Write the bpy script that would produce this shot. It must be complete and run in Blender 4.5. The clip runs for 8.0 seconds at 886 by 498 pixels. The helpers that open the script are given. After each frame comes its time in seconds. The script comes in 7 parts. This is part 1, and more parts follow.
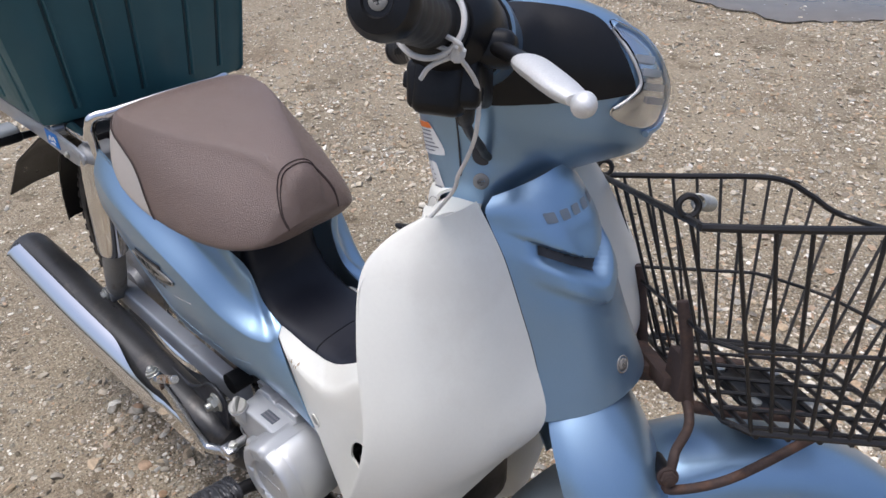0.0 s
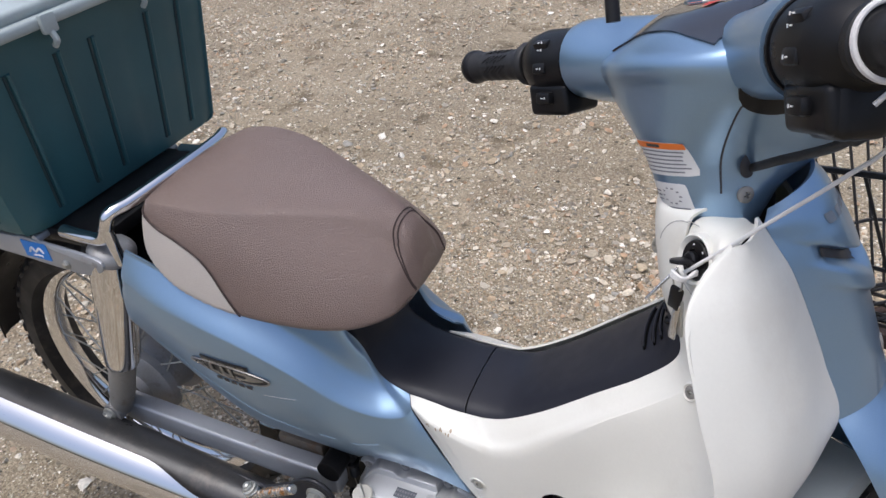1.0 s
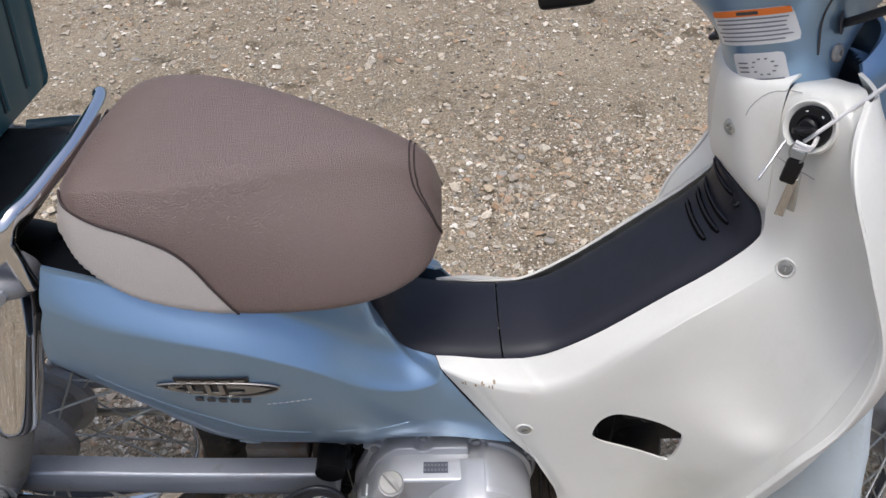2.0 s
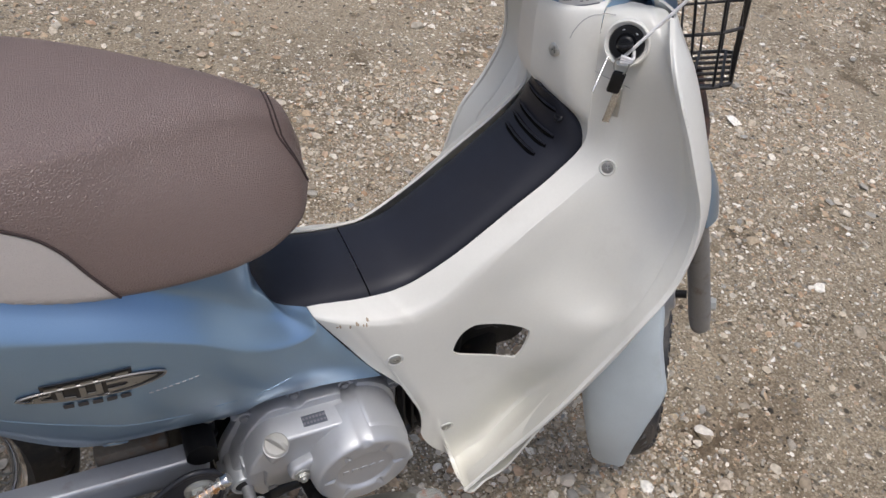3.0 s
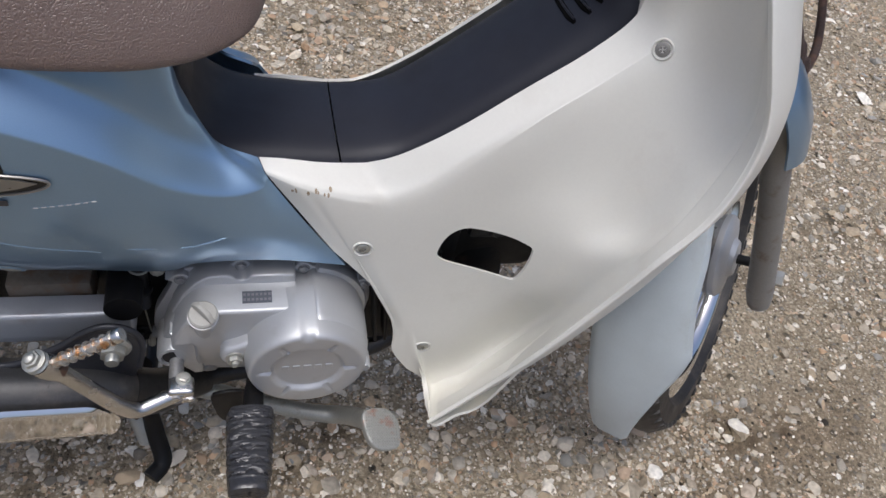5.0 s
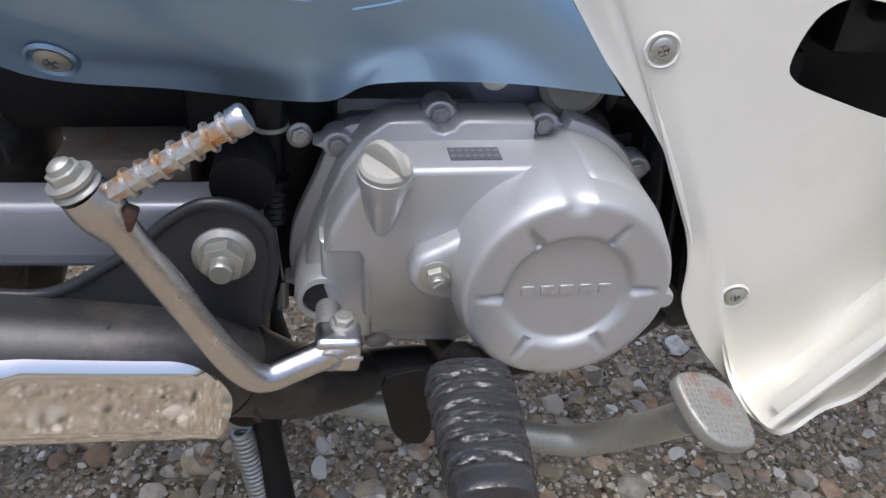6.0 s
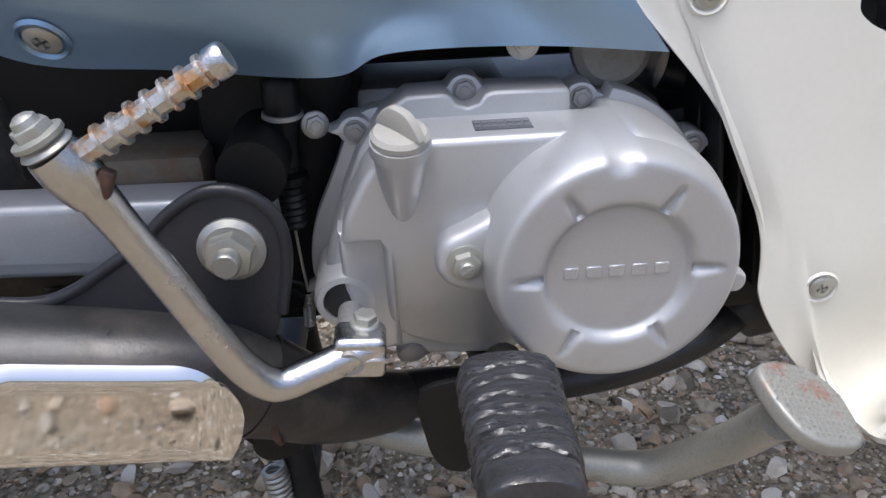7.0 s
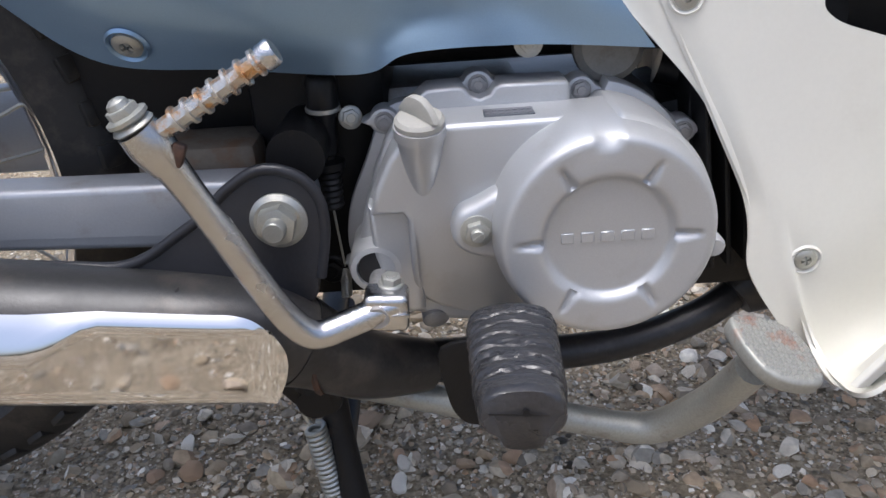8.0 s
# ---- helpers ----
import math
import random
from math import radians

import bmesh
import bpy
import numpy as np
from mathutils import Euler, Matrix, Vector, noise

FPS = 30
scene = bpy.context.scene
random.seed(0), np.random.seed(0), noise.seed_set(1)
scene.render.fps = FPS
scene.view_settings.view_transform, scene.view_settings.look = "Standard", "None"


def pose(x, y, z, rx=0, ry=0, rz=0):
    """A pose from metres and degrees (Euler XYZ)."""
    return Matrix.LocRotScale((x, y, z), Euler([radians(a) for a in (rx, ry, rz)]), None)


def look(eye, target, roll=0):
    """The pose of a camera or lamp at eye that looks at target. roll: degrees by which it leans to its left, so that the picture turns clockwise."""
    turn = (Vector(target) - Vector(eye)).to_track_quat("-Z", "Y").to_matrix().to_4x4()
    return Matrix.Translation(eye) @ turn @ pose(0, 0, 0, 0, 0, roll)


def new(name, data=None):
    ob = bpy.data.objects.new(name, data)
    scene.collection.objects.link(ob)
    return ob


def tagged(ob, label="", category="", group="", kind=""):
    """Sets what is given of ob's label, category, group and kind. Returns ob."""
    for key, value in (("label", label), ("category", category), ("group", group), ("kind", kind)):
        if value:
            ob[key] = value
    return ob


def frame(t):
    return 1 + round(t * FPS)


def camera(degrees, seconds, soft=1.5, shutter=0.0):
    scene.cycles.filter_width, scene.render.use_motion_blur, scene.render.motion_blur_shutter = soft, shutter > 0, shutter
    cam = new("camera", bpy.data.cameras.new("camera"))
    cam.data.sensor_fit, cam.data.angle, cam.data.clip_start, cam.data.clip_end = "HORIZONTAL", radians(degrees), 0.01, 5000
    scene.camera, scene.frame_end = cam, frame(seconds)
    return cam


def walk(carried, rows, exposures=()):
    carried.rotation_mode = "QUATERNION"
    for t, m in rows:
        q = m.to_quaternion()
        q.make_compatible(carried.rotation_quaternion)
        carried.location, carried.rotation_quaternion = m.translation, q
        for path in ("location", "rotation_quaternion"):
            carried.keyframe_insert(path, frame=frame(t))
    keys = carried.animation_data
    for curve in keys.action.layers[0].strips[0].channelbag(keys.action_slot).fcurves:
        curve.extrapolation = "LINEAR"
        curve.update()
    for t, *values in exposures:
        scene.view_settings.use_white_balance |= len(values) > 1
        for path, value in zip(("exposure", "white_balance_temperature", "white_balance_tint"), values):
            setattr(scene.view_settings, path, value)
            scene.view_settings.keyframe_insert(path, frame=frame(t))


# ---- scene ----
cam = camera(62.14, 8.0)
PATH = [
    (0, 1.2647, -0.4868, 1.1667, 56.932, 1.186, 43.416),
    (0.5, 1.0529, -0.5511, 1.1798, 55.172, 3.730, 34.240),
    (0.6, 1.0193, -0.5644, 1.1875, 55.090, 3.904, 32.365),
    (1, 0.8769, -0.6224, 1.1958, 54.625, 4.214, 23.551),
    (1.2, 0.8039, -0.6565, 1.1949, 54.216, 4.142, 18.871),
    (2.3, 0.4816, -0.5952, 1.1043, 48.253, -1.463, -7.208),
    (2.5, 0.4457, -0.5950, 1.1003, 47.515, -3.145, -11.795),
    (3, 0.3700, -0.6018, 1.1140, 48.145, -7.423, -24.378),
    (3.5, 0.3943, -0.5672, 1.1611, 52.188, -10.090, -34.391),
    (4, 0.4034, -0.5663, 1.1441, 52.320, -11.761, -32.730),
    (4.5, 0.4731, -0.5852, 1.0787, 46.456, -11.440, -21.240),
    (5, 0.5149, -0.5787, 0.9725, 42.377, -10.566, -11.478),
    (5.2, 0.5007, -0.5715, 0.9144, 42.311, -10.068, -9.199),
    (6.3, 0.4452, -0.4453, 0.4912, 60.988, -0.744, -7.279),
    (6.5, 0.4510, -0.4417, 0.4899, 62.026, 0.686, -6.394),
    (7, 0.4743, -0.4600, 0.4849, 62.227, 1.739, -4.966),
    (7.5, 0.5000, -0.4974, 0.4803, 62.732, 2.717, -3.751),
    (8, 0.4885, -0.5268, 0.4852, 64.041, 3.481, -1.576),
]
LIGHT = [(0, 0.30, 5900, 10), (1.0, 0.30, 5950, 10), (2.5, 0.12, 5950, 10), (3.5, 0.02, 6150, 10), (4.0, 0.02, 6150, 10), (5.0, 0.00, 5950, 10), (6.3, 0.55, 5900, 10), (8.0, 0.58, 5900, 10)]
walk(cam, [(r[0], pose(*r[1:])) for r in PATH], LIGHT)

# ---- world and sun ----
SUN_UP, SUN_TURN = 77.0, 215.0
world = bpy.data.worlds.new("sky")
scene.world = world
world.use_nodes = True
wn = world.node_tree.nodes
sky = wn.new("ShaderNodeTexSky")
sky.sky_type = "NISHITA"
sky.sun_disc = False
sky.sun_elevation, sky.sun_rotation = radians(SUN_UP), radians(SUN_TURN)
sky.air_density, sky.dust_density, sky.ozone_density = 0.85, 6.5, 1.0
wn["Background"].inputs["Strength"].default_value = 0.15
world.node_tree.links.new(sky.outputs["Color"], wn["Background"].inputs["Color"])
sun = new("sun", bpy.data.lights.new("sun", "SUN"))
sun.data.energy, sun.data.angle, sun.data.color = 0.75, radians(16), (1.0, 0.98, 0.95)
sun_dir = Vector((math.sin(radians(SUN_TURN)) * math.cos(radians(SUN_UP)), math.cos(radians(SUN_TURN)) * math.cos(radians(SUN_UP)), math.sin(radians(SUN_UP))))
sun.matrix_world = look(sun_dir * 20, (0, 0, 0))

# ---- materials ----
def material(name, color, rough=0.5, metal=0.0, coat=0.0, grain=0.0, grain_scale=200.0, stain=None, stain_amount=0.5, stain_scale=8.0,
             stain_low=0.5, rough_var=0.12, bump=0.0, bump_scale=300.0, bump_kind="noise", tone=0.12, spec=0.5, island=0.0):
    """Principled surface with tone variation at two scales, optional stains and fine relief."""
    m = bpy.data.materials.new(name)
    m.use_nodes = True
    nt = m.node_tree
    n, l = nt.nodes, nt.links
    b = n["Principled BSDF"]
    b.inputs["Metallic"].default_value = metal
    b.inputs["Coat Weight"].default_value = coat
    b.inputs["Coat Roughness"].default_value = 0.08
    b.inputs["Specular IOR Level"].default_value = spec
    tc = n.new("ShaderNodeTexCoord")

    def noise_tex(scale, detail=4.0, rough_=0.55):
        t = n.new("ShaderNodeTexNoise")
        t.inputs["Scale"].default_value, t.inputs["Detail"].default_value, t.inputs["Roughness"].default_value = scale, detail, rough_
        l.new(tc.outputs["Object"], t.inputs["Vector"])
        return t.outputs["Fac"]

    def ramp(src, lo, hi, a, c):
        r = n.new("ShaderNodeMapRange")
        r.inputs["From Min"].default_value, r.inputs["From Max"].default_value = lo, hi
        r.inputs["To Min"].default_value, r.inputs["To Max"].default_value = a, c
        l.new(src, r.inputs["Value"])
        return r.outputs["Result"]

    def mix(fac, a, c, kind="MIX"):
        x = n.new("ShaderNodeMix")
        x.data_type, x.blend_type = "RGBA", kind
        for sock, v in ((x.inputs["Factor"], fac), (x.inputs["A"], a), (x.inputs["B"], c)):
            if isinstance(v, (int, float, tuple)):
                sock.default_value = v if isinstance(v, (int, float)) else (*v, 1.0)
            else:
                l.new(v, sock)
        return x.outputs["Result"]

    col = mix(ramp(noise_tex(7.0), 0.3, 0.7, 0.0, 1.0), tuple(c * (1 - tone) for c in color), tuple(min(1.0, c * (1 + tone)) for c in color))
    if grain:
        col = mix(ramp(noise_tex(grain_scale, 3.0), 0.35, 0.65, 0.0, grain), col, tuple(c * 0.45 for c in color))
    if island:
        g = n.new("ShaderNodeNewGeometry")
        col = mix(ramp(g.outputs["Random Per Island"], 0.0, 1.0, 0.0, island), col, tuple(c * 0.35 for c in color))
    if stain:
        f = ramp(noise_tex(stain_scale, 8.0, 0.68), stain_low, stain_low + 0.12, 0.0, stain_amount)
        col = mix(f, col, stain)
    l.new(col, b.inputs["Base Color"])
    l.new(ramp(noise_tex(23.0, 5.0), 0.3, 0.7, max(0.02, rough - rough_var), min(1.0, rough + rough_var)), b.inputs["Roughness"])
    if bump:
        bp = n.new("ShaderNodeBump")
        bp.inputs["Strength"].default_value, bp.inputs["Distance"].default_value = bump, 0.001
        if bump_kind == "leather":
            v = n.new("ShaderNodeTexVoronoi")
            v.feature, v.inputs["Scale"].default_value = "DISTANCE_TO_EDGE", bump_scale
            wob = n.new("ShaderNodeTexNoise")
            wob.inputs["Scale"].default_value = bump_scale * 0.6
            add = n.new("ShaderNodeVectorMath")
            add.operation = "MULTIPLY_ADD"
            add.inputs[1].default_value = (0.0016, 0.0016, 0.0016)
            l.new(tc.outputs["Object"], wob.inputs["Vector"])
            l.new(wob.outputs["Color"], add.inputs[0])
            l.new(tc.outputs["Object"], add.inputs[2])
            l.new(add.outputs["Vector"], v.inputs["Vector"])
            l.new(ramp(v.outputs["Distance"], 0.0, 0.25, 0.0, 1.0), bp.inputs["Height"])
        else:
            l.new(noise_tex(bump_scale, 3.0), bp.inputs["Height"])
        l.new(bp.outputs["Normal"], b.inputs["Normal"])
    return m


BLUE = material("blue_metallic_paint", (0.270, 0.402, 0.560), 0.32, 0.72, 0.4, 0.08, 1200, (0.24, 0.33, 0.42), 0.08, 14, 0.56, 0.015, tone=0.03)
BLUE_PALE = material("pale_blue_plastic", (0.47, 0.520, 0.530), 0.45, 0.0, 0.0, 0.05, 400, (0.36, 0.36, 0.34), 0.4, 9, 0.55, 0.1)
WHITE = material("ivory_plastic", (0.745, 0.735, 0.668), 0.36, 0.0, 0.15, 0.03, 300, (0.60, 0.57, 0.50), 0.35, 6, 0.56, 0.08, 0.04, 500, tone=0.03)
LEATHER = material("brown_vinyl", (0.178, 0.126, 0.105), 0.37, 0.0, 0.0, 0.06, 300, (0.17, 0.13, 0.12), 0.12, 9, 0.55, 0.05, 0.54, 440, "leather", 0.03, 0.7)
LEATHER_PALE = material("pale_grey_vinyl", (0.47, 0.43, 0.39), 0.5, 0.0, 0.0, 0.05, 300, (0.36, 0.32, 0.29), 0.3, 10, 0.56, 0.07, 0.25, 380, "leather", 0.05)
THREAD = material("dark_brown_thread", (0.045, 0.03, 0.027), 0.8)
BLACK = material("black_plastic", (0.009, 0.009, 0.010), 0.36, 0.0, 0.0, 0.3, 600, (0.022, 0.021, 0.020), 0.35, 16, 0.56, 0.1, 0.1, 900, spec=0.3)
MAT = material("black_floor_mat", (0.015, 0.016, 0.023), 0.5, 0.0, 0.0, 0.2, 700, (0.026, 0.026, 0.032), 0.3, 10, 0.55, 0.08, 0.15, 1200, spec=0.35)
RUBBER = material("dark_rubber", (0.020, 0.020, 0.021), 0.5, 0.0, 0.0, 0.3, 400, (0.045, 0.042, 0.04), 0.35, 20, 0.55, 0.1, 0.2, 700, spec=0.4)
ALLOY = material("silver_painted_cast_alloy", (0.500, 0.510, 0.518), 0.42, 0.52, 0.0, 0.10, 1400, (0.40, 0.39, 0.37), 0.4, 18, 0.56, 0.07, 0.10, 1500, tone=0.05)
ALLOY_DULL = material("dull_grey_alloy", (0.32, 0.32, 0.32), 0.5, 0.5, 0.0, 0.2, 500, (0.20, 0.17, 0.14), 0.6, 26, 0.52, 0.1, 0.15, 900)
CHROME = material("chrome", (0.78, 0.78, 0.79), 0.055, 1.0, 0.0, 0.0, 100, (0.55, 0.50, 0.45), 0.3, 22, 0.64, 0.03, tone=0.03)
STEEL = material("pitted_chromed_steel", (0.66, 0.655, 0.65), 0.22, 1.0, 0.0, 0.35, 1100, (0.30, 0.17, 0.08), 0.5, 26, 0.62, 0.1, 0.25, 1300)
ZINC = material("zinc_plated_steel", (0.47, 0.47, 0.43), 0.42, 0.75, 0.0, 0.15, 900, (0.36, 0.27, 0.17), 0.5, 60, 0.57, 0.1, 0.1, 1500)
RUSTY = material("rusty_chromed_steel", (0.60, 0.585, 0.55), 0.34, 0.8, 0.0, 0.2, 700, (0.52, 0.26, 0.07), 0.85, 95, 0.48, 0.15, 0.3, 900)
RUST = material("rusted_dark_steel", (0.068, 0.043, 0.034), 0.75, 0.2, 0.0, 0.4, 300, (0.12, 0.06, 0.035), 0.6, 40, 0.5, 0.12, 0.4, 600)
FRAME = material("dirty_black_frame_paint", (0.0065, 0.0065, 0.0072), 0.5, 0.0, 0.0, 0.3, 300, (0.06, 0.042, 0.032), 0.5, 24, 0.60, 0.12, 0.15, 600, spec=0.3)
SILVER = material("silver_grey_paint", (0.38, 0.40, 0.43), 0.4, 0.4, 0.2, 0.1, 700, (0.24, 0.21, 0.18), 0.5, 20, 0.58, 0.1)
GREY = material("grey_brown_paint", (0.27, 0.26, 0.24), 0.55, 0.2, 0.0, 0.2, 500, (0.15, 0.10, 0.07), 0.6, 30, 0.55, 0.1, 0.1, 700)
EXHAUST = material("heat_stained_dark_exhaust", (0.042, 0.042, 0.044), 0.36, 0.45, 0.0, 0.3, 300, (0.095, 0.085, 0.078), 0.45, 22, 0.54, 0.1, 0.1, 600)
SILENCER = material("dusty_grey_silencer_paint", (0.052, 0.052, 0.053), 0.36, 0.35, 0.0, 0.25, 260, (0.12, 0.105, 0.092), 0.5, 18, 0.54, 0.1, 0.15, 500)
BRACKET_PAINT = material("worn_slate_black_paint", (0.024, 0.025, 0.030), 0.42, 0.0, 0.0, 0.25, 300, (0.085, 0.060, 0.048), 0.55, 20, 0.60, 0.12, 0.15, 500, spec=0.45)
TEAL = material("dark_teal_plastic", (0.028, 0.098, 0.112), 0.5, 0.0, 0.0, 0.1, 500, (0.035, 0.095, 0.105), 0.4, 6, 0.52, 0.07, 0.08, 800)
LID = material("pale_grey_plastic", (0.40, 0.46, 0.46), 0.5, 0.0, 0.0, 0.1, 400, (0.30, 0.31, 0.30), 0.4, 9, 0.55)
WIRE = material("black_coated_wire", (0.016, 0.014, 0.013), 0.45, 0.1, 0.0, 0.3, 300, (0.10, 0.05, 0.03), 0.7, 45, 0.62, 0.1, 0.15, 600)
STICKER = material("white_sticker", (0.74, 0.74, 0.73), 0.4, tone=0.02)
ORANGE = material("orange_print", (0.80, 0.20, 0.03), 0.45, tone=0.03)
INK = material("dark_print", (0.05, 0.05, 0.055), 0.5)
GREY_INK = material("grey_print", (0.20, 0.20, 0.22), 0.5)
SIGN_BLUE = material("blue_sticker", (0.01, 0.19, 0.62), 0.4, tone=0.05)
EMBLEM_BLACK = material("glossy_black_emblem", (0.006, 0.006, 0.007), 0.3)
EMBLEM = material("silver_emblem", (0.30, 0.295, 0.28), 0.3, 0.8)
STRING = material("white_string", (0.72, 0.71, 0.69), 0.9, 0.0, 0.0, 0.2, 900, bump=0.4, bump_scale=900)
LEVER = material("bare_aluminium_lever", (0.66, 0.66, 0.65), 0.52, 0.45, 0.0, 0.15, 700)
RED = material("red_display", (0.5, 0.02, 0.02), 0.3)
GLASS_DARK = material("dark_display_window", (0.03, 0.032, 0.04), 0.08, 0.0, 0.6)
TYRE = material("tyre_rubber", (0.016, 0.0155, 0.015), 0.55, 0.0, 0.0, 0.3, 200, (0.075, 0.062, 0.05), 0.40, 30, 0.5, 0.1, 0.2, 500)
PAD = material("worn_pedal_alloy", (0.36, 0.36, 0.325), 0.5, 0.5, 0.0, 0.2, 600, (0.34, 0.16, 0.10), 0.75, 38, 0.53, 0.1, 0.1, 700)


def glass_material(name, color, rough):
    m = bpy.data.materials.new(name)
    m.use_nodes = True
    b = m.node_tree.nodes["Principled BSDF"]
    b.inputs["Base Color"].default_value = (*color, 1)
    b.inputs["Transmission Weight"].default_value = 1.0
    b.inputs["Roughness"].default_value = rough
    b.inputs["IOR"].default_value = 1.45
    return m


REFLECTOR = material("bright_reflector", (0.80, 0.81, 0.82), 0.16, 1.0, 0.0, 0.0, 100, (0.35, 0.36, 0.38), 0.8, 55, 0.54, 0.05, 0.6, 90)
LENS = glass_material("clear_lens", (0.95, 0.96, 0.97), 0.03)


def ground_material():
    """Packed sandy earth with fine gravel of mixed tints."""
    m = bpy.data.materials.new("gravelly_earth")
    m.use_nodes = True
    nt = m.node_tree
    n, l = nt.nodes, nt.links
    b = n["Principled BSDF"]
    tc = n.new("ShaderNodeTexCoord")

    def noise_tex(scale, detail=6.0, rough=0.6):
        t = n.new("ShaderNodeTexNoise")
        t.inputs["Scale"].default_value, t.inputs["Detail"].default_value, t.inputs["Roughness"].default_value = scale, detail, rough
        l.new(tc.outputs["Object"], t.inputs["Vector"])
        return t

    def ramp(src, stops):
        r = n.new("ShaderNodeValToRGB")
        e = r.color_ramp.elements
        while len(e) < len(stops):
            e.new(0.5)
        for k, (p, c) in zip(e, stops):
            k.position, k.color = p, (*c, 1)
        l.new(src, r.inputs["Fac"])
        return r.outputs["Color"]

    def mix(fac, a, c, kind="MIX"):
        x = n.new("ShaderNodeMix")
        x.data_type, x.blend_type = "RGBA", kind
        for sock, v in ((x.inputs["Factor"], fac), (x.inputs["A"], a), (x.inputs["B"], c)):
            if isinstance(v, float):
                sock.default_value = v
            else:
                l.new(v, sock)
        return x.outputs["Result"]

    earth = ramp(noise_tex(1.3).outputs["Fac"], [(0.32, (0.14, 0.110, 0.072)), (0.50, (0.29, 0.237, 0.158)), (0.68, (0.45, 0.375, 0.265))])
    sand = ramp(noise_tex(160.0, 4.0).outputs["Fac"], [(0.34, (0.07, 0.055, 0.036)), (0.5, (0.29, 0.237, 0.160)), (0.64, (0.54, 0.46, 0.335))])
    col = mix(0.55, earth, sand)
    height = None
    for scale, share in ((210.0, 0.62), (105.0, 0.52), (52.0, 0.36)):
        v = n.new("ShaderNodeTexVoronoi")
        v.inputs["Scale"].default_value = scale
        v.inputs["Randomness"].default_value = 1.0
        warp = n.new("ShaderNodeVectorMath")
        warp.operation = "MULTIPLY_ADD"
        warp.inputs[1].default_value = (0.6 / scale,) * 3
        l.new(noise_tex(scale * 0.8, 2.0).outputs["Color"], warp.inputs[0])
        l.new(tc.outputs["Object"], warp.inputs[2])
        l.new(warp.outputs["Vector"], v.inputs["Vector"])
        sep = n.new("ShaderNodeSeparateColor")
        l.new(v.outputs["Color"], sep.inputs["Color"])
        tint = ramp(sep.outputs["Red"], [(0.0, (0.055, 0.048, 0.036)), (0.2, (0.165, 0.136, 0.095)), (0.42, (0.27, 0.25, 0.21)), (0.6, (0.42, 0.36, 0.26)), (0.8, (0.60, 0.54, 0.42)), (1.0, (0.95, 0.90, 0.78))])
        body = n.new("ShaderNodeMapRange")
        body.inputs["From Min"].default_value, body.inputs["From Max"].default_value = 0.44, 0.34
        dome = n.new("ShaderNodeMapRange")
        dome.inputs["From Min"].default_value, dome.inputs["From Max"].default_value = 0.46, 0.10
        reach = n.new("ShaderNodeMath")  # pebbles of one layer differ in size
        reach.operation = "MULTIPLY_ADD"
        reach.inputs[1].default_value = 0.18
        l.new(sep.outputs["Blue"], reach.inputs[0])
        l.new(v.outputs["Distance"], reach.inputs[2])
        l.new(reach.outputs["Value"], dome.inputs["Value"])
        l.new(reach.outputs["Value"], body.inputs["Value"])
        pick = n.new("ShaderNodeMath")
        pick.operation = "LESS_THAN"
        pick.inputs[1].default_value = share
        l.new(sep.outputs["Green"], pick.inputs[0])
        both = n.new("ShaderNodeMath")
        both.operation = "MULTIPLY"
        l.new(body.outputs["Result"], both.inputs[0])
        l.new(pick.outputs["Value"], both.inputs[1])
        col = mix(both.outputs["Value"], col, tint)
        up = n.new("ShaderNodeMath")
        up.operation = "MULTIPLY"
        up.inputs[1].default_value = 48.0 / scale
        rise = n.new("ShaderNodeMath")
        rise.operation = "MULTIPLY"
        l.new(dome.outputs["Result"], rise.inputs[0])
        l.new(pick.outputs["Value"], rise.inputs[1])
        l.new(rise.outputs["Value"], up.inputs[0])
        if height is None:
            height = up.outputs["Value"]
        else:
            s = n.new("ShaderNodeMath")
            l.new(height, s.inputs[0])
            l.new(up.outputs["Value"], s.inputs[1])
            height = s.outputs["Value"]
    damp = n.new("ShaderNodeMapRange")
    damp.inputs["From Min"].default_value, damp.inputs["From Max"].default_value = 0.55, 0.64
    damp.inputs["To Max"].default_value = 0.75
    l.new(noise_tex(1.15, 9.0, 0.72).outputs["Fac"], damp.inputs["Value"])
    col = mix(damp.outputs["Result"], col, mix(1.0, col, ramp(noise_tex(3.0).outputs["Fac"], [(0.0, (0.5, 0.45, 0.4)), (1.0, (0.55, 0.5, 0.45))]), "MULTIPLY"))
    clod = n.new("ShaderNodeMapRange")  # small moist clods
    clod.inputs["From Min"].default_value, clod.inputs["From Max"].default_value = 0.565, 0.64
    clod.inputs["To Max"].default_value = 0.80
    l.new(noise_tex(5.0, 8.0, 0.66).outputs["Fac"], clod.inputs["Value"])
    col = mix(clod.outputs["Result"], col, mix(1.0, col, ramp(noise_tex(30.0).outputs["Fac"], [(0.0, (0.34, 0.30, 0.25)), (1.0, (0.46, 0.42, 0.36))]), "MULTIPLY"))
    l.new(col, b.inputs["Base Color"])
    b.inputs["Roughness"].default_value = 0.85
    b.inputs["Specular IOR Level"].default_value = 0.3
    tot = n.new("ShaderNodeMath")
    l.new(height, tot.inputs[0])
    fine = n.new("ShaderNodeMath")
    fine.operation = "MULTIPLY"
    fine.inputs[1].default_value = 0.5
    l.new(noise_tex(220.0).outputs["Fac"], fine.inputs[0])
    l.new(fine.outputs["Value"], tot.inputs[1])
    bp = n.new("ShaderNodeBump")
    bp.inputs["Strength"].default_value, bp.inputs["Distance"].default_value = 0.9, 0.010
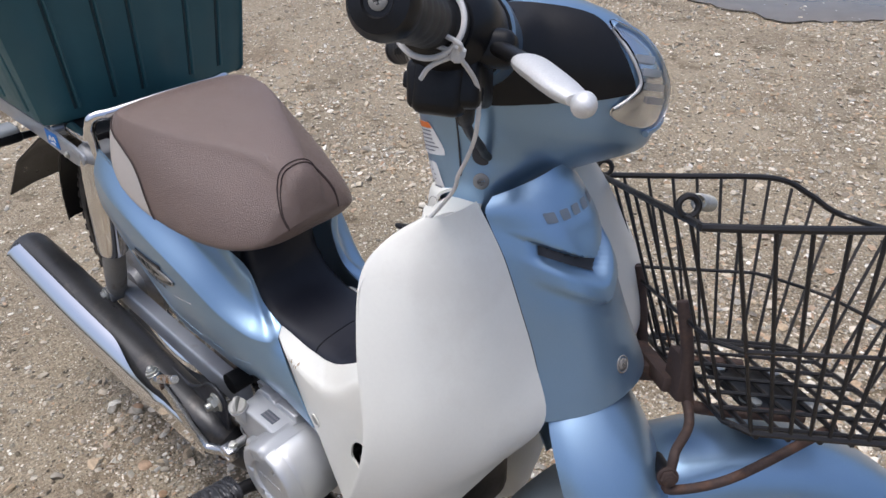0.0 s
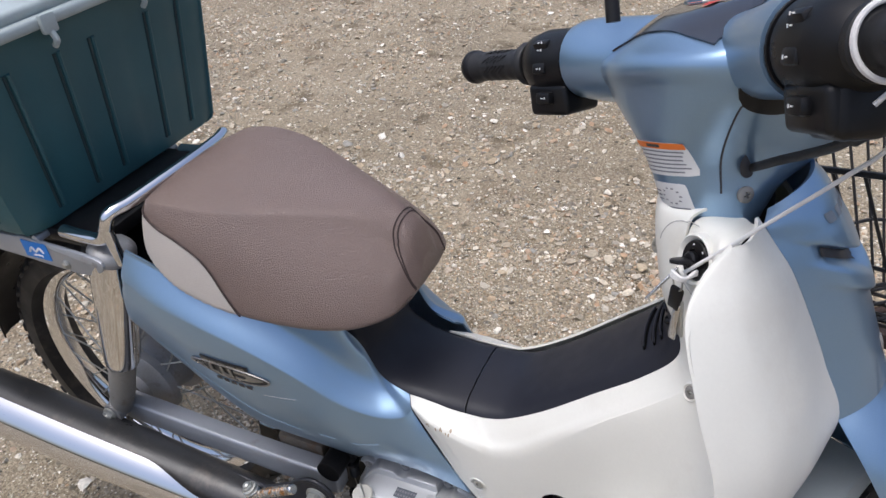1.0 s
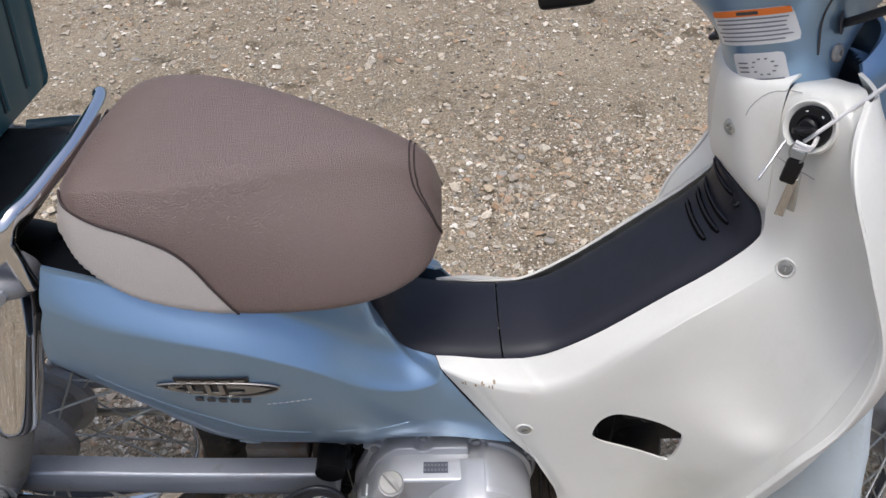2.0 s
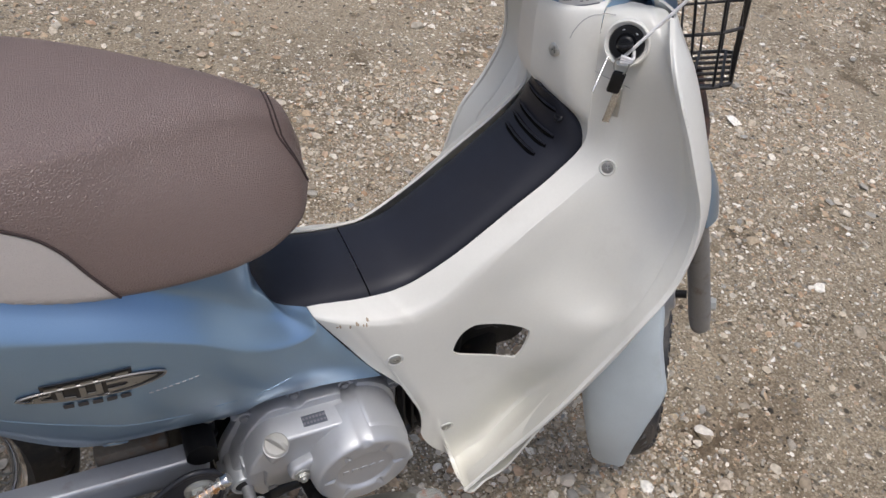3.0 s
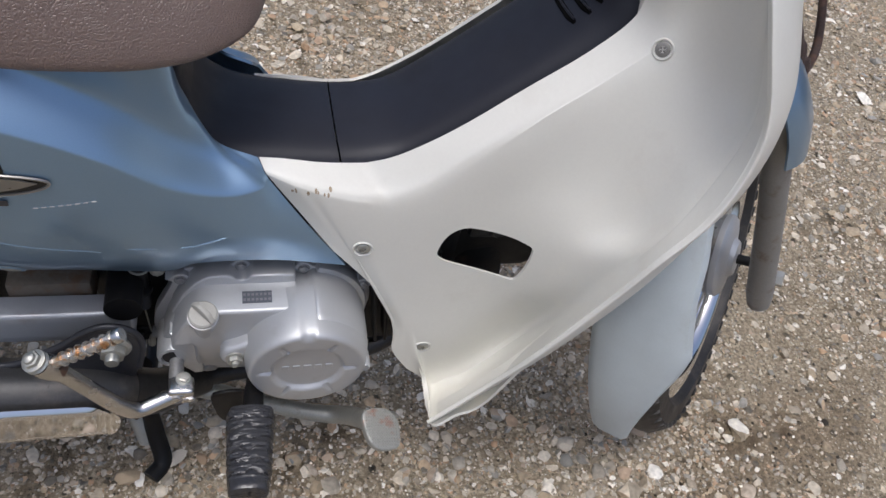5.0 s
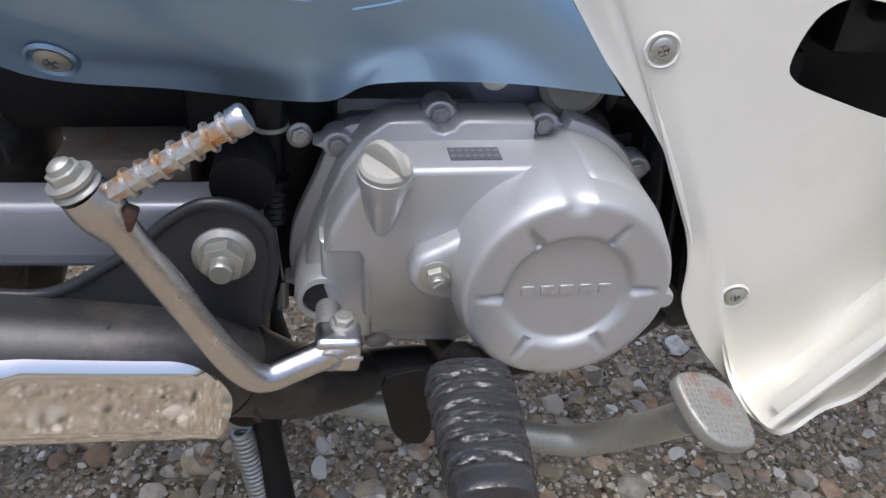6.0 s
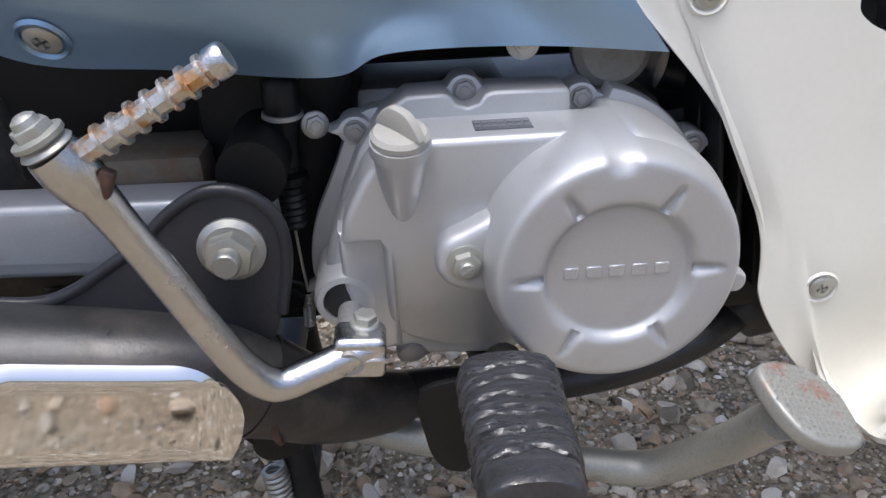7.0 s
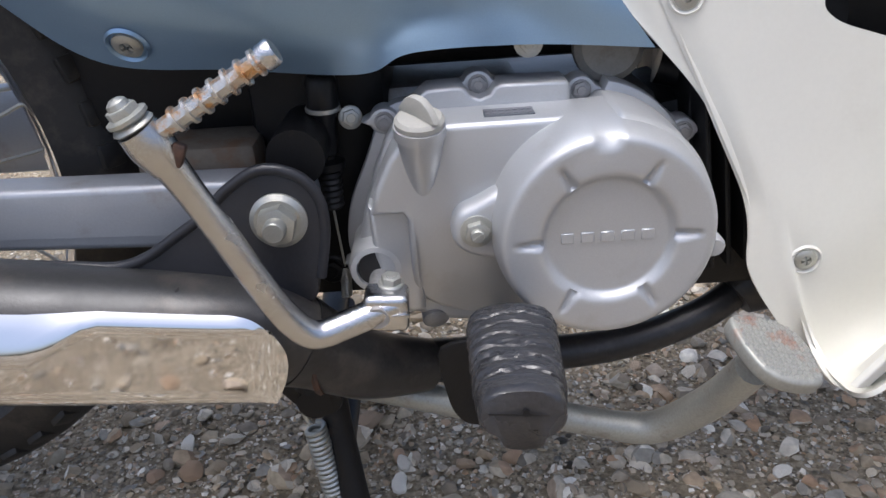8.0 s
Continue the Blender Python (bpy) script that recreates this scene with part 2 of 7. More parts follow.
    l.new(tot.outputs["Value"], bp.inputs["Height"])
    l.new(bp.outputs["Normal"], b.inputs["Normal"])
    return m


def pebble_material(name, per_object):
    m = bpy.data.materials.new(name)
    m.use_nodes = True
    nt = m.node_tree
    n, l = nt.nodes, nt.links
    b = n["Principled BSDF"]
    if per_object:
        src = n.new("ShaderNodeObjectInfo").outputs["Random"]
    else:
        src = n.new("ShaderNodeNewGeometry").outputs["Random Per Island"]
    r = n.new("ShaderNodeValToRGB")
    e = r.color_ramp.elements
    stops = [(0.0, (0.18, 0.160, 0.13)), (0.14, (0.44, 0.35, 0.23)), (0.28, (0.33, 0.320, 0.285)), (0.42, (0.53, 0.43, 0.29)), (0.54, (0.46, 0.30, 0.18)),
             (0.68, (0.50, 0.455, 0.37)), (0.84, (0.64, 0.55, 0.41)), (1.0, (0.92, 0.88, 0.78))]
    while len(e) < len(stops):
        e.new(0.5)
    for k, (p, c) in zip(e, stops):
        k.position, k.color = p, (*c, 1)
    l.new(src, r.inputs["Fac"])
    tc = n.new("ShaderNodeTexCoord")
    t = n.new("ShaderNodeTexNoise")
    t.inputs["Scale"].default_value, t.inputs["Detail"].default_value = 120.0, 6.0
    l.new(tc.outputs["Object"], t.inputs["Vector"])
    mr = n.new("ShaderNodeMapRange")
    mr.inputs["From Min"].default_value, mr.inputs["From Max"].default_value, mr.inputs["To Min"].default_value, mr.inputs["To Max"].default_value = 0.3, 0.7, 0.68, 1.12
    l.new(t.outputs["Fac"], mr.inputs["Value"])
    x = n.new("ShaderNodeMix")
    x.data_type, x.blend_type = "RGBA", "MULTIPLY"
    x.inputs["Factor"].default_value = 1.0
    l.new(r.outputs["Color"], x.inputs["A"])
    l.new(mr.outputs["Result"], x.inputs["B"])
    l.new(x.outputs["Result"], b.inputs["Base Color"])
    b.inputs["Roughness"].default_value = 0.75
    b.inputs["Specular IOR Level"].default_value = 0.35
    bp = n.new("ShaderNodeBump")
    bp.inputs["Strength"].default_value, bp.inputs["Distance"].default_value = 0.4, 0.002
    l.new(t.outputs["Fac"], bp.inputs["Height"])
    l.new(bp.outputs["Normal"], b.inputs["Normal"])
    return m


GROUND = ground_material()
PEBBLE = pebble_material("mixed_pebble_stone", True)
GRAVEL = pebble_material("mixed_gravel_stone", False)

# ---- mesh helpers ----
from mathutils.bvhtree import BVHTree

MID = 0.008  # the motorcycle's middle plane


def V(*a):
    return Vector(a)


def curve(pts, n=6, closed=False):
    """A smooth run through pts (any dimension), n steps a span."""
    p = [np.array(q, float) for q in pts]
    k = len(p)
    out = []
    for i in range(k if closed else k - 1):
        p1, p2 = p[i], p[(i + 1) % k]
        p0 = p[i - 1] if (closed or i > 0) else 2 * p1 - p2
        p3 = p[(i + 2) % k] if (closed or i + 2 < k) else 2 * p2 - p1
        for j in range(n):
            t = j / n
            out.append(0.5 * (2 * p1 + (p2 - p0) * t + (2 * p0 - 5 * p1 + 4 * p2 - p3) * t * t + (3 * p1 - p0 - 3 * p2 + p3) * t ** 3))
    if not closed:
        out.append(p[-1])
    return out


def grid(rows, wrap=False, cap=False):
    """A bmesh from rows of equal length."""
    bm = bmesh.new()
    vs = [[bm.verts.new(Vector(p)) for p in r] for r in rows]
    m = len(rows[0])
    for i in range(len(rows) - 1):
        for j in range(m if wrap else m - 1):
            a = (vs[i][j], vs[i][(j + 1) % m], vs[i + 1][(j + 1) % m], vs[i + 1][j])
            if len(set(a)) == 4:
                bm.faces.new(a)
    if cap:
        bm.faces.new(vs[0][::-1])
        bm.faces.new(vs[-1])
    bmesh.ops.remove_doubles(bm, verts=bm.verts, dist=1e-5)
    bmesh.ops.recalc_face_normals(bm, faces=bm.faces)
    return bm


def patch(rows, nu=5, nv=5):
    """A smooth surface through rows of control points."""
    across = [curve(r, nv) for r in rows]
    along = [curve([a[j] for a in across], nu) for j in range(len(across[0]))]
    return grid([[c[i] for c in along] for i in range(len(along[0]))])


def tube(path, r, seg=10, n=6, closed=False, smooth=True, flat=1.0):
    """A round bar along path. r: one radius or one a point."""
    radii = r if isinstance(r, (list, tuple)) else [r] * len(path)
    pts = curve([(*p, q) for p, q in zip(path, radii)], n, closed) if smooth else [np.array((*p, q)) for p, q in zip(path, radii)]
    pos = [Vector(p[:3]) for p in pts]
    rows, up = [], None
    k = len(pos)
    for i, p in enumerate(pos):
        t = (pos[(i + 1) % k] - pos[i - 1]) if closed else (pos[min(i + 1, k - 1)] - pos[max(i - 1, 0)])
        t.normalize()
        if up is None:
            up = Vector((0, 0, 1)) if abs(t.z) < 0.9 else Vector((1, 0, 0))
        up = (up - t * up.dot(t)).normalized()
        side = t.cross(up)
        rows.append([p + (side * math.cos(2 * math.pi * j / seg) + up * flat * math.sin(2 * math.pi * j / seg)) * float(pts[i][3]) for j in range(seg)])
    if closed:
        rows.append(rows[0])
    return grid(rows, True, not closed)


def axes(at, direction, up=(0, 0, 1)):
    """A frame at a place whose z runs along direction."""
    z = Vector(direction).normalized()
    u = Vector(up)
    if abs(z.dot(u.normalized())) > 0.98:
        u = Vector((1, 0, 0))
    x = u.cross(z).normalized()
    y = z.cross(x)
    return Matrix.Translation(at) @ Matrix((x, y, z)).transposed().to_4x4()


def lathe(profile, m=Matrix(), seg=24, caps=True, wave=None):
    """A turned body: profile of (radius, height) about m's z axis."""
    rows = [[m @ Vector((r * math.cos(2 * math.pi * j / seg), r * math.sin(2 * math.pi * j / seg), h)) for j in range(seg)] for r, h in profile]
    return grid(rows, True, caps)


def block(size, m=Matrix(), bevel=0.0, steps=2):
    bm = bmesh.new()
    bmesh.ops.create_cube(bm, size=1.0)
    bmesh.ops.scale(bm, vec=Vector(size), verts=bm.verts)
    if bevel:
        bmesh.ops.bevel(bm, geom=bm.edges[:], offset=bevel, segments=steps, affect="EDGES", profile=0.5)
    bmesh.ops.transform(bm, matrix=m, verts=bm.verts)
    return bm


def plate(outline, thick, m=Matrix(), bevel=0.0, steps=2, both=False):
    """An outline (x, y) drawn up along z to its thickness, its upper edge rounded."""
    bm = bmesh.new()
    low = [bm.verts.new((x, y, 0)) for x, y in outline]
    f = bm.faces.new(low)
    got = bmesh.ops.extrude_face_region(bm, geom=[f])
    top = [v for v in got["geom"] if isinstance(v, bmesh.types.BMVert)]
    bmesh.ops.translate(bm, vec=(0, 0, thick), verts=top)
    bmesh.ops.recalc_face_normals(bm, faces=bm.faces)
    if bevel:
        hi = max(thick, 0) if thick > 0 else thick
        edges = [e for e in bm.edges if all(abs(v.co.z - thick) < 1e-7 for v in e.verts) or (both and all(abs(v.co.z) < 1e-7 for v in e.verts))]
        bmesh.ops.bevel(bm, geom=edges, offset=bevel, segments=steps, affect="EDGES", profile=0.5)
    bmesh.ops.transform(bm, matrix=m, verts=bm.verts)
    bmesh.ops.recalc_face_normals(bm, faces=bm.faces)
    return bm


def join(*bms):
    """Several closed shells in one bmesh."""
    out = bms[0]
    for b in bms[1:]:
        me = bpy.data.meshes.new("tmp")
        b.to_mesh(me)
        out.from_mesh(me)
        bpy.data.meshes.remove(me)
        b.free()
    return out


def mirror(bm, mid=MID):
    c = bm.copy()
    for v in c.verts:
        v.co.y = 2 * mid - v.co.y
    bmesh.ops.reverse_faces(c, faces=c.faces)
    return c


def moved(bm, m):
    bmesh.ops.transform(bm, matrix=m, verts=bm.verts)
    return bm


def thicken(bm, t):
    """Gives a sheet its thickness along its own normals."""
    bmesh.ops.recalc_face_normals(bm, faces=bm.faces)
    bm.normal_update()
    faces = bm.faces[:]
    rim = [e for e in bm.edges if e.is_boundary]
    back = {v: bm.verts.new(v.co + v.normal * t) for v in bm.verts[:]}
    for f in faces:
        bm.faces.new([back[v] for v in reversed(f.verts)])
    for e in rim:
        a, b = e.verts
        if len({a, b, back[a], back[b]}) == 4:
            bm.faces.new((a, b, back[b], back[a]))
    bmesh.ops.recalc_face_normals(bm, faces=bm.faces)
    return bm


def carve(bm, poly, y0=-0.4, y1=0.0):
    """Cuts a window of outline poly (x, z) clean through a closed shell."""
    def temp(name, b):
        me = bpy.data.meshes.new(name)
        b.to_mesh(me)
        b.free()
        return new(name, me)
    a = temp("carved", bm)
    c = temp("cutter", plate(poly, y1 - y0, Matrix(((1, 0, 0, 0), (0, 0, -1, y1), (0, 1, 0, 0), (0, 0, 0, 1)))))
    mod = a.modifiers.new("cut", "BOOLEAN")
    mod.operation, mod.object, mod.solver = "DIFFERENCE", c, "EXACT"
    bpy.context.view_layer.update()
    me = bpy.data.meshes.new_from_object(a.evaluated_get(bpy.context.evaluated_depsgraph_get()))
    out = bmesh.new()
    out.from_mesh(me)
    for o in (a, c):
        d = o.data
        bpy.data.objects.remove(o)
        bpy.data.meshes.remove(d)
    bpy.data.meshes.remove(me)
    return out


def inside(p, poly):
    x, y = p
    c = False
    for (x0, y0), (x1, y1) in zip(poly, poly[1:] + poly[:1]):
        if (y0 > y) != (y1 > y) and x < (x1 - x0) * (y - y0) / (y1 - y0) + x0:
            c = not c
    return c


def part(name, bm, mat, parent=None, label="", angle=38, m=None):
    """Links a bmesh as ONE mesh object under a thing or a part."""
    if m is not None:
        bmesh.ops.transform(bm, matrix=m, verts=bm.verts)
    me = bpy.data.meshes.new(name)
    for f in bm.faces:
        f.smooth = True
    bm.to_mesh(me)
    bm.free()
    me.set_sharp_from_angle(angle=radians(angle))
    me.materials.append(mat)
    ob = new(name, me)
    if parent:
        ob.parent = parent
        if parent.type == "EMPTY":
            ob.location = -parent.location
    if label:
        ob["label"] = label
    return ob


def thing(name, at, label, category, group="", kind=""):
    e = new(name)
    e.empty_display_size = 0.05
    e.location = at
    return tagged(e, label, category, group, kind)


def hexagon(r):
    return [(r * math.cos(math.pi / 3 * i + 0.26), r * math.sin(math.pi / 3 * i + 0.26)) for i in range(6)]


def bolt(at, out, r=0.006, washer=1.5, height=0.6, dimple=True):
    """A flanged hexagon bolt head that faces out."""
    m = axes(at, out)
    b = lathe([(r * washer, -0.001), (r * washer, r * 0.16), (r * 1.12, r * 0.3)], m, 20)
    b = join(b, plate(hexagon(r), r * height, m @ Matrix.Translation((0, 0, r * 0.2)), r * 0.12))
    if dimple:
        b = join(b, lathe([(r * 0.55, r * (height + 0.2)), (r * 0.5, r * (height + 0.3))], m, 14))
    return b


def cross_screw(at, out, r=0.007):
    """A domed screw with a crossed slot."""
    m = axes(at, out)
    b = lathe([(r, -0.002), (r, r * 0.12), (r * 0.86, r * 0.24), (r * 0.46, r * 0.30), (r * 0.44, r * -0.12)], m, 20)
    for a in (20, 110, 200, 290):
        b = join(b, block((r * 0.27, r * 0.27, r * 0.38), m @ pose(0, 0, 0, 0, 0, a) @ Matrix.Translation((r * 0.22, r * 0.22, r * 0.09))))
    return b


def ring(at, out, r, thick, seg=28):
    m = axes(at, out)
    return lathe([(r - thick, 0), (r - thick * 0.5, thick * 0.6), (r, 0.0)], m, seg, False)


STEER_AXIS = Vector((-math.sin(radians(26.5)), 0, math.cos(radians(26.5))))
STEER = Matrix.Translation((1.27, 0.005, 0)) @ Matrix.Rotation(radians(49.7), 4, STEER_AXIS) @ Matrix.Translation((-1.27, -0.005, 0))


def tree_of(ob):
    """A ray tree of an object whose mesh stands in world places."""
    bm = bmesh.new()
    bm.from_mesh(ob.data)
    t = BVHTree.FromBMesh(bm)
    bm.free()
    return t


def drop(tree, m, x, y):
    """Where the line along m's -z through (x, y) meets a surface, with its normal; None if it does not."""
    o = m @ Vector((x, y, 0))
    d = -(m.to_3x3() @ Vector((0, 0, 1))).normalized()
    at, no, _, _ = tree.ray_cast(o, d)
    if at is None:
        return None
    return at, (no if no.dot(d) < 0 else -no)


def skin(tree, m, poly, lift=0.001, cells=14, thick=0.0):
    """A thin sheet of outline poly (in m's x, y) laid on a surface."""
    xs, ys = [p[0] for p in poly], [p[1] for p in poly]
    step = max(max(xs) - min(xs), max(ys) - min(ys)) / cells
    nx, ny = max(2, round((max(xs) - min(xs)) / step)), max(2, round((max(ys) - min(ys)) / step))
    bm = bmesh.new()
    vs = {}

    def vert(i, j):
        if (i, j) not in vs:
            x, y = min(xs) + (max(xs) - min(xs)) * i / nx, min(ys) + (max(ys) - min(ys)) * j / ny
            if not inside((x, y), poly):
                best = None
                for (x0, y0), (x1, y1) in zip(poly, poly[1:] + poly[:1]):
                    dx, dy = x1 - x0, y1 - y0
                    u = max(0.0, min(1.0, ((x - x0) * dx + (y - y0) * dy) / (dx * dx + dy * dy + 1e-12)))
                    q = (x0 + dx * u, y0 + dy * u)
                    e = (x - q[0]) ** 2 + (y - q[1]) ** 2
                    if best is None or e < best[0]:
                        best = (e, q)
                x, y = best[1]
            got = drop(tree, m, x, y)
            vs[i, j] = bm.verts.new(got[0] + got[1] * lift) if got else None
        return vs[i, j]

    for i in range(nx):
        for j in range(ny):
            c = (min(xs) + (max(xs) - min(xs)) * (i + 0.5) / nx, min(ys) + (max(ys) - min(ys)) * (j + 0.5) / ny)
            q = [vert(i, j), vert(i + 1, j), vert(i + 1, j + 1), vert(i, j + 1)]
            if all(q) and (inside(c, poly) or sum(inside((min(xs) + (max(xs) - min(xs)) * a / nx, min(ys) + (max(ys) - min(ys)) * b / ny), poly) for a, b in ((i, j), (i + 1, j), (i + 1, j + 1), (i, j + 1))) >= 1):
                bm.faces.new(q)
    for v in [v for v in bm.verts if not v.link_faces]:
        bm.verts.remove(v)
    bmesh.ops.remove_doubles(bm, verts=bm.verts, dist=1e-6)
    bmesh.ops.recalc_face_normals(bm, faces=bm.faces)
    if thick:
        z = m.to_3x3() @ Vector((0, 0, 1))
        if sum((f.normal.dot(z) for f in bm.faces)) < 0:
            bmesh.ops.reverse_faces(bm, faces=bm.faces)
        bm.normal_update()
        thicken(bm, -thick)
    return bm


def on_side(y=-0.5):
    """Plan (x, z), looked at from the motorcycle's right side."""
    return Matrix(((1, 0, 0, 0), (0, 0, -1, y), (0, 1, 0, 0), (0, 0, 0, 1)))


def rounded(w, h, r=0.003, cx=0.0, cy=0.0):
    out = []
    for sx, sy, a0 in ((1, 1, 0), (-1, 1, 90), (-1, -1, 180), (1, -1, 270)):
        for a in (0, 45, 90):
            out.append((cx + sx * (w / 2 - r) + r * math.cos(radians(a0 + a)), cy + sy * (h / 2 - r) + r * math.sin(radians(a0 + a))))
    return out

# ---- ground ----
def ground_height(x, y):
    near = max(0.0, 1.0 - (abs(x - 0.6) + abs(y)) / 9.0)
    return near * (0.010 * noise.noise((x * 1.4, y * 1.4, 0.3)) + 0.004 * noise.noise((x * 6.0, y * 6.0, 2.0)) - 0.002)


def build_ground():
    steps = [-1500, -400, -120, -40, -15, -7] + [round(-5 + 0.08 * i, 3) for i in range(126)] + [7, 15, 40, 120, 400, 1500]
    rows = [[(x + 0.6, y + 0.4, ground_height(x + 0.6, y + 0.4)) for y in steps] for x in steps]
    ob = part("ground", grid(rows), GROUND, None, "", 180)
    return tagged(ob, "bare sandy earth yard strewn with gravel and small stones", "ground", kind="structure")


ground = build_ground()

# ---- the motorcycle ----
bike = thing("motorcycle", (0.6, MID, 0.0), "light blue and ivory step-through motorcycle on its centre stand", "motorcycle")

# leg shield: rear face between the floor tunnel and the wing's rim
SHIELD = [  # tunnel edge, crease, wall, rim
    [(0.866, -0.020, 0.826), (0.876, -0.034, 0.829), (0.884, -0.046, 0.832), (0.890, -0.056, 0.834)],
    [(0.838, -0.050, 0.824), (0.848, -0.068, 0.831), (0.863, -0.087, 0.837), (0.876, -0.100, 0.842)],
    [(0.836, -0.060, 0.775), (0.856, -0.088, 0.780), (0.872, -0.128, 0.795), (0.853, -0.163, 0.802)],
    [(0.840, -0.068, 0.722), (0.868, -0.092, 0.722), (0.898, -0.142, 0.732), (0.872, -0.189, 0.745)],
    [(0.843, -0.070, 0.684), (0.864, -0.096, 0.678), (0.910, -0.148, 0.664), (0.897, -0.211, 0.672)],
    [(0.813, -0.070, 0.646), (0.826, -0.096, 0.635), (0.884, -0.138, 0.592), (0.886, -0.224, 0.604)],
    [(0.768, -0.070, 0.607), (0.782, -0.096, 0.594), (0.866, -0.132, 0.502), (0.857, -0.227, 0.548)],
    [(0.710, -0.070, 0.557), (0.736, -0.096, 0.550), (0.862, -0.124, 0.385), (0.835, -0.219, 0.478)],
    [(0.664, -0.069, 0.525), (0.696, -0.0955, 0.506), (0.846, -0.115, 0.275), (0.801, -0.205, 0.378)],
    [(0.638, -0.067, 0.5135), (0.664, -0.095, 0.487), (0.795, -0.112, 0.196), (0.779, -0.186, 0.252)],
    [(0.622, -0.0665, 0.5115), (0.647, -0.0948, 0.486), (0.768, -0.112, 0.178), (0.752, -0.183, 0.225)],
    [(0.609, -0.066, 0.5110), (0.633, -0.0943, 0.4865), (0.7435, -0.1122, 0.172), (0.727, -0.180, 0.204)],
    [(0.600, -0.066, 0.5110), (0.622, -0.0937, 0.4875), (0.699, -0.1050, 0.300), (0.736, -0.1115, 0.181)],
    [(0.590, -0.066, 0.5115), (0.610, -0.093, 0.490), (0.6945, -0.1047, 0.300), (0.706, -0.1080, 0.216)],
    [(0.580, -0.0655, 0.5120), (0.599, -0.092, 0.4925), (0.6895, -0.1035, 0.303), (0.685, -0.1055, 0.254)],
    [(0.571, -0.065, 0.5130), (0.587, -0.091, 0.495), (0.640, -0.097, 0.390), (0.685, -0.099, 0.289)],
    [(0.562, -0.065, 0.5140), (0.575, -0.088, 0.498), (0.620, -0.095, 0.413), (0.674, -0.097, 0.327)],
    [(0.552, -0.0645, 0.5150), (0.562, -0.085, 0.501), (0.602, -0.093, 0.436), (0.646, -0.095, 0.368)],
    [(0.534, -0.0645, 0.5160), (0.540, -0.076, 0.506), (0.566, -0.084, 0.466), (0.606, -0.090, 0.414)],
]


def creased(row, k, flat=0.0):
    """Turns a row of four controls into one with a firm bend at the second and a raised band along the rim."""
    a, c, w, r = (Vector(p) for p in row)
    if flat < -4:
        return [a, a.lerp(c, 0.55), c.lerp(a, 0.10), c.lerp(w, 0.07), c.lerp(w, 0.32), c.lerp(w, 0.56) + V(0.003, -0.010, 0.002), c.lerp(w, 0.76) + V(0.006, -0.030, 0.006), w.lerp(r, 0.55) + V(0.003, 0, -0.003), r]
    if flat < -3:  # flat face with a narrow flange along the rim
        return [a, a.lerp(c, 0.55), c.lerp(a, 0.10), c.lerp(w, 0.07), c.lerp(w, 0.27), c.lerp(w, 0.50), c.lerp(w, 0.70), c.lerp(w, 0.97), r]
    if flat < -2:  # a row that bows round the hollow of the rear edge
        return [a, a.lerp(c, 0.55), c.lerp(a, 0.10), c.lerp(w, 0.07), c.lerp(w, 0.42), c.lerp(w, 0.80), w.lerp(r, 0.10), w.lerp(r, 0.60), r]
    if flat < -1:
        m = Vector((0.7055, -0.1052, 0.299))
        return [a, a.lerp(c, 0.55), c.lerp(a, 0.10), c.lerp(m, 0.07), c.lerp(m, 0.42), c.lerp(m, 0.80), m.lerp(w, 0.12), m.lerp(w, 0.95), r]
    if flat < 0:
        return [a, a.lerp(c, 0.55), c.lerp(a, 0.10), c.lerp(r, 0.05), c.lerp(r, 0.30), c.lerp(r, 0.6), c.lerp(r, 0.85), c.lerp(r, 0.93), r]
    if flat == 0:
        off = V(0.006, 0.008, -0.006) * k
        return [a, a.lerp(c, 0.55), c.lerp(a, 0.10), c.lerp(w, 0.07), c.lerp(w, 0.55) + V(0, 0.004 * k, 0), w, w.lerp(r, 0.4) + off, w.lerp(r, 0.75) + off * 0.6, r]
    d = (r - w).normalized()
    q = r - d * 0.026 + V(0.008, 0.004, -0.004) * flat
    return [a, a.lerp(c, 0.5), c.lerp(a, 0.08), c.lerp(w, 0.06), c.lerp(w, 0.6), w.lerp(q, 0.35), q.lerp(w, 0.05), q.lerp(r, 0.14), r]


HOLE = [tuple(p) for p in curve([(0.7115, 0.4195), (0.718, 0.4420), (0.7325, 0.4540), (0.752, 0.4540), (0.797, 0.4455), (0.806, 0.4350), (0.803, 0.3930), (0.791, 0.3845), (0.735, 0.4000), (0.716, 0.4090)], 4, True)]


def shield_sheet():
    return patch([creased(r, 0.3 if i < 3 else 1.0 if i < 9 else 0.5, (0, 0, 0, 0.3, 0.7, 1, 1, -5, -4, -4, -4, -2, -3, -3, -3, -1, -1, -1, -1)[i]) for i, r in enumerate(SHIELD)], 9, 7)


white_right = carve(thicken(shield_sheet(), -0.003), HOLE)
shield = part("leg_shield", white_right, WHITE, bike, "ivory plastic leg shield and side cover with scuffs")
part("leg_shield", mirror(carve(thicken(shield_sheet(), -0.003), HOLE), -0.001), WHITE, bike)

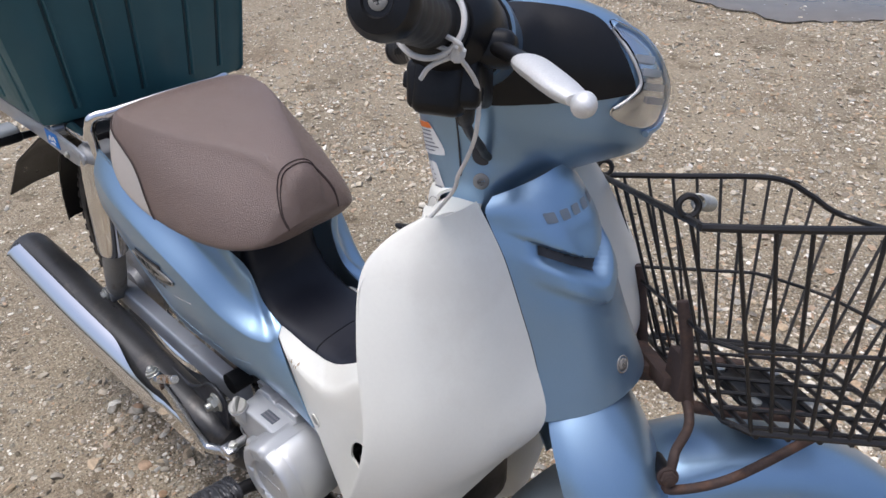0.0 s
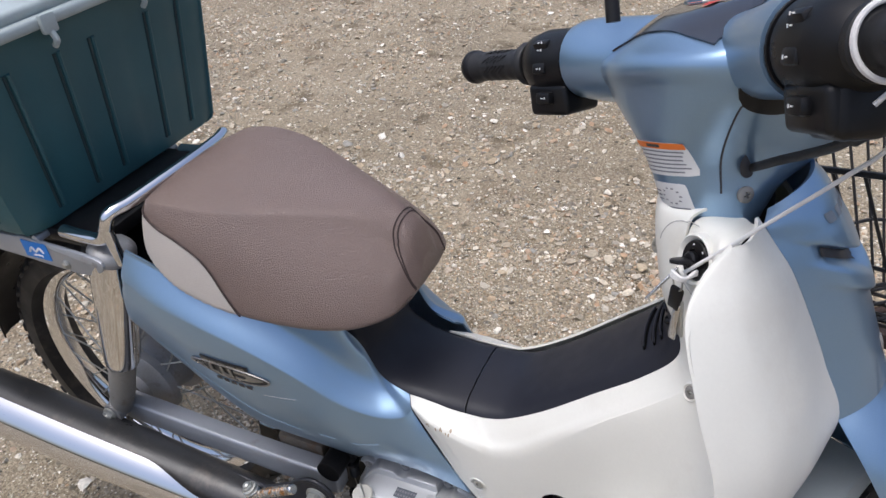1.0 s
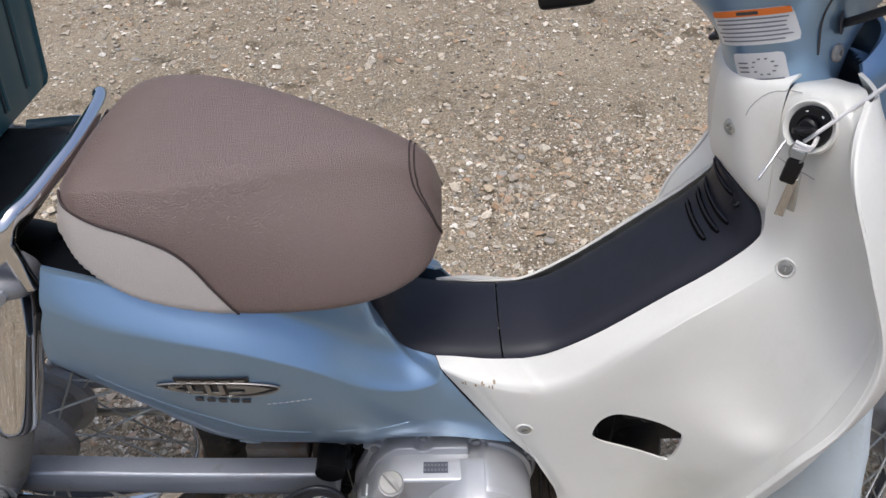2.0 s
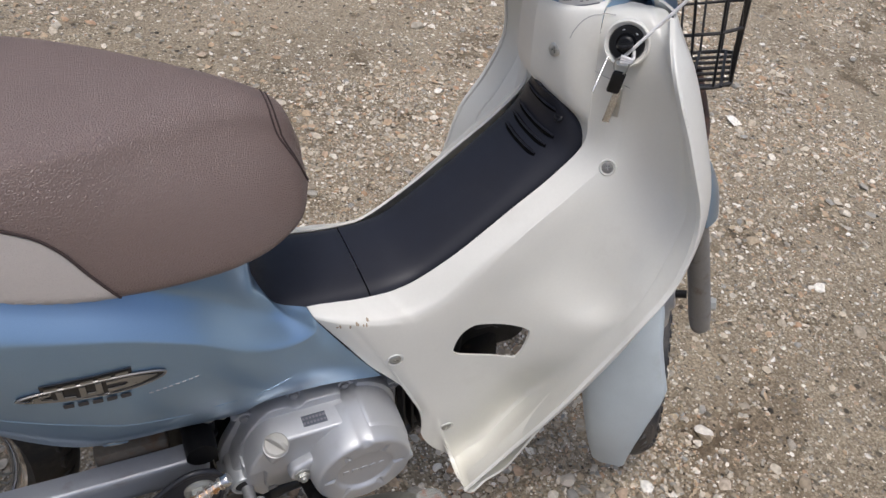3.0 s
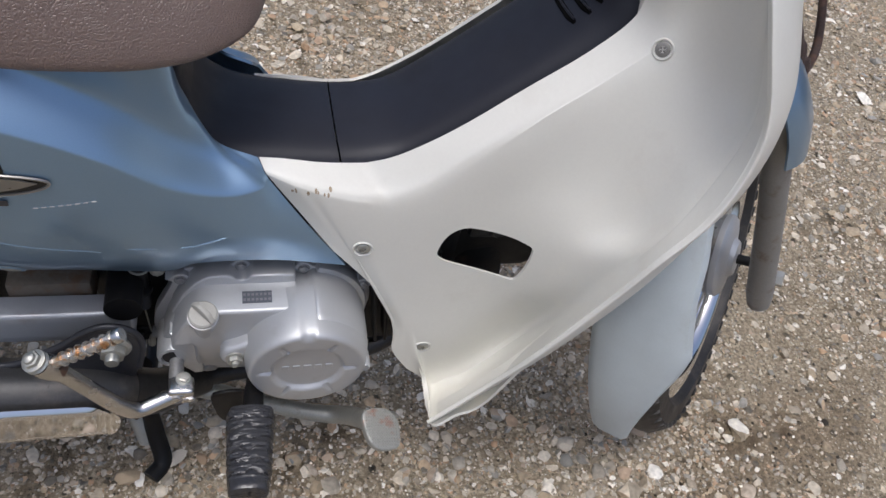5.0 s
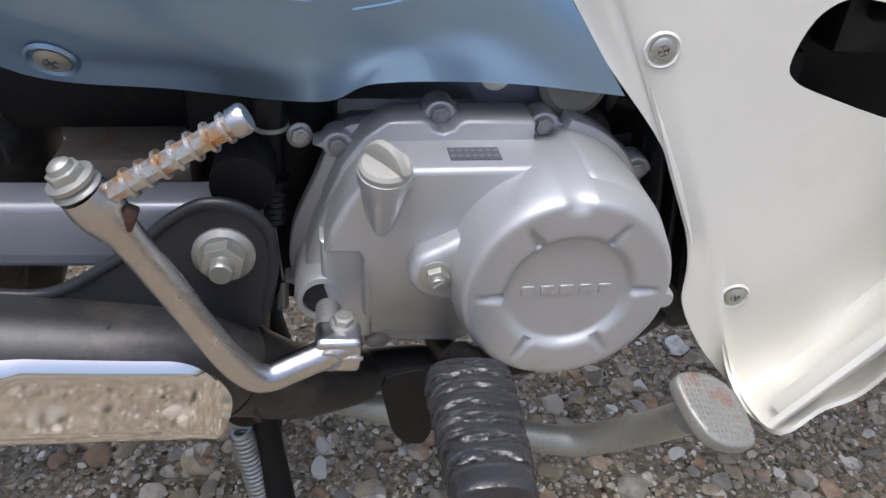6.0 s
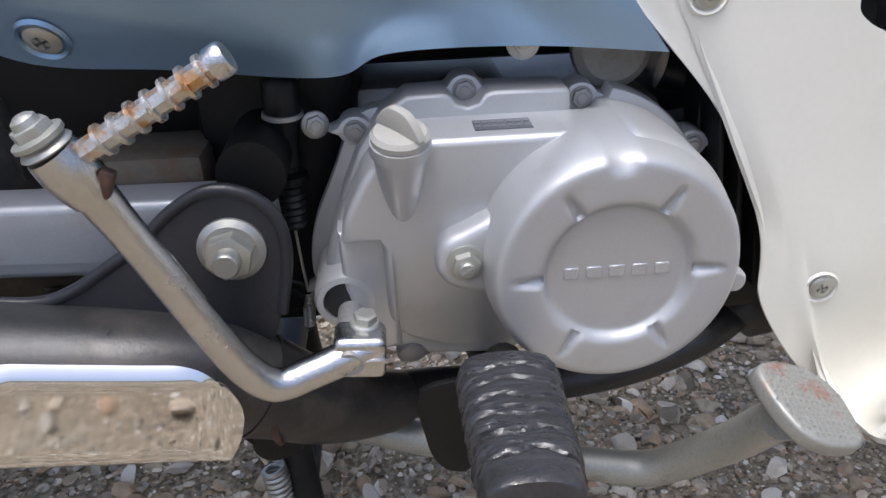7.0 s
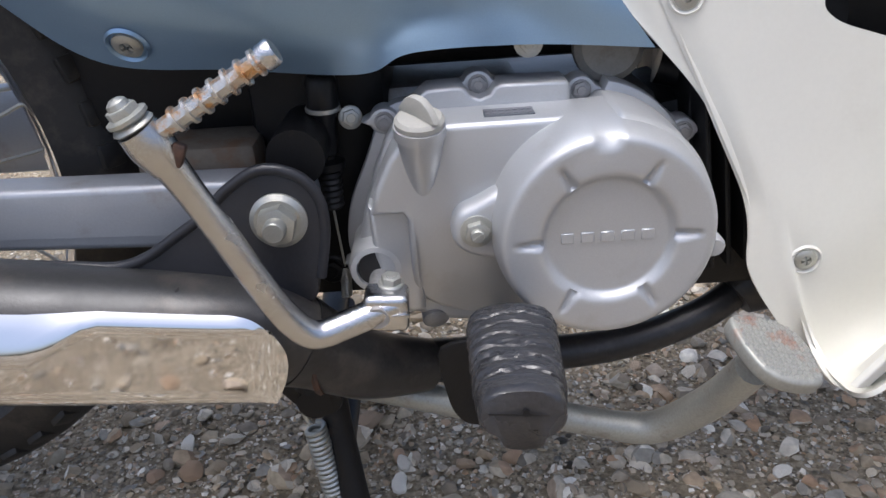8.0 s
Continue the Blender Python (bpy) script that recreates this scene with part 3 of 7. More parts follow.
# apron: the wing's front face between its rim and the middle panel
RIM = [(0.873, -0.105, 0.845), (0.856, -0.136, 0.828), (0.852, -0.163, 0.802), (0.872, -0.190, 0.745), (0.897, -0.212, 0.672), (0.886, -0.226, 0.604), (0.857, -0.229, 0.548), (0.835, -0.221, 0.478),
       (0.801, -0.207, 0.378), (0.772, -0.190, 0.292), (0.721, -0.184, 0.212)]
BORDER = [(0.889, -0.056, 0.845), (0.906, -0.055, 0.821), (0.924, -0.057, 0.797), (0.946, -0.060, 0.755), (0.968, -0.063, 0.707), (0.990, -0.074, 0.652), (0.962, -0.108, 0.600), (0.915, -0.142, 0.510),
          (0.862, -0.156, 0.395), (0.808, -0.158, 0.290), (0.744, -0.152, 0.198)]


def apron_sheet():
    rows = []
    for a, b in zip(RIM, BORDER):
        a, b = Vector(a), Vector(b)
        d = (b - a).length
        rows.append([a + V(-0.001, 0.003, 0), a + V(0.003, -0.002, 0) * min(1, d * 12), a.lerp(b, 0.3) + V(0.018, -0.012, 0) * min(1, d * 8), a.lerp(b, 0.65) + V(0.014, -0.010, 0) * min(1, d * 8), b])
    return patch(rows, 7, 7)


part("apron", thicken(apron_sheet(), -0.003), WHITE, bike, "ivory plastic apron wing")
part("apron", mirror(thicken(apron_sheet(), -0.003), 0.001), WHITE, bike)

# inner head cover: ivory collar round the steering head, above the mat
COLLAR = [
    [(0.868, -0.030, 0.842), (0.852, -0.012, 0.838), (0.850, MID, 0.836)],
    [(0.842, -0.046, 0.836), (0.816, -0.026, 0.830), (0.810, MID, 0.827)],
    [(0.834, -0.054, 0.822), (0.806, -0.032, 0.815), (0.798, MID, 0.812)],
    [(0.836, -0.062, 0.775), (0.812, -0.040, 0.770), (0.802, MID, 0.768)],
    [(0.840, -0.069, 0.726), (0.824, -0.046, 0.726), (0.810, MID, 0.730)],
    [(0.846, -0.071, 0.700), (0.845, -0.050, 0.700), (0.838, MID, 0.704)],
    [(0.846, -0.071, 0.662), (0.848, -0.050, 0.662), (0.848, MID, 0.662)],
]
collar = patch(COLLAR, 6, 6)
head_cover = part("head_cover", thicken(join(collar, mirror(collar)), -0.003), WHITE, bike, "ivory plastic cover round the steering head")

# floor mat over the tunnel
MAT_EDGE = [(0.8270, 0.7200), (0.8335, 0.7090), (0.8365, 0.6910), (0.832, 0.669), (0.814, 0.647), (0.772, 0.611), (0.716, 0.563), (0.670, 0.5285), (0.640, 0.5180), (0.606, 0.5155), (0.575, 0.5160), (0.535, 0.5195), (0.506, 0.5270), (0.484, 0.545), (0.471, 0.570), (0.469, 0.600), (0.478, 0.660)]
MAT_MID = -0.002


def mat_sheet(lo, hi):
    """Nearly flat on the floor, bulging round the steering head at its top."""
    rows = []
    run = curve(MAT_EDGE, 18)
    for x, z in run[lo:hi]:
        w = 0.062 + 0.002 * max(0.0, min(1.0, (0.62 - x) / 0.1))
        top = max(0.0, min(1.0, (z - 0.650) / 0.0695))
        w *= 1 - 0.72 * (1 - math.sqrt(max(0.0, 1 - top ** 2)))
        w -= 0.004 * max(0.0, min(1.0, (0.50 - x) / 0.02))
        k = max(0.0, min(1.0, (z - 0.60) / 0.09))
        k = k * k * (3 - 2 * k)
        if x > 0.63:
            nx, nz = -0.55 - 0.35 * k, 0.80 - 0.45 * k
        else:
            nx = -0.55 * max(0.0, min(1.0, (x - 0.59) / 0.04))
            nz = 1 + 0.36 * nx
        w += 0.004 * k
        bulge = 0.005 + 0.012 * k
        if z > 0.56 and x < 0.5:
            nx, nz, k = 1.0, 0.0, 0.0
        row = [(x - nx * 0.014, MAT_MID - w - 0.002, z - nz * 0.014)]
        for c in range(21):
            u = -1 + c / 10
            h = bulge * (1 - abs(u) ** 2.2) - 0.007 * abs(u) ** 10
            row.append((x + nx * h, MAT_MID + w * u, z + nz * h))
        rows.append(row + [(x - nx * 0.014, MAT_MID + w + 0.002, z - nz * 0.014)])
    return grid(rows)


mat_front = part("floor_mat", thicken(mat_sheet(0, 162), -0.003), MAT, bike, "black plastic floor cover with vent slots")
part("floor_mat", thicken(mat_sheet(162, 289), -0.003), MAT, bike, "black plastic floor cover under the seat")

# middle front panel
PANEL = [  # z, edge x, half width, middle x
    (0.846, 0.894, 0.050, 0.926), (0.836, 0.896, 0.060, 0.940), (0.822, 0.905, 0.062, 0.953), (0.797, 0.924, 0.064, 0.966), (0.755, 0.946, 0.067, 0.988), (0.707, 0.968, 0.070, 1.008), (0.652, 0.990, 0.080, 1.030)]


def chevron(s, z):
    """How far the panel stands out beside the V-shaped vent: nose above, lip below, hollow between."""
    d = z - (0.7755 + 0.60 * math.sqrt(s * s + 0.00005))
    fade = max(0.0, min(1.0, (0.058 - s) / 0.02))
    soft = lambda a, b, x: max(0.0, min(1.0, (x - a) / (b - a))) ** 2 * (3 - 2 * max(0.0, min(1.0, (x - a) / (b - a))))
    lip = 0.0065 * soft(-0.031, -0.026, d) * (1 - soft(-0.012, -0.004, d))
    nose = 0.0050 * soft(0.010, 0.0135, d) * (1 - soft(0.02, 0.06, d))
    hollow = -0.009 * soft(-0.008, -0.002, d) * (1 - soft(0.010, 0.0125, d)) * max(0.0, min(1.0, (0.050 - s) / 0.012))
    return (lip + nose) * fade + hollow


def panel_sheet():
    rows = []
    for z, xe, w, xm in curve(PANEL, 16):
        row = []
        for j in range(57):
            u = -1 + j / 28
            zz = z + (0.008 + 0.5 * max(0.0, z - 0.822)) * (1 - u * u)
            row.append((xe + (xm - xe) * (1 - abs(u) ** 2.4) + chevron(abs(w * u), zz), MID + w * u, zz))
        rows.append(row)
    return grid(rows)


front_panel = part("front_panel", thicken(panel_sheet(), -0.004), BLUE, bike, "light blue metallic front panel")

# rear body
SIDE = [  # rows from the tail to the floor: top edge, upper bend (twice), crease (twice), flank, turn, lower edge
    [(0.188, -0.118, 0.700), (0.186, -0.119, 0.696), (0.185, -0.121, 0.691), (0.180, -0.1295, 0.669), (0.179, -0.132, 0.656), (0.168, -0.131, 0.630), (0.156, -0.124, 0.582), (0.165, -0.108, 0.556)],
    [(0.230, -0.117, 0.684), (0.229, -0.118, 0.680), (0.229, -0.121, 0.675), (0.226, -0.1365, 0.649), (0.225, -0.139, 0.635), (0.214, -0.137, 0.600), (0.200, -0.122, 0.540), (0.205, -0.102, 0.500)],
    [(0.290, -0.117, 0.664), (0.290, -0.117, 0.660), (0.290, -0.119, 0.655), (0.292, -0.1385, 0.630), (0.292, -0.1415, 0.616), (0.280, -0.138, 0.570), (0.262, -0.122, 0.492), (0.254, -0.100, 0.445)],
    [(0.352, -0.114, 0.654), (0.355, -0.109, 0.642), (0.356, -0.111, 0.634), (0.355, -0.1360, 0.609), (0.354, -0.1395, 0.595), (0.345, -0.136, 0.540), (0.325, -0.121, 0.452), (0.300, -0.094, 0.408)],
    [(0.417, -0.110, 0.650), (0.417, -0.098, 0.612), (0.416, -0.102, 0.596), (0.413, -0.1280, 0.575), (0.413, -0.1315, 0.561), (0.406, -0.128, 0.500), (0.392, -0.113, 0.432), (0.372, -0.092, 0.399)],
    [(0.464, -0.098, 0.642), (0.464, -0.084, 0.572), (0.464, -0.091, 0.549), (0.462, -0.1150, 0.532), (0.461, -0.119, 0.519), (0.458, -0.117, 0.470), (0.452, -0.107, 0.424), (0.446, -0.090, 0.391)],
    [(0.474, -0.068, 0.590), (0.485, -0.073, 0.555), (0.493, -0.082, 0.529), (0.504, -0.1030, 0.510), (0.505, -0.106, 0.499), (0.506, -0.107, 0.458), (0.500, -0.102, 0.428), (0.478, -0.090, 0.4015)],
    [(0.496, -0.064, 0.536), (0.506, -0.069, 0.527), (0.519, -0.081, 0.518), (0.533, -0.0915, 0.506), (0.536, -0.094, 0.496), (0.546, -0.098, 0.452), (0.552, -0.095, 0.426), (0.548, -0.089, 0.4015)],
    [(0.533, -0.0650, 0.516), (0.536, -0.0700, 0.512), (0.538, -0.0740, 0.508), (0.541, -0.0775, 0.504), (0.545, -0.0790, 0.498), (0.570, -0.0860, 0.463), (0.596, -0.0910, 0.427), (0.619, -0.0940, 0.396)],
]
side_cover = part("side_cover", thicken(patch(SIDE, 8, 6), -0.003), BLUE, bike, "light blue metallic rear side cover")
part("side_cover", mirror(thicken(patch(SIDE, 8, 6), -0.003)), BLUE, bike)

# seat
SEAT = [  # x, top z, ridge half width, ridge drop, bottom half width, bottom z
    (0.199, 0.752, 0.076, 0.010, 0.096, 0.712), (0.222, 0.768, 0.100, 0.010, 0.120, 0.690), (0.262, 0.775, 0.108, 0.012, 0.134, 0.666), (0.310, 0.774, 0.104, 0.013, 0.137, 0.650), (0.360, 0.770, 0.088, 0.014, 0.134, 0.640),
    (0.410, 0.765, 0.066, 0.015, 0.127, 0.634), (0.455, 0.758, 0.046, 0.016, 0.116, 0.630), (0.495, 0.747, 0.032, 0.018, 0.100, 0.632), (0.528, 0.726, 0.026, 0.020, 0.076, 0.642), (0.543, 0.692, 0.020, 0.014, 0.044, 0.660)]


def seat_rows():
    rows = []
    for x, zt, w, drop, wb, zb in SEAT:
        h = zt - drop - zb
        half = [(0.0, zt), (w * 0.55, zt - drop * 0.12), (w * 0.92, zt - drop * 0.5), (w + (wb - w) * 0.10, zt - drop - h * 0.02), (w + (wb - w) * 0.62, zt - drop - h * 0.34), (wb, zb + h * 0.20), (wb - 0.004, zb + 0.004), (wb * 0.6, zb - 0.002), (0.0, zb - 0.002)]
        full = half + [(-y, z) for y, z in half[-2:0:-1]]
        rows.append([(x, MID - y, z) for y, z in full])
    return rows


def closed_patch(rows, nu, nv):
    across = [curve(r, nv, True) for r in rows]
    along = [curve([a[j] for a in across], nu) for j in range(len(across[0]))]
    return grid([[c[i] for c in along] for i in range(len(along[0]))], True, True)


seat = part("seat", closed_patch(seat_rows(), 6, 4), LEATHER, bike, "brown grained vinyl saddle with stitched seams")

# wheels
def wheel(name, m, r_tyre, w_tyre, r_rim, hub_r, hub_w, rim_mat, parent):
    """A spoked wheel about m's z axis."""
    tread = []
    for i in range(13):
        a = math.pi * (i / 12)
        tread.append((r_rim + 0.004 + (r_tyre - r_rim - 0.004) * math.sin(a) ** 0.62, -w_tyre / 2 * math.cos(a)))
    tread.append((r_rim - 0.004, w_tyre * 0.3))
    tread.append((r_rim - 0.004, -w_tyre * 0.3))
    tyre = lathe(tread + tread[:1], m, 72, False)
    w = part(name, tyre, TYRE, parent, "spoked wheel with a black tyre")
    lug = None
    for i in range(54):  # blocks along both shoulders of the tread
        for s in (-1, 1):
            at = m @ Matrix.Rotation(2 * math.pi * (i + (0.5 if s > 0 else 0)) / 54, 4, "Z") @ pose(r_tyre - 0.0162, 0, s * w_tyre * 0.37, 0, s * -38, 0)
            if lug is None:
                lug = block((0.010, 0.018, 0.017), Matrix.Identity(4), 0.002)
                lug = part("tread_block", lug, TYRE, w)
                shared = lug.data
            else:
                lug = new("tread_block", shared)
                lug.parent = w
            lug.matrix_basis = at
    prof = [(r_rim + 0.010, -0.024), (r_rim + 0.007, -0.0245), (r_rim + 0.004, -0.022), (r_rim - 0.008, -0.020), (r_rim - 0.018, -0.012), (r_rim - 0.022, 0), (r_rim - 0.018, 0.012), (r_rim - 0.008, 0.020), (r_rim + 0.004, 0.022), (r_rim + 0.007, 0.0245), (r_rim + 0.010, 0.024), (r_rim - 0.004, 0.012), (r_rim - 0.004, -0.012)]
    part("rim", lathe(prof + prof[:1], m, 72, False), rim_mat, w, "wheel rim")
    hub = lathe([(0.012, -hub_w), (0.03, -hub_w), (hub_r * 0.8, -hub_w * 0.86), (hub_r, -hub_w * 0.72), (hub_r, -hub_w * 0.5), (hub_r * 0.8, -hub_w * 0.4), (hub_r * 0.7, 0), (hub_r * 0.8, hub_w * 0.4), (hub_r, hub_w * 0.5), (hub_r, hub_w * 0.72), (0.03, hub_w), (0.012, hub_w)], m, 36)
    part("hub", hub, ALLOY_DULL, w, "dull alloy drum hub")
    part("axle", lathe([(0.006, -hub_w - 0.03), (0.011, -hub_w - 0.028), (0.011, -hub_w - 0.016), (0.007, -hub_w - 0.015), (0.007, hub_w + 0.03)], m, 12), FRAME, w)
    for i in range(18):
        for s in (-1, 1):
            a = 2 * math.pi * (i + (0.5 if s > 0 else 0)) / 18
            b = a + (0.42 if i % 2 else -0.42)
            p = m @ Vector((hub_r * 0.93 * math.cos(a), hub_r * 0.93 * math.sin(a), s * hub_w * 0.6))
            q = m @ Vector(((r_rim - 0.010) * math.cos(b), (r_rim - 0.010) * math.sin(b), s * 0.004))
            part("spoke", tube([p, q], 0.0016, 5, 1), ZINC, w)
    return w


rear_wheel = wheel("rear_wheel", axes((-0.015, MID, 0.316), (0, -1, 0)), 0.288, 0.078, 0.234, 0.070, 0.055, CHROME, bike)
front_wheel = wheel("front_wheel", STEER @ axes((1.170, MID, 0.266), (0, -1, 0)), 0.275, 0.066, 0.222, 0.058, 0.045, CHROME, bike)

part("brake_plate", lathe([(0.060, -0.004), (0.060, 0.004), (0.055, 0.009), (0.030, 0.013), (0.024, 0.020), (0.012, 0.021)], STEER @ axes((1.170, MID - 0.036, 0.266), (0, -1, 0)), 40), ALLOY, front_wheel, "silver alloy brake plate")

# ---- engine ----
engine = part("crankcase", join(block((0.19, 0.15, 0.15), Matrix.Translation((0.545, 0.02, 0.285)), 0.015),
                                block((0.10, 0.10, 0.05), Matrix.Translation((0.50, 0.02, 0.345)), 0.012)), ALLOY_DULL, bike, "dull alloy engine case")


def flat_outline(pts, n=5):
    return [(p[0], p[1]) for p in curve(pts, n, True)]


def facing(y):
    """Plan (x, z) of a plate whose face looks to the right side of the motorcycle."""
    return Matrix(((1, 0, 0, 0), (0, 0, -1, y), (0, 1, 0, 0), (0, 0, 0, 1)))


FLANGE = [(0.424, 0.262), (0.426, 0.295), (0.440, 0.328), (0.456, 0.362), (0.478, 0.369), (0.510, 0.373), (0.565, 0.373), (0.590, 0.367), (0.640, 0.348), (0.656, 0.320), (0.655, 0.285), (0.640, 0.250), (0.610, 0.222), (0.560, 0.205), (0.505, 0.204), (0.468, 0.228), (0.440, 0.242)]
part("cover_flange", plate(flat_outline(FLANGE), 0.012, facing(-0.055), 0.002), ALLOY, engine, "silver cast flange of the clutch cover")
LUGS = [(0.456, 0.357), (0.516, 0.3765), (0.580, 0.369), (0.646, 0.338)]
for x, z in LUGS + [(0.434, 0.258)]:
    e = plate([(0.0095 * math.cos(a) * (1.55 if abs(math.sin(a)) < 0.2 else 1), 0.0085 * math.sin(a)) for a in [2 * math.pi * i / 20 for i in range(20)]], 0.016, facing(-0.058) @ Matrix.Translation((x, z, 0)), 0.002)
    part("bolt_lug", e, ALLOY, engine)
for x, z in LUGS:
    part("cover_bolt", bolt((x, -0.073, z), (0, -1, 0), 0.0056, 1.15, 0.5), ALLOY_DULL, engine)

# upper lip behind the shelf that bears the label
LEDGE = [(0.446, 0.325), (0.458, 0.352), (0.4705, 0.369), (0.484, 0.379), (0.503, 0.3795), (0.507, 0.378), (0.510, 0.3735), (0.516, 0.3715), (0.522, 0.3735), (0.525, 0.378), (0.529, 0.3795), (0.568, 0.379), (0.570, 0.377), (0.571, 0.340), (0.52, 0.30), (0.46, 0.30)]
part("cover_ledge", plate(LEDGE, 0.0265, facing(-0.064), 0.0022, 3), ALLOY, engine)
# stepped left flank, its pocket and the main face
STEP = [(0.436, 0.262), (0.434, 0.285), (0.440, 0.308), (0.449, 0.328), (0.458, 0.344), (0.466, 0.356), (0.478, 0.3655), (0.50, 0.3655), (0.60, 0.345), (0.60, 0.24), (0.53, 0.219), (0.49, 0.222), (0.462, 0.231), (0.446, 0.243)]
part("cover_step", plate(STEP, 0.034, facing(-0.064), 0.006, 3), ALLOY, engine)
part("pocket", plate([(0.4435, 0.3145), (0.474, 0.3145), (0.474, 0.240), (0.464, 0.238), (0.451, 0.254), (0.444, 0.280)], 0.048, facing(-0.064), 0.004, 3), ALLOY, engine)
FACE = [(0.446, 0.3145), (0.450, 0.330), (0.459, 0.348), (0.469, 0.361), (0.480, 0.3672), (0.500, 0.3675), (0.545, 0.3675), (0.570, 0.3675), (0.575, 0.352), (0.600, 0.345), (0.610, 0.31), (0.600, 0.250), (0.570, 0.230), (0.530, 0.2235), (0.500, 0.227), (0.480, 0.238), (0.468, 0.250), (0.4675, 0.275), (0.4675, 0.310), (0.465, 0.3145)]
face = plate(FACE, 0.0625, facing(-0.064), 0.0042, 3)
for v in face.verts:  # the lower part of the face falls away to the sump
    if v.co.y < -0.1:
        d = max(0.0, 0.286 - v.co.z)
        v.co.y += d * 0.5
part("cover_face", face, ALLOY, engine, "silver cast clutch cover")


def clutch_drum():
    """The round outer cover: a shallow dish with six wedge grooves and a dent at its top."""
    cx, cz = 0.5805, 0.3055
    rows = []
    prof = [(0.0655, -0.098), (0.0648, -0.128), (0.0640, -0.142), (0.0630, -0.1490)]
    rr = [0.0618, 0.0604, 0.0590, 0.0570, 0.0545, 0.0525, 0.0500, 0.0475, 0.0450, 0.0425, 0.0400, 0.0380, 0.0366, 0.0356, 0.0347, 0.0338, 0.032, 0.025, 0.012]
    seg = 180
    for r0, y0 in prof + [(r, None) for r in rr]:
        row = []
        for j in range(seg):
            a = 2 * math.pi * j / seg
            r, y = r0, y0
            if y is None:
                y = -0.1605 + 0.0080 * max(0.0, (r - 0.0572) / 0.0052) ** 2
                if r < 0.0385:
                    y += 0.0052 * min(1.0, (0.0385 - r) / 0.0042)
                for g in (0, 58, 122, 180, 238, 302):
                    d = math.atan2(math.sin(a - radians(g + 1)), math.cos(a - radians(g + 1)))
                    w = 0.0046 * max(0.0, (0.0550 - r) / 0.0185) + 0.0003
                    if 0.0372 < r < 0.0550:
                        y += 0.0042 * max(0.0, 1 - abs(d * r) / w) * min(1.0, (0.0550 - r) / 0.006 + 0.1)
            dent = max(0.0, 1 - ((a - radians(92)) / radians(8)) ** 2)
            if dent > 0 and r > 0.052:
                y += 0.004 * dent * min(1.0, (r - 0.052) / 0.006)
                r -= 0.001 * dent * max(0.0, (r - 0.058) / 0.01)
            row.append((cx + r * math.cos(a), min(y, -0.098), cz + r * math.sin(a)))
        rows.append(row)
    return grid(rows, True, True)


part("clutch_drum", clutch_drum(), ALLOY, engine, "round silver clutch cap with wedge grooves", 50)
shoulder = []  # round body behind the drum, with a channel cut along its top
for q, y in ((0.0630, -0.1430), (0.0650, -0.1400), (0.0662, -0.1340), (0.0670, -0.1100), (0.0670, -0.0880), (0.0650, -0.0800), (0.0630, -0.0690)):
    row = []
    for a, drop_in in [(a, 0.0) for a in range(-20, 80, 4)] + [(80, 0.0), (82, 0.0004), (84, 0.0022), (86, 0.0052), (88, 0.0066), (92, 0.0070), (96, 0.0070), (100, 0.0064)]:
        row.append((0.5805 + (q - drop_in) * math.cos(radians(a)), y, 0.3055 + (q - drop_in) * math.sin(radians(a))))
    shoulder.append(row)
part("drum_shoulder", grid(shoulder), ALLOY, engine, "", 40)
part("drum_flange", plate([(0.5805 + 0.0715 * math.cos(radians(a)), 0.3055 + 0.0715 * math.sin(radians(a))) for a in range(-30, 84, 6)] + [(0.585, 0.35), (0.62, 0.29)], 0.016, facing(-0.064), 0.003, 2), ALLOY, engine)
mark = None
for i, w in enumerate((0.0088, 0.0092, 0.0098, 0.0092, 0.0088)):
    b = block((w * 0.82, 0.0012, 0.0062), Matrix.Translation((0.5577 + i * 0.0113, -0.1556, 0.3060)), 0.0004, 1)
    mark = b if mark is None else join(mark, b)
part("raised_mark", mark, ALLOY, engine, "row of small raised bars in place of a mark")
part("drum_lug", lathe([(0.0065, 0), (0.0065, 0.018), (0.005, 0.0205), (0.0, 0.021)], axes((0.6425, -0.134, 0.2935), (0, -1, 0)), 18), ALLOY, engine)
# adjuster boss and its lock nut
part("adjuster_boss", plate(flat_outline([(0.493, 0.306), (0.497, 0.318), (0.508, 0.324), (0.522, 0.331), (0.530, 0.333), (0.530, 0.288), (0.520, 0.287), (0.504, 0.291), (0.496, 0.297)]), 0.026, facing(-0.114), 0.006, 3), ALLOY, engine)
part("lock_nut", join(lathe([(0.0098, 0), (0.0098, 0.0015), (0.008, 0.002)], axes((0.508, -0.140, 0.3075), (0, -1, 0)), 24),
                      plate(hexagon(0.0075), 0.0052, axes((0.508, -0.1415, 0.3075), (0, -1, 0)), 0.0008)), ZINC, engine)
part("adjuster_screw", join(lathe([(0.0042, 0), (0.0042, 0.0078), (0.0036, 0.0085)], axes((0.508, -0.1412, 0.3075), (0, -1, 0)), 16),
                            block((0.0062, 0.001, 0.0012), axes((0.508, -0.1500, 0.3075), (0, -1, 0)) @ pose(0, 0, 0, 90, 0, 35))), ZINC, engine)
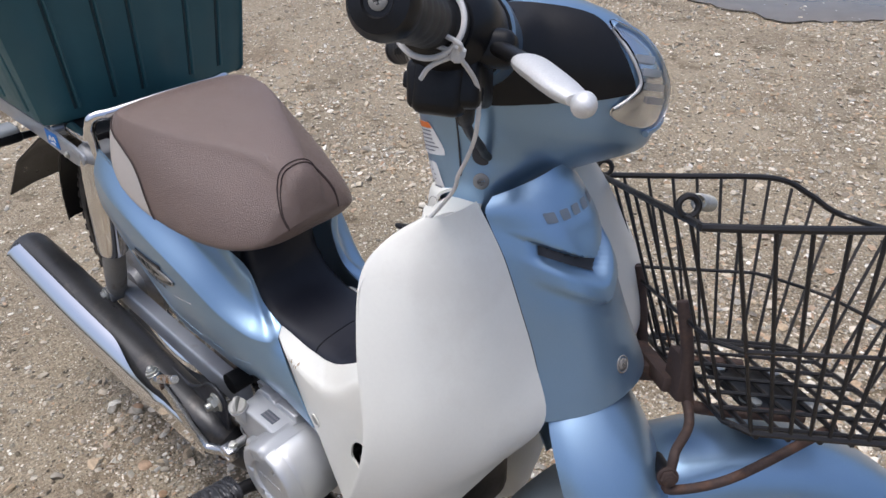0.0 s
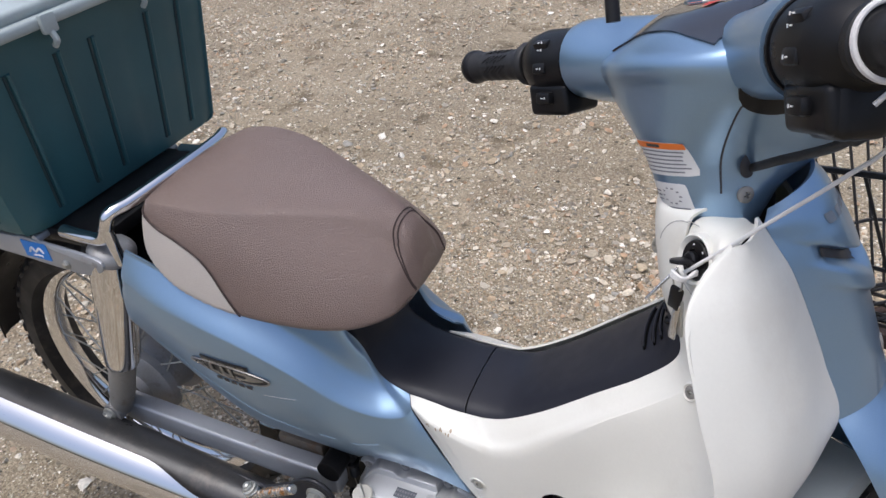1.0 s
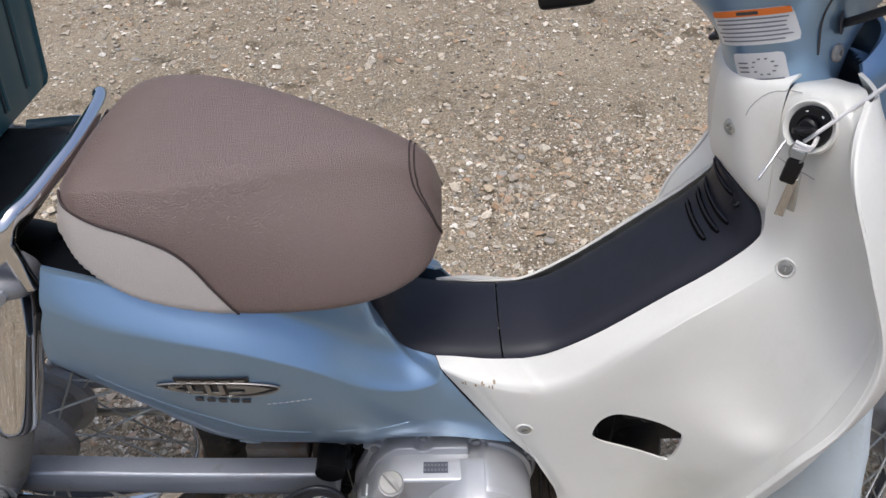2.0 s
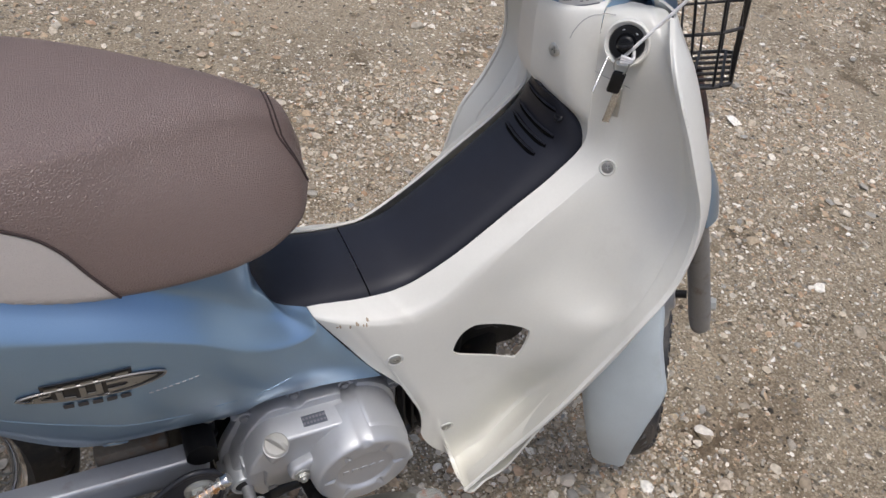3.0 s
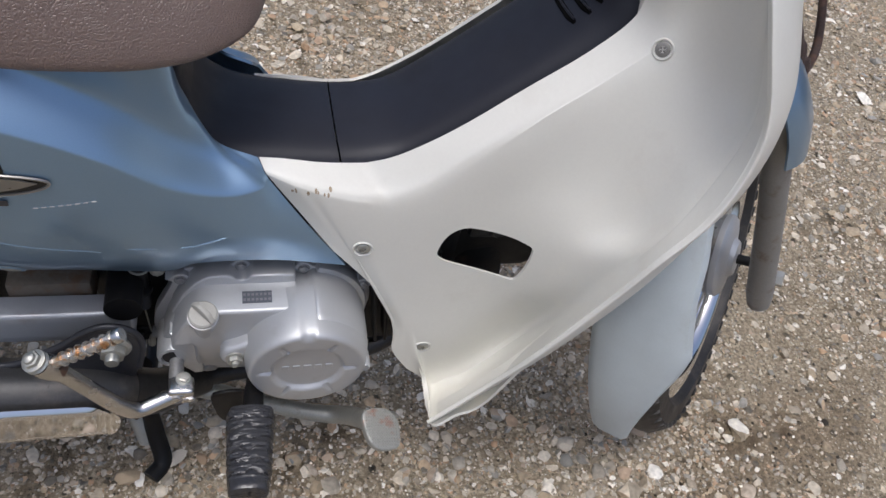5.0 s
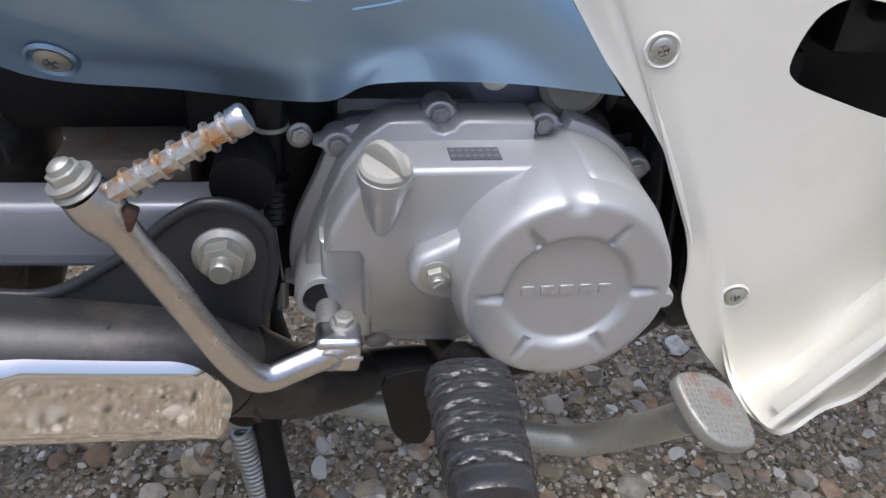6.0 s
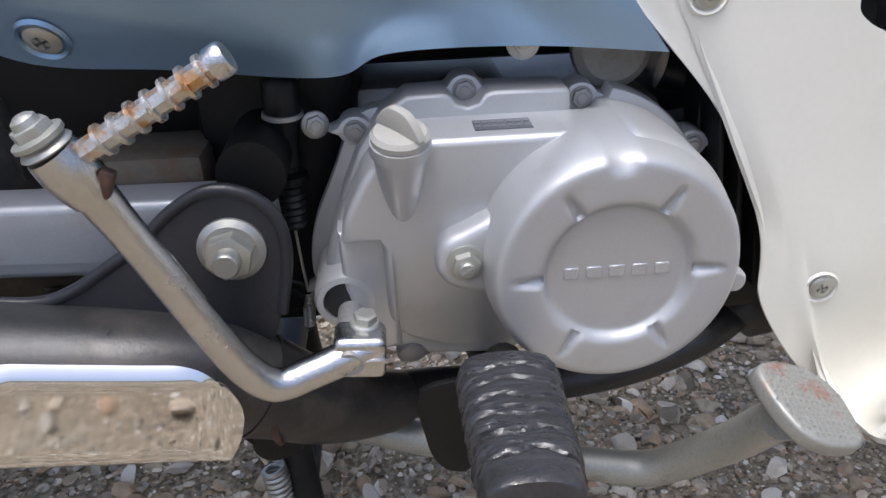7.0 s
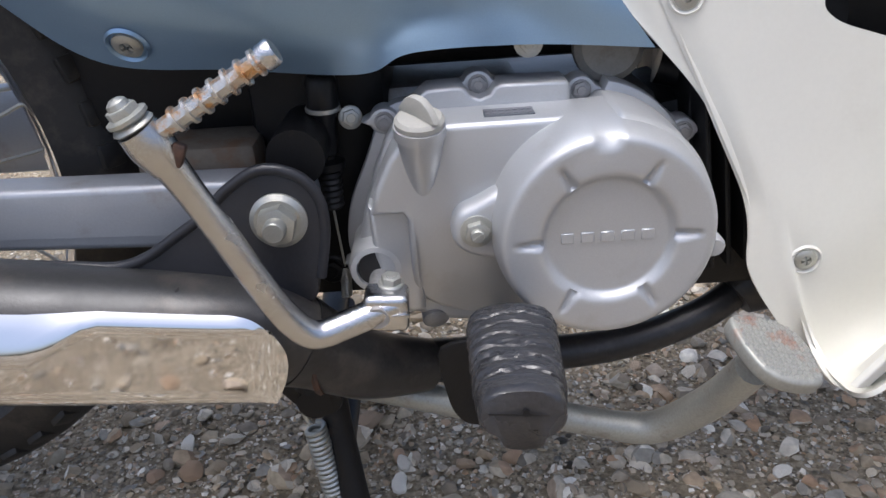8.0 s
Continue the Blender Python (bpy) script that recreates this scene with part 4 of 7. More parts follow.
# oil filler
fill = axes((0.4785, -0.1205, 0.330), (0.02, -0.24, 0.97))
part("filler_neck", lathe([(0.0055, -0.01), (0.0085, 0.006), (0.0115, 0.020), (0.0130, 0.030), (0.0132, 0.034), (0.0148, 0.035), (0.0148, 0.041), (0.0128, 0.0415)], fill, 32), ALLOY, engine)
knob = lathe([(0.0140, 0.0415), (0.0142, 0.0445), (0.0125, 0.0465), (0.0, 0.0475)], fill, 32)
grip_bar = plate(flat_outline([(-0.0128, 0.0), (-0.0120, 0.006), (-0.006, 0.0118), (0.0, 0.0128), (0.006, 0.0118), (0.0120, 0.006), (0.0128, 0.0)], 3), 0.0052, fill @ Matrix.Translation((0, 0, 0.0455)) @ pose(0, 0, 0, 0, 0, -52) @ pose(0, 0.0026, 0, 90), 0.0014, 2, True)
part("oil_filler_cap", join(knob, grip_bar), material("pale_grey_plastic_cap", (0.42, 0.41, 0.37), 0.5, 0.0, 0.0, 0.1, 600), engine, "pale grey oil filler cap")
# label on the shelf
SLATE = material("dark_slate_label", (0.11, 0.118, 0.135), 0.30, 0.2)
tilt = Matrix.Translation((0.531, -0.1085, 0.3678))
part("number_strip", block((0.029, 0.0150, 0.0006), tilt), SLATE, engine, "small dark label on the shelf of the cover")
bars = None
for i in range(7):
    for dy in (-0.0034, 0.0030):
        b = block((0.0026, 0.0030, 0.0003), tilt @ Matrix.Translation((-0.0125 + i * 0.0041, dy, 0.0006)))
        bars = b if bars is None else join(bars, b)
part("label_print", bars, GREY_INK, engine)
# kick shaft boss
part("kick_boss", lathe([(0.0175, -0.02), (0.0175, 0.028), (0.0160, 0.032), (0.0125, 0.0325), (0.0118, 0.028), (0.006, 0.028)], axes((0.4445, -0.080, 0.272), (0, -1, 0)), 32), ALLOY, engine)
part("shaft_seal", lathe([(0.0116, 0), (0.0116, 0.003), (0.007, 0.0035)], axes((0.4445, -0.1075, 0.272), (0, -1, 0)), 28), RUBBER, engine)
part("drain_lug", join(lathe([(0.009, 0), (0.009, 0.035), (0.006, 0.037)], axes((0.476, -0.065, 0.238), (0.1, -0.85, -0.4)), 18)), ALLOY_DULL, engine)

# cylinder with its fins, leaning forward
cyl = part("cylinder", block((0.14, 0.10, 0.085), Matrix.Translation((0.705, 0.0, 0.320)) @ pose(0, 0, 0, 0, -9), 0.01), FRAME, bike, "black finned cylinder")
for i in range(7):
    part("fin", block((0.0040, 0.160, 0.150), Matrix.Translation((0.660 + i * 0.0115, -0.008, 0.318 + i * 0.002)) @ pose(0, 0, 0, 0, -7), 0.0015), FRAME, cyl)
part("cylinder_head", block((0.07, 0.12, 0.11), Matrix.Translation((0.785, 0.0, 0.325)) @ pose(0, 0, 0, 0, -9), 0.02), FRAME, bike)
part("head_pipe_cover", tube([(0.640, -0.03, 0.372), (0.662, -0.034, 0.365), (0.680, -0.03, 0.35)], 0.013, 12), BLACK, bike)
part("intake_hose", tube([(0.655, -0.03, 0.40), (0.69, -0.035, 0.385), (0.72, -0.03, 0.37), (0.74, -0.02, 0.365)], 0.010, 12), BLACK, bike)
part("frame_gusset", block((0.15, 0.11, 0.20), Matrix.Translation((0.785, 0.0, 0.43)), 0.02), FRAME, bike)
part("throttle_body", join(block((0.045, 0.03, 0.04), Matrix.Translation((0.772, -0.066, 0.436)), 0.006), lathe([(0.009, 0), (0.009, 0.02), (0.006, 0.024)], axes((0.770, -0.08, 0.446), (0, -1, 0.2)), 16)), BLACK, bike)
part("cylinder_shroud", block((0.10, 0.09, 0.20), Matrix.Translation((0.70, -0.02, 0.315)), 0.01), FRAME, bike)
part("carburettor", block((0.07, 0.07, 0.06), Matrix.Translation((0.70, 0.01, 0.42)), 0.012), FRAME, bike)
part("horn", join(lathe([(0.001, 0.0), (0.018, 0.0), (0.0225, -0.004), (0.0225, -0.012), (0.012, -0.02)], axes((0.6005, -0.062, 0.392), (0, -1, 0.12)), 32), bolt((0.605, -0.0625, 0.404), (0, -1, 0.12), 0.005, 1.3)), GREY, bike, "dull grey round cover")
part("mount_bolt", bolt((0.548, -0.07, 0.399), (0, -1, 0), 0.006, 1.5), ZINC, bike)

# exhaust
exhaust = part("exhaust_pipe", tube([(0.775, -0.01, 0.262), (0.745, -0.025, 0.222), (0.712, -0.040, 0.200), (0.680, -0.050, 0.184), (0.632, -0.056, 0.170), (0.575, -0.060, 0.165), (0.500, -0.062, 0.167), (0.430, -0.088, 0.184), (0.395, -0.115, 0.214)], [0.0120, 0.0120, 0.0120, 0.0122, 0.0125, 0.0132, 0.0158, 0.0185, 0.020], 18), EXHAUST, bike, "sooty black exhaust pipe")
part("pipe_bend", lathe([(0.018, -0.02), (0.024, -0.008), (0.026, 0.008), (0.02, 0.022)], axes((0.722, -0.040, 0.207), (0.75, 0.2, 0.5)), 20), EXHAUST, exhaust)
part("clamp", lathe([(0.0175, -0.006), (0.0200, -0.004), (0.0208, 0.0), (0.0200, 0.004), (0.0175, 0.006)], axes((0.452, -0.070, 0.174), (-1, -0.3, 0.2)), 20), EXHAUST, exhaust)
MUF = [(0.425, -0.108, 0.200, 0.020), (0.402, -0.118, 0.220, 0.024), (0.382, -0.126, 0.236, 0.0315), (0.34, -0.131, 0.247, 0.0365), (0.20, -0.137, 0.267, 0.0405), (0.0, -0.145, 0.296, 0.0455), (-0.14, -0.150, 0.318, 0.0455), (-0.255, -0.154, 0.336, 0.044), (-0.278, -0.155, 0.340, 0.036), (-0.286, -0.155, 0.341, 0.018)]
muffler = part("muffler", tube([p[:3] for p in MUF[1:]], [p[3] for p in MUF[1:]], 28, 4), SILENCER, bike, "dull grey heat-stained exhaust silencer")

part("collector", tube([(0.470, -0.075, 0.172), (0.440, -0.092, 0.186), (0.420, -0.108, 0.203), (0.402, -0.118, 0.220), (0.389, -0.123, 0.231)], [0.0195, 0.0235, 0.0255, 0.0275, 0.0310], 24), EXHAUST, exhaust, "sooty collector with a welded seam")
part("weld_seam", tube([V(0.402, -0.118, 0.220) + V(0.0, -0.8 * math.cos(a), 0.8 * math.sin(a)).normalized() * 0.0285 for a in [2 * math.pi * i / 16 for i in range(16)]], 0.0022, 6, 2, True), RUST, exhaust)


def heat_shield():
    """A chromed half shell round the outer lower side of the silencer, with a stepped lower panel."""
    axis = curve([(0.391, -0.127, 0.2415, 0.036), (0.375, -0.129, 0.2435, 0.0362)] + [p for p in MUF if 0.375 > p[0] > -0.27], 16)
    d = Vector((axis[-1] - axis[0])[:3]).normalized()
    side = d.cross(Vector((0, 0, 1))).normalized()
    if side.y > 0:
        side = -side
    up = side.cross(d)
    if up.z < 0:
        up = -up
    rows = []
    n = len(axis)
    for i, p in enumerate(axis):
        u = i / (n - 1)
        end = max(0.0, 1 - max(0.0, 1 - (0.391 - p[0]) / 0.036) ** 2.1) ** (1 / 2.1) * min(1.0, (1 - u) / 0.03) ** 0.5
        step = max(0.0, min(1.0, (0.288 - p[0]) / 0.040))
        edge = 30 - 26 * step * step * (3 - 2 * step)
        back = max(0.0, min(1.0, (0.225 - p[0]) / 0.12))
        top, low = (42 - 4 * step + 26 * back * back * (3 - 2 * back)) * end - 2 * (1 - end), -63 * end - 2 * (1 - end)
        angles = sorted([*np.linspace(top, low, 18), edge + 4, edge + 2, edge, edge - 2, edge - 4, edge - 6], reverse=True)
        row = []
        for a in angles:
            a = max(low, min(top, a))
            fall = max(0.0, min(1.0, (edge + 1 - a) / 5.0))
            r = p[3] + 0.0135 - 0.0045 * fall * end + 0.0012 * math.exp(-((a - edge - 8) / 5) ** 2)
            if fall > 0.5 and a > -60:
                r = min(r, (p[3] + 0.0018) / max(0.4, math.cos(radians(a + 4))))
            row.append(Vector(p[:3]) + (side * math.cos(radians(a)) + up * math.sin(radians(a))) * r)
        rows.append(row)
    return thicken(grid(rows), -0.0015)


part("heat_shield", heat_shield(), CHROME, muffler, "chromed heat shield", 60)
for x in (-0.139,):
    part("shield_bolt", bolt((x, -0.200 if x < 0 else -0.186, 0.332 if x < 0 else 0.262), (0, -0.95, 0.25), 0.006, 1.4), ZINC, muffler)

# kick starter
kick = part("kick_starter", tube([(0.459, -0.150, 0.2685), (0.446, -0.153, 0.2655), (0.427, -0.158, 0.2605), (0.410, -0.164, 0.2595), (0.397, -0.168, 0.275), (0.386, -0.173, 0.302), (0.375, -0.178, 0.332), (0.365, -0.182, 0.357), (0.358, -0.186, 0.376)], [0.0088, 0.0088, 0.0086, 0.0086, 0.0084, 0.0080, 0.0078, 0.0078, 0.0086], 18), STEEL, bike, "pitted chromed kick-start lever")
part("clamp", join(block((0.0265, 0.021, 0.0235), Matrix.Translation((0.4522, -0.148, 0.2655)) @ pose(0, 0, 0, 0, 4), 0.004, 3), block((0.014, 0.002, 0.0016), Matrix.Translation((0.4590, -0.1588, 0.2650)), 0)), STEEL, kick)
part("splined_shaft", lathe([(0.0075, 0), (0.0075, 0.052), (0.0066, 0.0535), (0.003, 0.0535), (0.0025, 0.049), (0, 0.049)], axes((0.4470, -0.107, 0.2650), (0, -1, 0)), 24), ALLOY_DULL, kick)
part("socket", lathe([(0.0030, 0), (0.0030, 0.0006), (0, 0.0006)], axes((0.4470, -0.1603, 0.2650), (0, -1, 0)), 24), BLACK, kick)
part("clamp_bolt", bolt((0.4555, -0.142, 0.2775), (0.1, -0.1, 1), 0.0062, 1.25, 0.75), ZINC, kick)
pa, pb = V(0.3530, -0.190, 0.3885), V(0.4155, -0.187, 0.4240)
part("pivot_head", tube([(0.3585, -0.186, 0.374), (0.3555, -0.1875, 0.381), (0.3525, -0.189, 0.3875), (0.349, -0.191, 0.395)], [0.0092, 0.0108, 0.0112, 0.0100], 18), STEEL, kick)
pin = axes((0.3487, -0.191, 0.3955), (-0.36, -0.16, 0.91)) @ Matrix.Diagonal((0.92, 0.92, 0.92, 1))
part("pivot_bolt", join(lathe([(0.0105, 0), (0.0115, 0.001), (0.0105, 0.0025), (0.0090, 0.0035), (0.0112, 0.005), (0.0112, 0.007), (0.0085, 0.008)], pin, 24), plate(hexagon(0.0085), 0.0042, pin @ Matrix.Translation((0, 0, 0.008)), 0.001), lathe([(0.0060, 0.012), (0.0052, 0.0150), (0.003, 0.0165), (0.0, 0.017)], pin, 16)), ZINC, kick)
d = (pb - pa).normalized()
part("foot_bar", tube([pa + d * 0.006, pb], 0.0050, 8, 1), RUSTY, kick, "rust-stained ribbed foot bar")
for i in range(7):
    part("rib", tube([pa + d * (0.017 + 0.0078 * i), pa + d * (0.0188 + 0.0078 * i)], 0.0068, 16, 1), RUSTY, kick)
part("bar_end", tube([pb - d * 0.004, pb + d * 0.001, pb + d * 0.003], [0.0066, 0.0068, 0.0058], 18, 2), STEEL, kick)
part("stop_tab", block((0.006, 0.006, 0.012), Matrix.Translation((0.3655, -0.190, 0.3805)) @ pose(0, 0, 0, 0, 25), 0.0015), RUST, kick)

# swingarm, its bracket and pivot
part("swingarm", plate(flat_outline([(-0.030, 0.318), (-0.022, 0.338), (0.02, 0.344), (0.20, 0.3345), (0.36, 0.3310), (0.396, 0.331), (0.408, 0.322), (0.408, 0.298), (0.396, 0.288), (0.30, 0.2885), (0.10, 0.298), (0.0, 0.303)], 4), 0.026, facing(-0.068), 0.005, 3), SILVER, bike, "silver-grey painted swingarm")
part("swingarm", plate(flat_outline([(-0.030, 0.318), (-0.022, 0.338), (0.02, 0.344), (0.20, 0.3345), (0.36, 0.3310), (0.396, 0.331), (0.408, 0.322), (0.408, 0.298), (0.396, 0.288), (0.30, 0.2885), (0.10, 0.298), (0.0, 0.303)], 4), 0.026, facing(0.108), 0.005, 3), SILVER, bike)
BRACKET = [(0.345, 0.318), (0.362, 0.335), (0.384, 0.3465), (0.402, 0.344), (0.415, 0.330), (0.418, 0.308), (0.412, 0.285), (0.407, 0.262), (0.394, 0.257), (0.352, 0.264), (0.310, 0.270), (0.262, 0.279), (0.200, 0.287), (0.200, 0.300), (0.255, 0.2945), (0.290, 0.291), (0.310, 0.2975), (0.326, 0.308)]
bracket = part("pivot_bracket", plate(flat_outline(BRACKET, 5), 0.006, facing(-0.117), 0.002, 2, True), BRACKET_PAINT, bike, "slate black steel bracket with worn, rusty patches")
part("bracket_edge", tube([(0.200, -0.121, 0.299), (0.255, -0.121, 0.2935), (0.288, -0.121, 0.2905), (0.308, -0.121, 0.296), (0.326, -0.121, 0.307), (0.346, -0.121, 0.320), (0.364, -0.121, 0.336), (0.384, -0.121, 0.3465), (0.403, -0.121, 0.343), (0.415, -0.121, 0.330), (0.4175, -0.121, 0.308), (0.411, -0.121, 0.275)], 0.0036, 10), BRACKET_PAINT, bracket)
pv = axes((0.3915, -0.123, 0.3155), (0, -1, 0))
part("pivot_nut", join(lathe([(0.0172, 0), (0.0172, 0.002), (0.0140, 0.0045)], pv, 32), plate(hexagon(0.0125), 0.0095, pv @ Matrix.Translation((0, 0, 0.003)), 0.0015), lathe([(0.0068, 0.012), (0.0068, 0.019), (0.0058, 0.0205), (0, 0.0205)], pv, 20)), ZINC, bracket, "large zinc-plated pivot nut")
part("frame_bolt", bolt((0.408, -0.058, 0.248), (0, -1, 0), 0.0085, 1.3), FRAME, bike)
part("pivot_tube", tube([(0.402, -0.10, 0.345), (0.402, 0.02, 0.345)], 0.018, 20, 1), FRAME, bike)

# frame behind the covers, inner fender and chain case
part("frame", join(block((0.20, 0.07, 0.16), Matrix.Translation((0.34, MID, 0.42)), 0.02), block((0.10, 0.10, 0.30), Matrix.Translation((0.41, 0.01, 0.36)), 0.02), tube([(0.40, MID, 0.47), (0.60, MID, 0.43), (0.75, MID, 0.50), (0.86, MID, 0.66)], 0.034, 16)), FRAME, bike, "black main frame")
# added dark block that closes the view through the gap above the engine
part("gap_filler", block((0.215, 0.035, 0.075), Matrix.Translation((0.555, -0.012, 0.418)), 0.008), FRAME, bike, "black block added to fill the gap between side cover and engine")
fender_rows = []
for i in range(20):
    a = radians(42 + i * 7.0)
    fender_rows.append([(-0.015 + (0.318 - drop) * math.cos(a), MID + s * w, 0.320 + (0.318 - drop) * math.sin(a)) for s, w, drop in ((-1, 0.058, 0.016), (-1, 0.055, 0.008), (-1, 0.035, 0.001), (0, 0, 0), (1, 0.035, 0.001), (1, 0.055, 0.008), (1, 0.058, 0.016))])
part("rear_fender", thicken(grid(fender_rows), -0.003), BLACK, bike, "mud-spattered black inner rear fender")
part("chain_case", block((0.42, 0.035, 0.075), Matrix.Translation((0.20, 0.095, 0.325)), 0.012), SILVER, bike)
part("battery_tray", block((0.080, 0.07, 0.035), Matrix.Translation((0.330, -0.03, 0.328)), 0.006), material("dusty_beige_case", (0.13, 0.11, 0.085), 0.75, 0.0, 0.0, 0.3, 200, (0.11, 0.06, 0.03), 0.8, 30, 0.5), bike, "dusty beige case behind the swingarm")

# brake-light switch, its wire and spring
sw = part("brake_switch", join(lathe([(0.008, 0.030), (0.0105, 0.026), (0.0105, 0.008), (0.0075, 0.0), (0.0075, -0.022), (0.0055, -0.024), (0.0055, -0.026), (0.0105, -0.028), (0.0105, -0.033), (0.0062, -0.035)], axes((0.4165, -0.060, 0.357), (0.03, -0.05, 1)), 20)), BLACK, bike, "black brake-light switch")
part("switch_boot", lathe([(0.0062 + (0.0016 if i % 2 else 0.0), -0.036 - i * 0.0022) for i in range(13)], axes((0.4165, -0.060, 0.357), (0.03, -0.05, 1)), 18), RUBBER, sw)
part("switch_strap", lathe([(0.0105, 0), (0.0115, 0.0005), (0.0115, 0.003), (0.0105, 0.0035)], axes((0.4165, -0.060, 0.363), (0.03, -0.05, 1)), 18), ZINC, sw)
part("strap_bolt", bolt((0.4335, -0.060, 0.3575), (0.2, -1, 0.1), 0.0058, 1.35), ZINC, sw)
part("switch_wire", tube([(0.4145, -0.060, 0.297), (0.416, -0.060, 0.272), (0.4175, -0.060, 0.250)], 0.0009, 6), ZINC, sw)


def coil(a, b, r, wire, turns, seg=7):
    a, b = Vector(a), Vector(b)
    m = axes(a, b - a)
    n = turns * 12
    return tube([m @ Vector((r * math.cos(2 * math.pi * i / 12), r * math.sin(2 * math.pi * i / 12), (b - a).length * i / n)) for i in range(n + 1)], wire, seg, 1)


part("switch_spring", coil((0.4175, -0.060, 0.250), (0.4160, -0.060, 0.226), 0.0032, 0.0009, 14), ZINC, sw)

# foot pegs
peg_dir = V(-0.05, -1.0, 0.15).normalized()
peg_root = V(0.522, -0.183, 0.2675)


def peg_rubber(side):
    """Ribbed rubber foot rest with a flat face and a lower lug."""
    half = [(-0.0195, -0.006), (-0.0200, 0.004), (-0.0165, 0.0115), (-0.008, 0.0145), (0.0, 0.0150), (0.008, 0.0145), (0.0165, 0.0115), (0.0200, 0.004), (0.0195, -0.006), (0.012, -0.011), (0.009, -0.0165), (0.0, -0.0178), (-0.009, -0.0165), (-0.012, -0.011)]
    up = (V(0, 0, 1) - peg_dir * peg_dir.z).normalized()
    out = peg_dir.cross(up)
    if out.x < 0:
        out = -out
    rows = []
    length = 0.096
    n = 132
    for i in range(n + 1):
        s = length * i / n
        row = []
        for x, z in curve(half, 3, True):
            wob = 0.0010 * math.sin(x * 260 + s * 90)
            g = 0.0
            if 0.004 < s < 0.084 and z > -0.004:
                ph = ((s + wob * 2.2) % 0.0130) / 0.0130
                g = -0.0026 if ph < 0.09 else 0.0005 * math.sin(math.pi * (ph - 0.12) / 0.88)
                g += 0.0022 * (0.35 - abs(noise.noise((x * 130, s * 430 + x * 60, 1.0)))) * (1.0 if s < 0.078 else 0.2)
            end = 1.0 - 0.10 * max(0.0, (s - length + 0.005) / 0.005) ** 2
            row.append(peg_root + peg_dir * s + (out * x * (1.14 - 0.20 * s / length) + up * z * 0.95) * (end * (1 + g / 0.015)))
        rows.append(row)
    return grid(rows, True, True)


PEG = material("worn_shiny_peg_rubber", (0.034, 0.034, 0.037), 0.27, 0.0, 0.0, 0.3, 400, (0.045, 0.042, 0.04), 0.3, 60, 0.57, 0.1, 0.5, 320, spec=0.6)
peg = part("foot_peg", peg_rubber(-1), PEG, bike, "ribbed black rubber foot peg", 60)
part("foot_peg", mirror(peg_rubber(-1)), RUBBER, bike, "ribbed black rubber foot peg", 60)
tip = peg_root + peg_dir * 0.096
for dz in (0.003, -0.0115):
    part("peg_hole", lathe([(0.0016, 0), (0.0016, 0.0006), (0.0, 0.0006)], axes(tip + V(0.001, -0.0002, dz), peg_dir), 12), BLACK, peg)
part("peg_mould_line", block((0.026, 0.0005, 0.0004), axes(tip + V(-0.002, 0, 0.0022), peg_dir) @ pose(0, 0, 0.0004, 90, 0, -3)), BLACK, peg)
part("step_bar", join(tube([(0.524, -0.190, 0.264), (0.526, -0.150, 0.252), (0.530, -0.10, 0.205), (0.528, -0.06, 0.190), (0.525, MID, 0.187), (0.528, 0.076, 0.190), (0.530, 0.116, 0.205), (0.526, 0.166, 0.252), (0.524, 0.206, 0.264)], 0.0105, 14), block((0.05, 0.11, 0.012), Matrix.Translation((0.53, MID, 0.196)), 0.003)), FRAME, bike, "black steel step bar")
part("peg_bracket", plate(flat_outline([(0.482, 0.222), (0.484, 0.186), (0.490, 0.168), (0.500, 0.160), (0.512, 0.166), (0.520, 0.222)], 4), 0.004, facing(-0.128), 0.001), FRAME, bike)

# brake pedal
pedal = part("brake_pedal", tube([(0.405, -0.062, 0.152), (0.440, -0.066, 0.145), (0.49, -0.080, 0.139), (0.545, -0.104, 0.146), (0.590, -0.116, 0.141), (0.622, -0.122, 0.139), (0.640, -0.136, 0.158), (0.651, -0.164, 0.196), (0.654, -0.196, 0.240)], [0.0115, 0.0115, 0.011, 0.0105, 0.0105, 0.0115, 0.0115, 0.011, 0.0105], 16), material("dull_grey_green_metal_paint", (0.36, 0.365, 0.33), 0.42, 0.4, 0.0, 0.25, 600, (0.16, 0.12, 0.085), 0.6, 34, 0.57, 0.1, 0.1, 700), bike, "grey-brown painted brake pedal")
pad_m = Matrix.Translation((0.6545, -0.2105, 0.2540)) @ pose(0, 0, 0, 16, 18, 4) @ Matrix.Diagonal((0.74, 0.9, 0.9, 1))
pad_shape = flat_outline([(-0.0300, 0.010), (-0.0270, 0.022), (-0.010, 0.0265), (0.012, 0.0250), (0.0275, 0.012), (0.0290, -0.010), (0.022, -0.0215), (-0.004, -0.0235), (-0.021, -0.014)], 5)
part("pedal_pad", plate(pad_shape, 0.010, pad_m, 0.0025, 3, True), PAD, pedal, "worn metal pedal pad with a studded top")
studs = None
for i in range(-7, 8):
    for j in range(-6, 7):
        x, y = i * 0.0041, j * 0.0038
        if inside((x * 1.10, y * 1.12), pad_shape):
            b = bmesh.new()
            bmesh.ops.create_cone(b, cap_ends=True, segments=4, radius1=0.0023, radius2=0.0008, depth=0.0018)
            moved(b, pad_m @ Matrix.Translation((x, y, 0.0104)))
            studs = b if studs is None else join(studs, b)
tagged(part("studs", studs, PAD, pedal), kind="stuff")

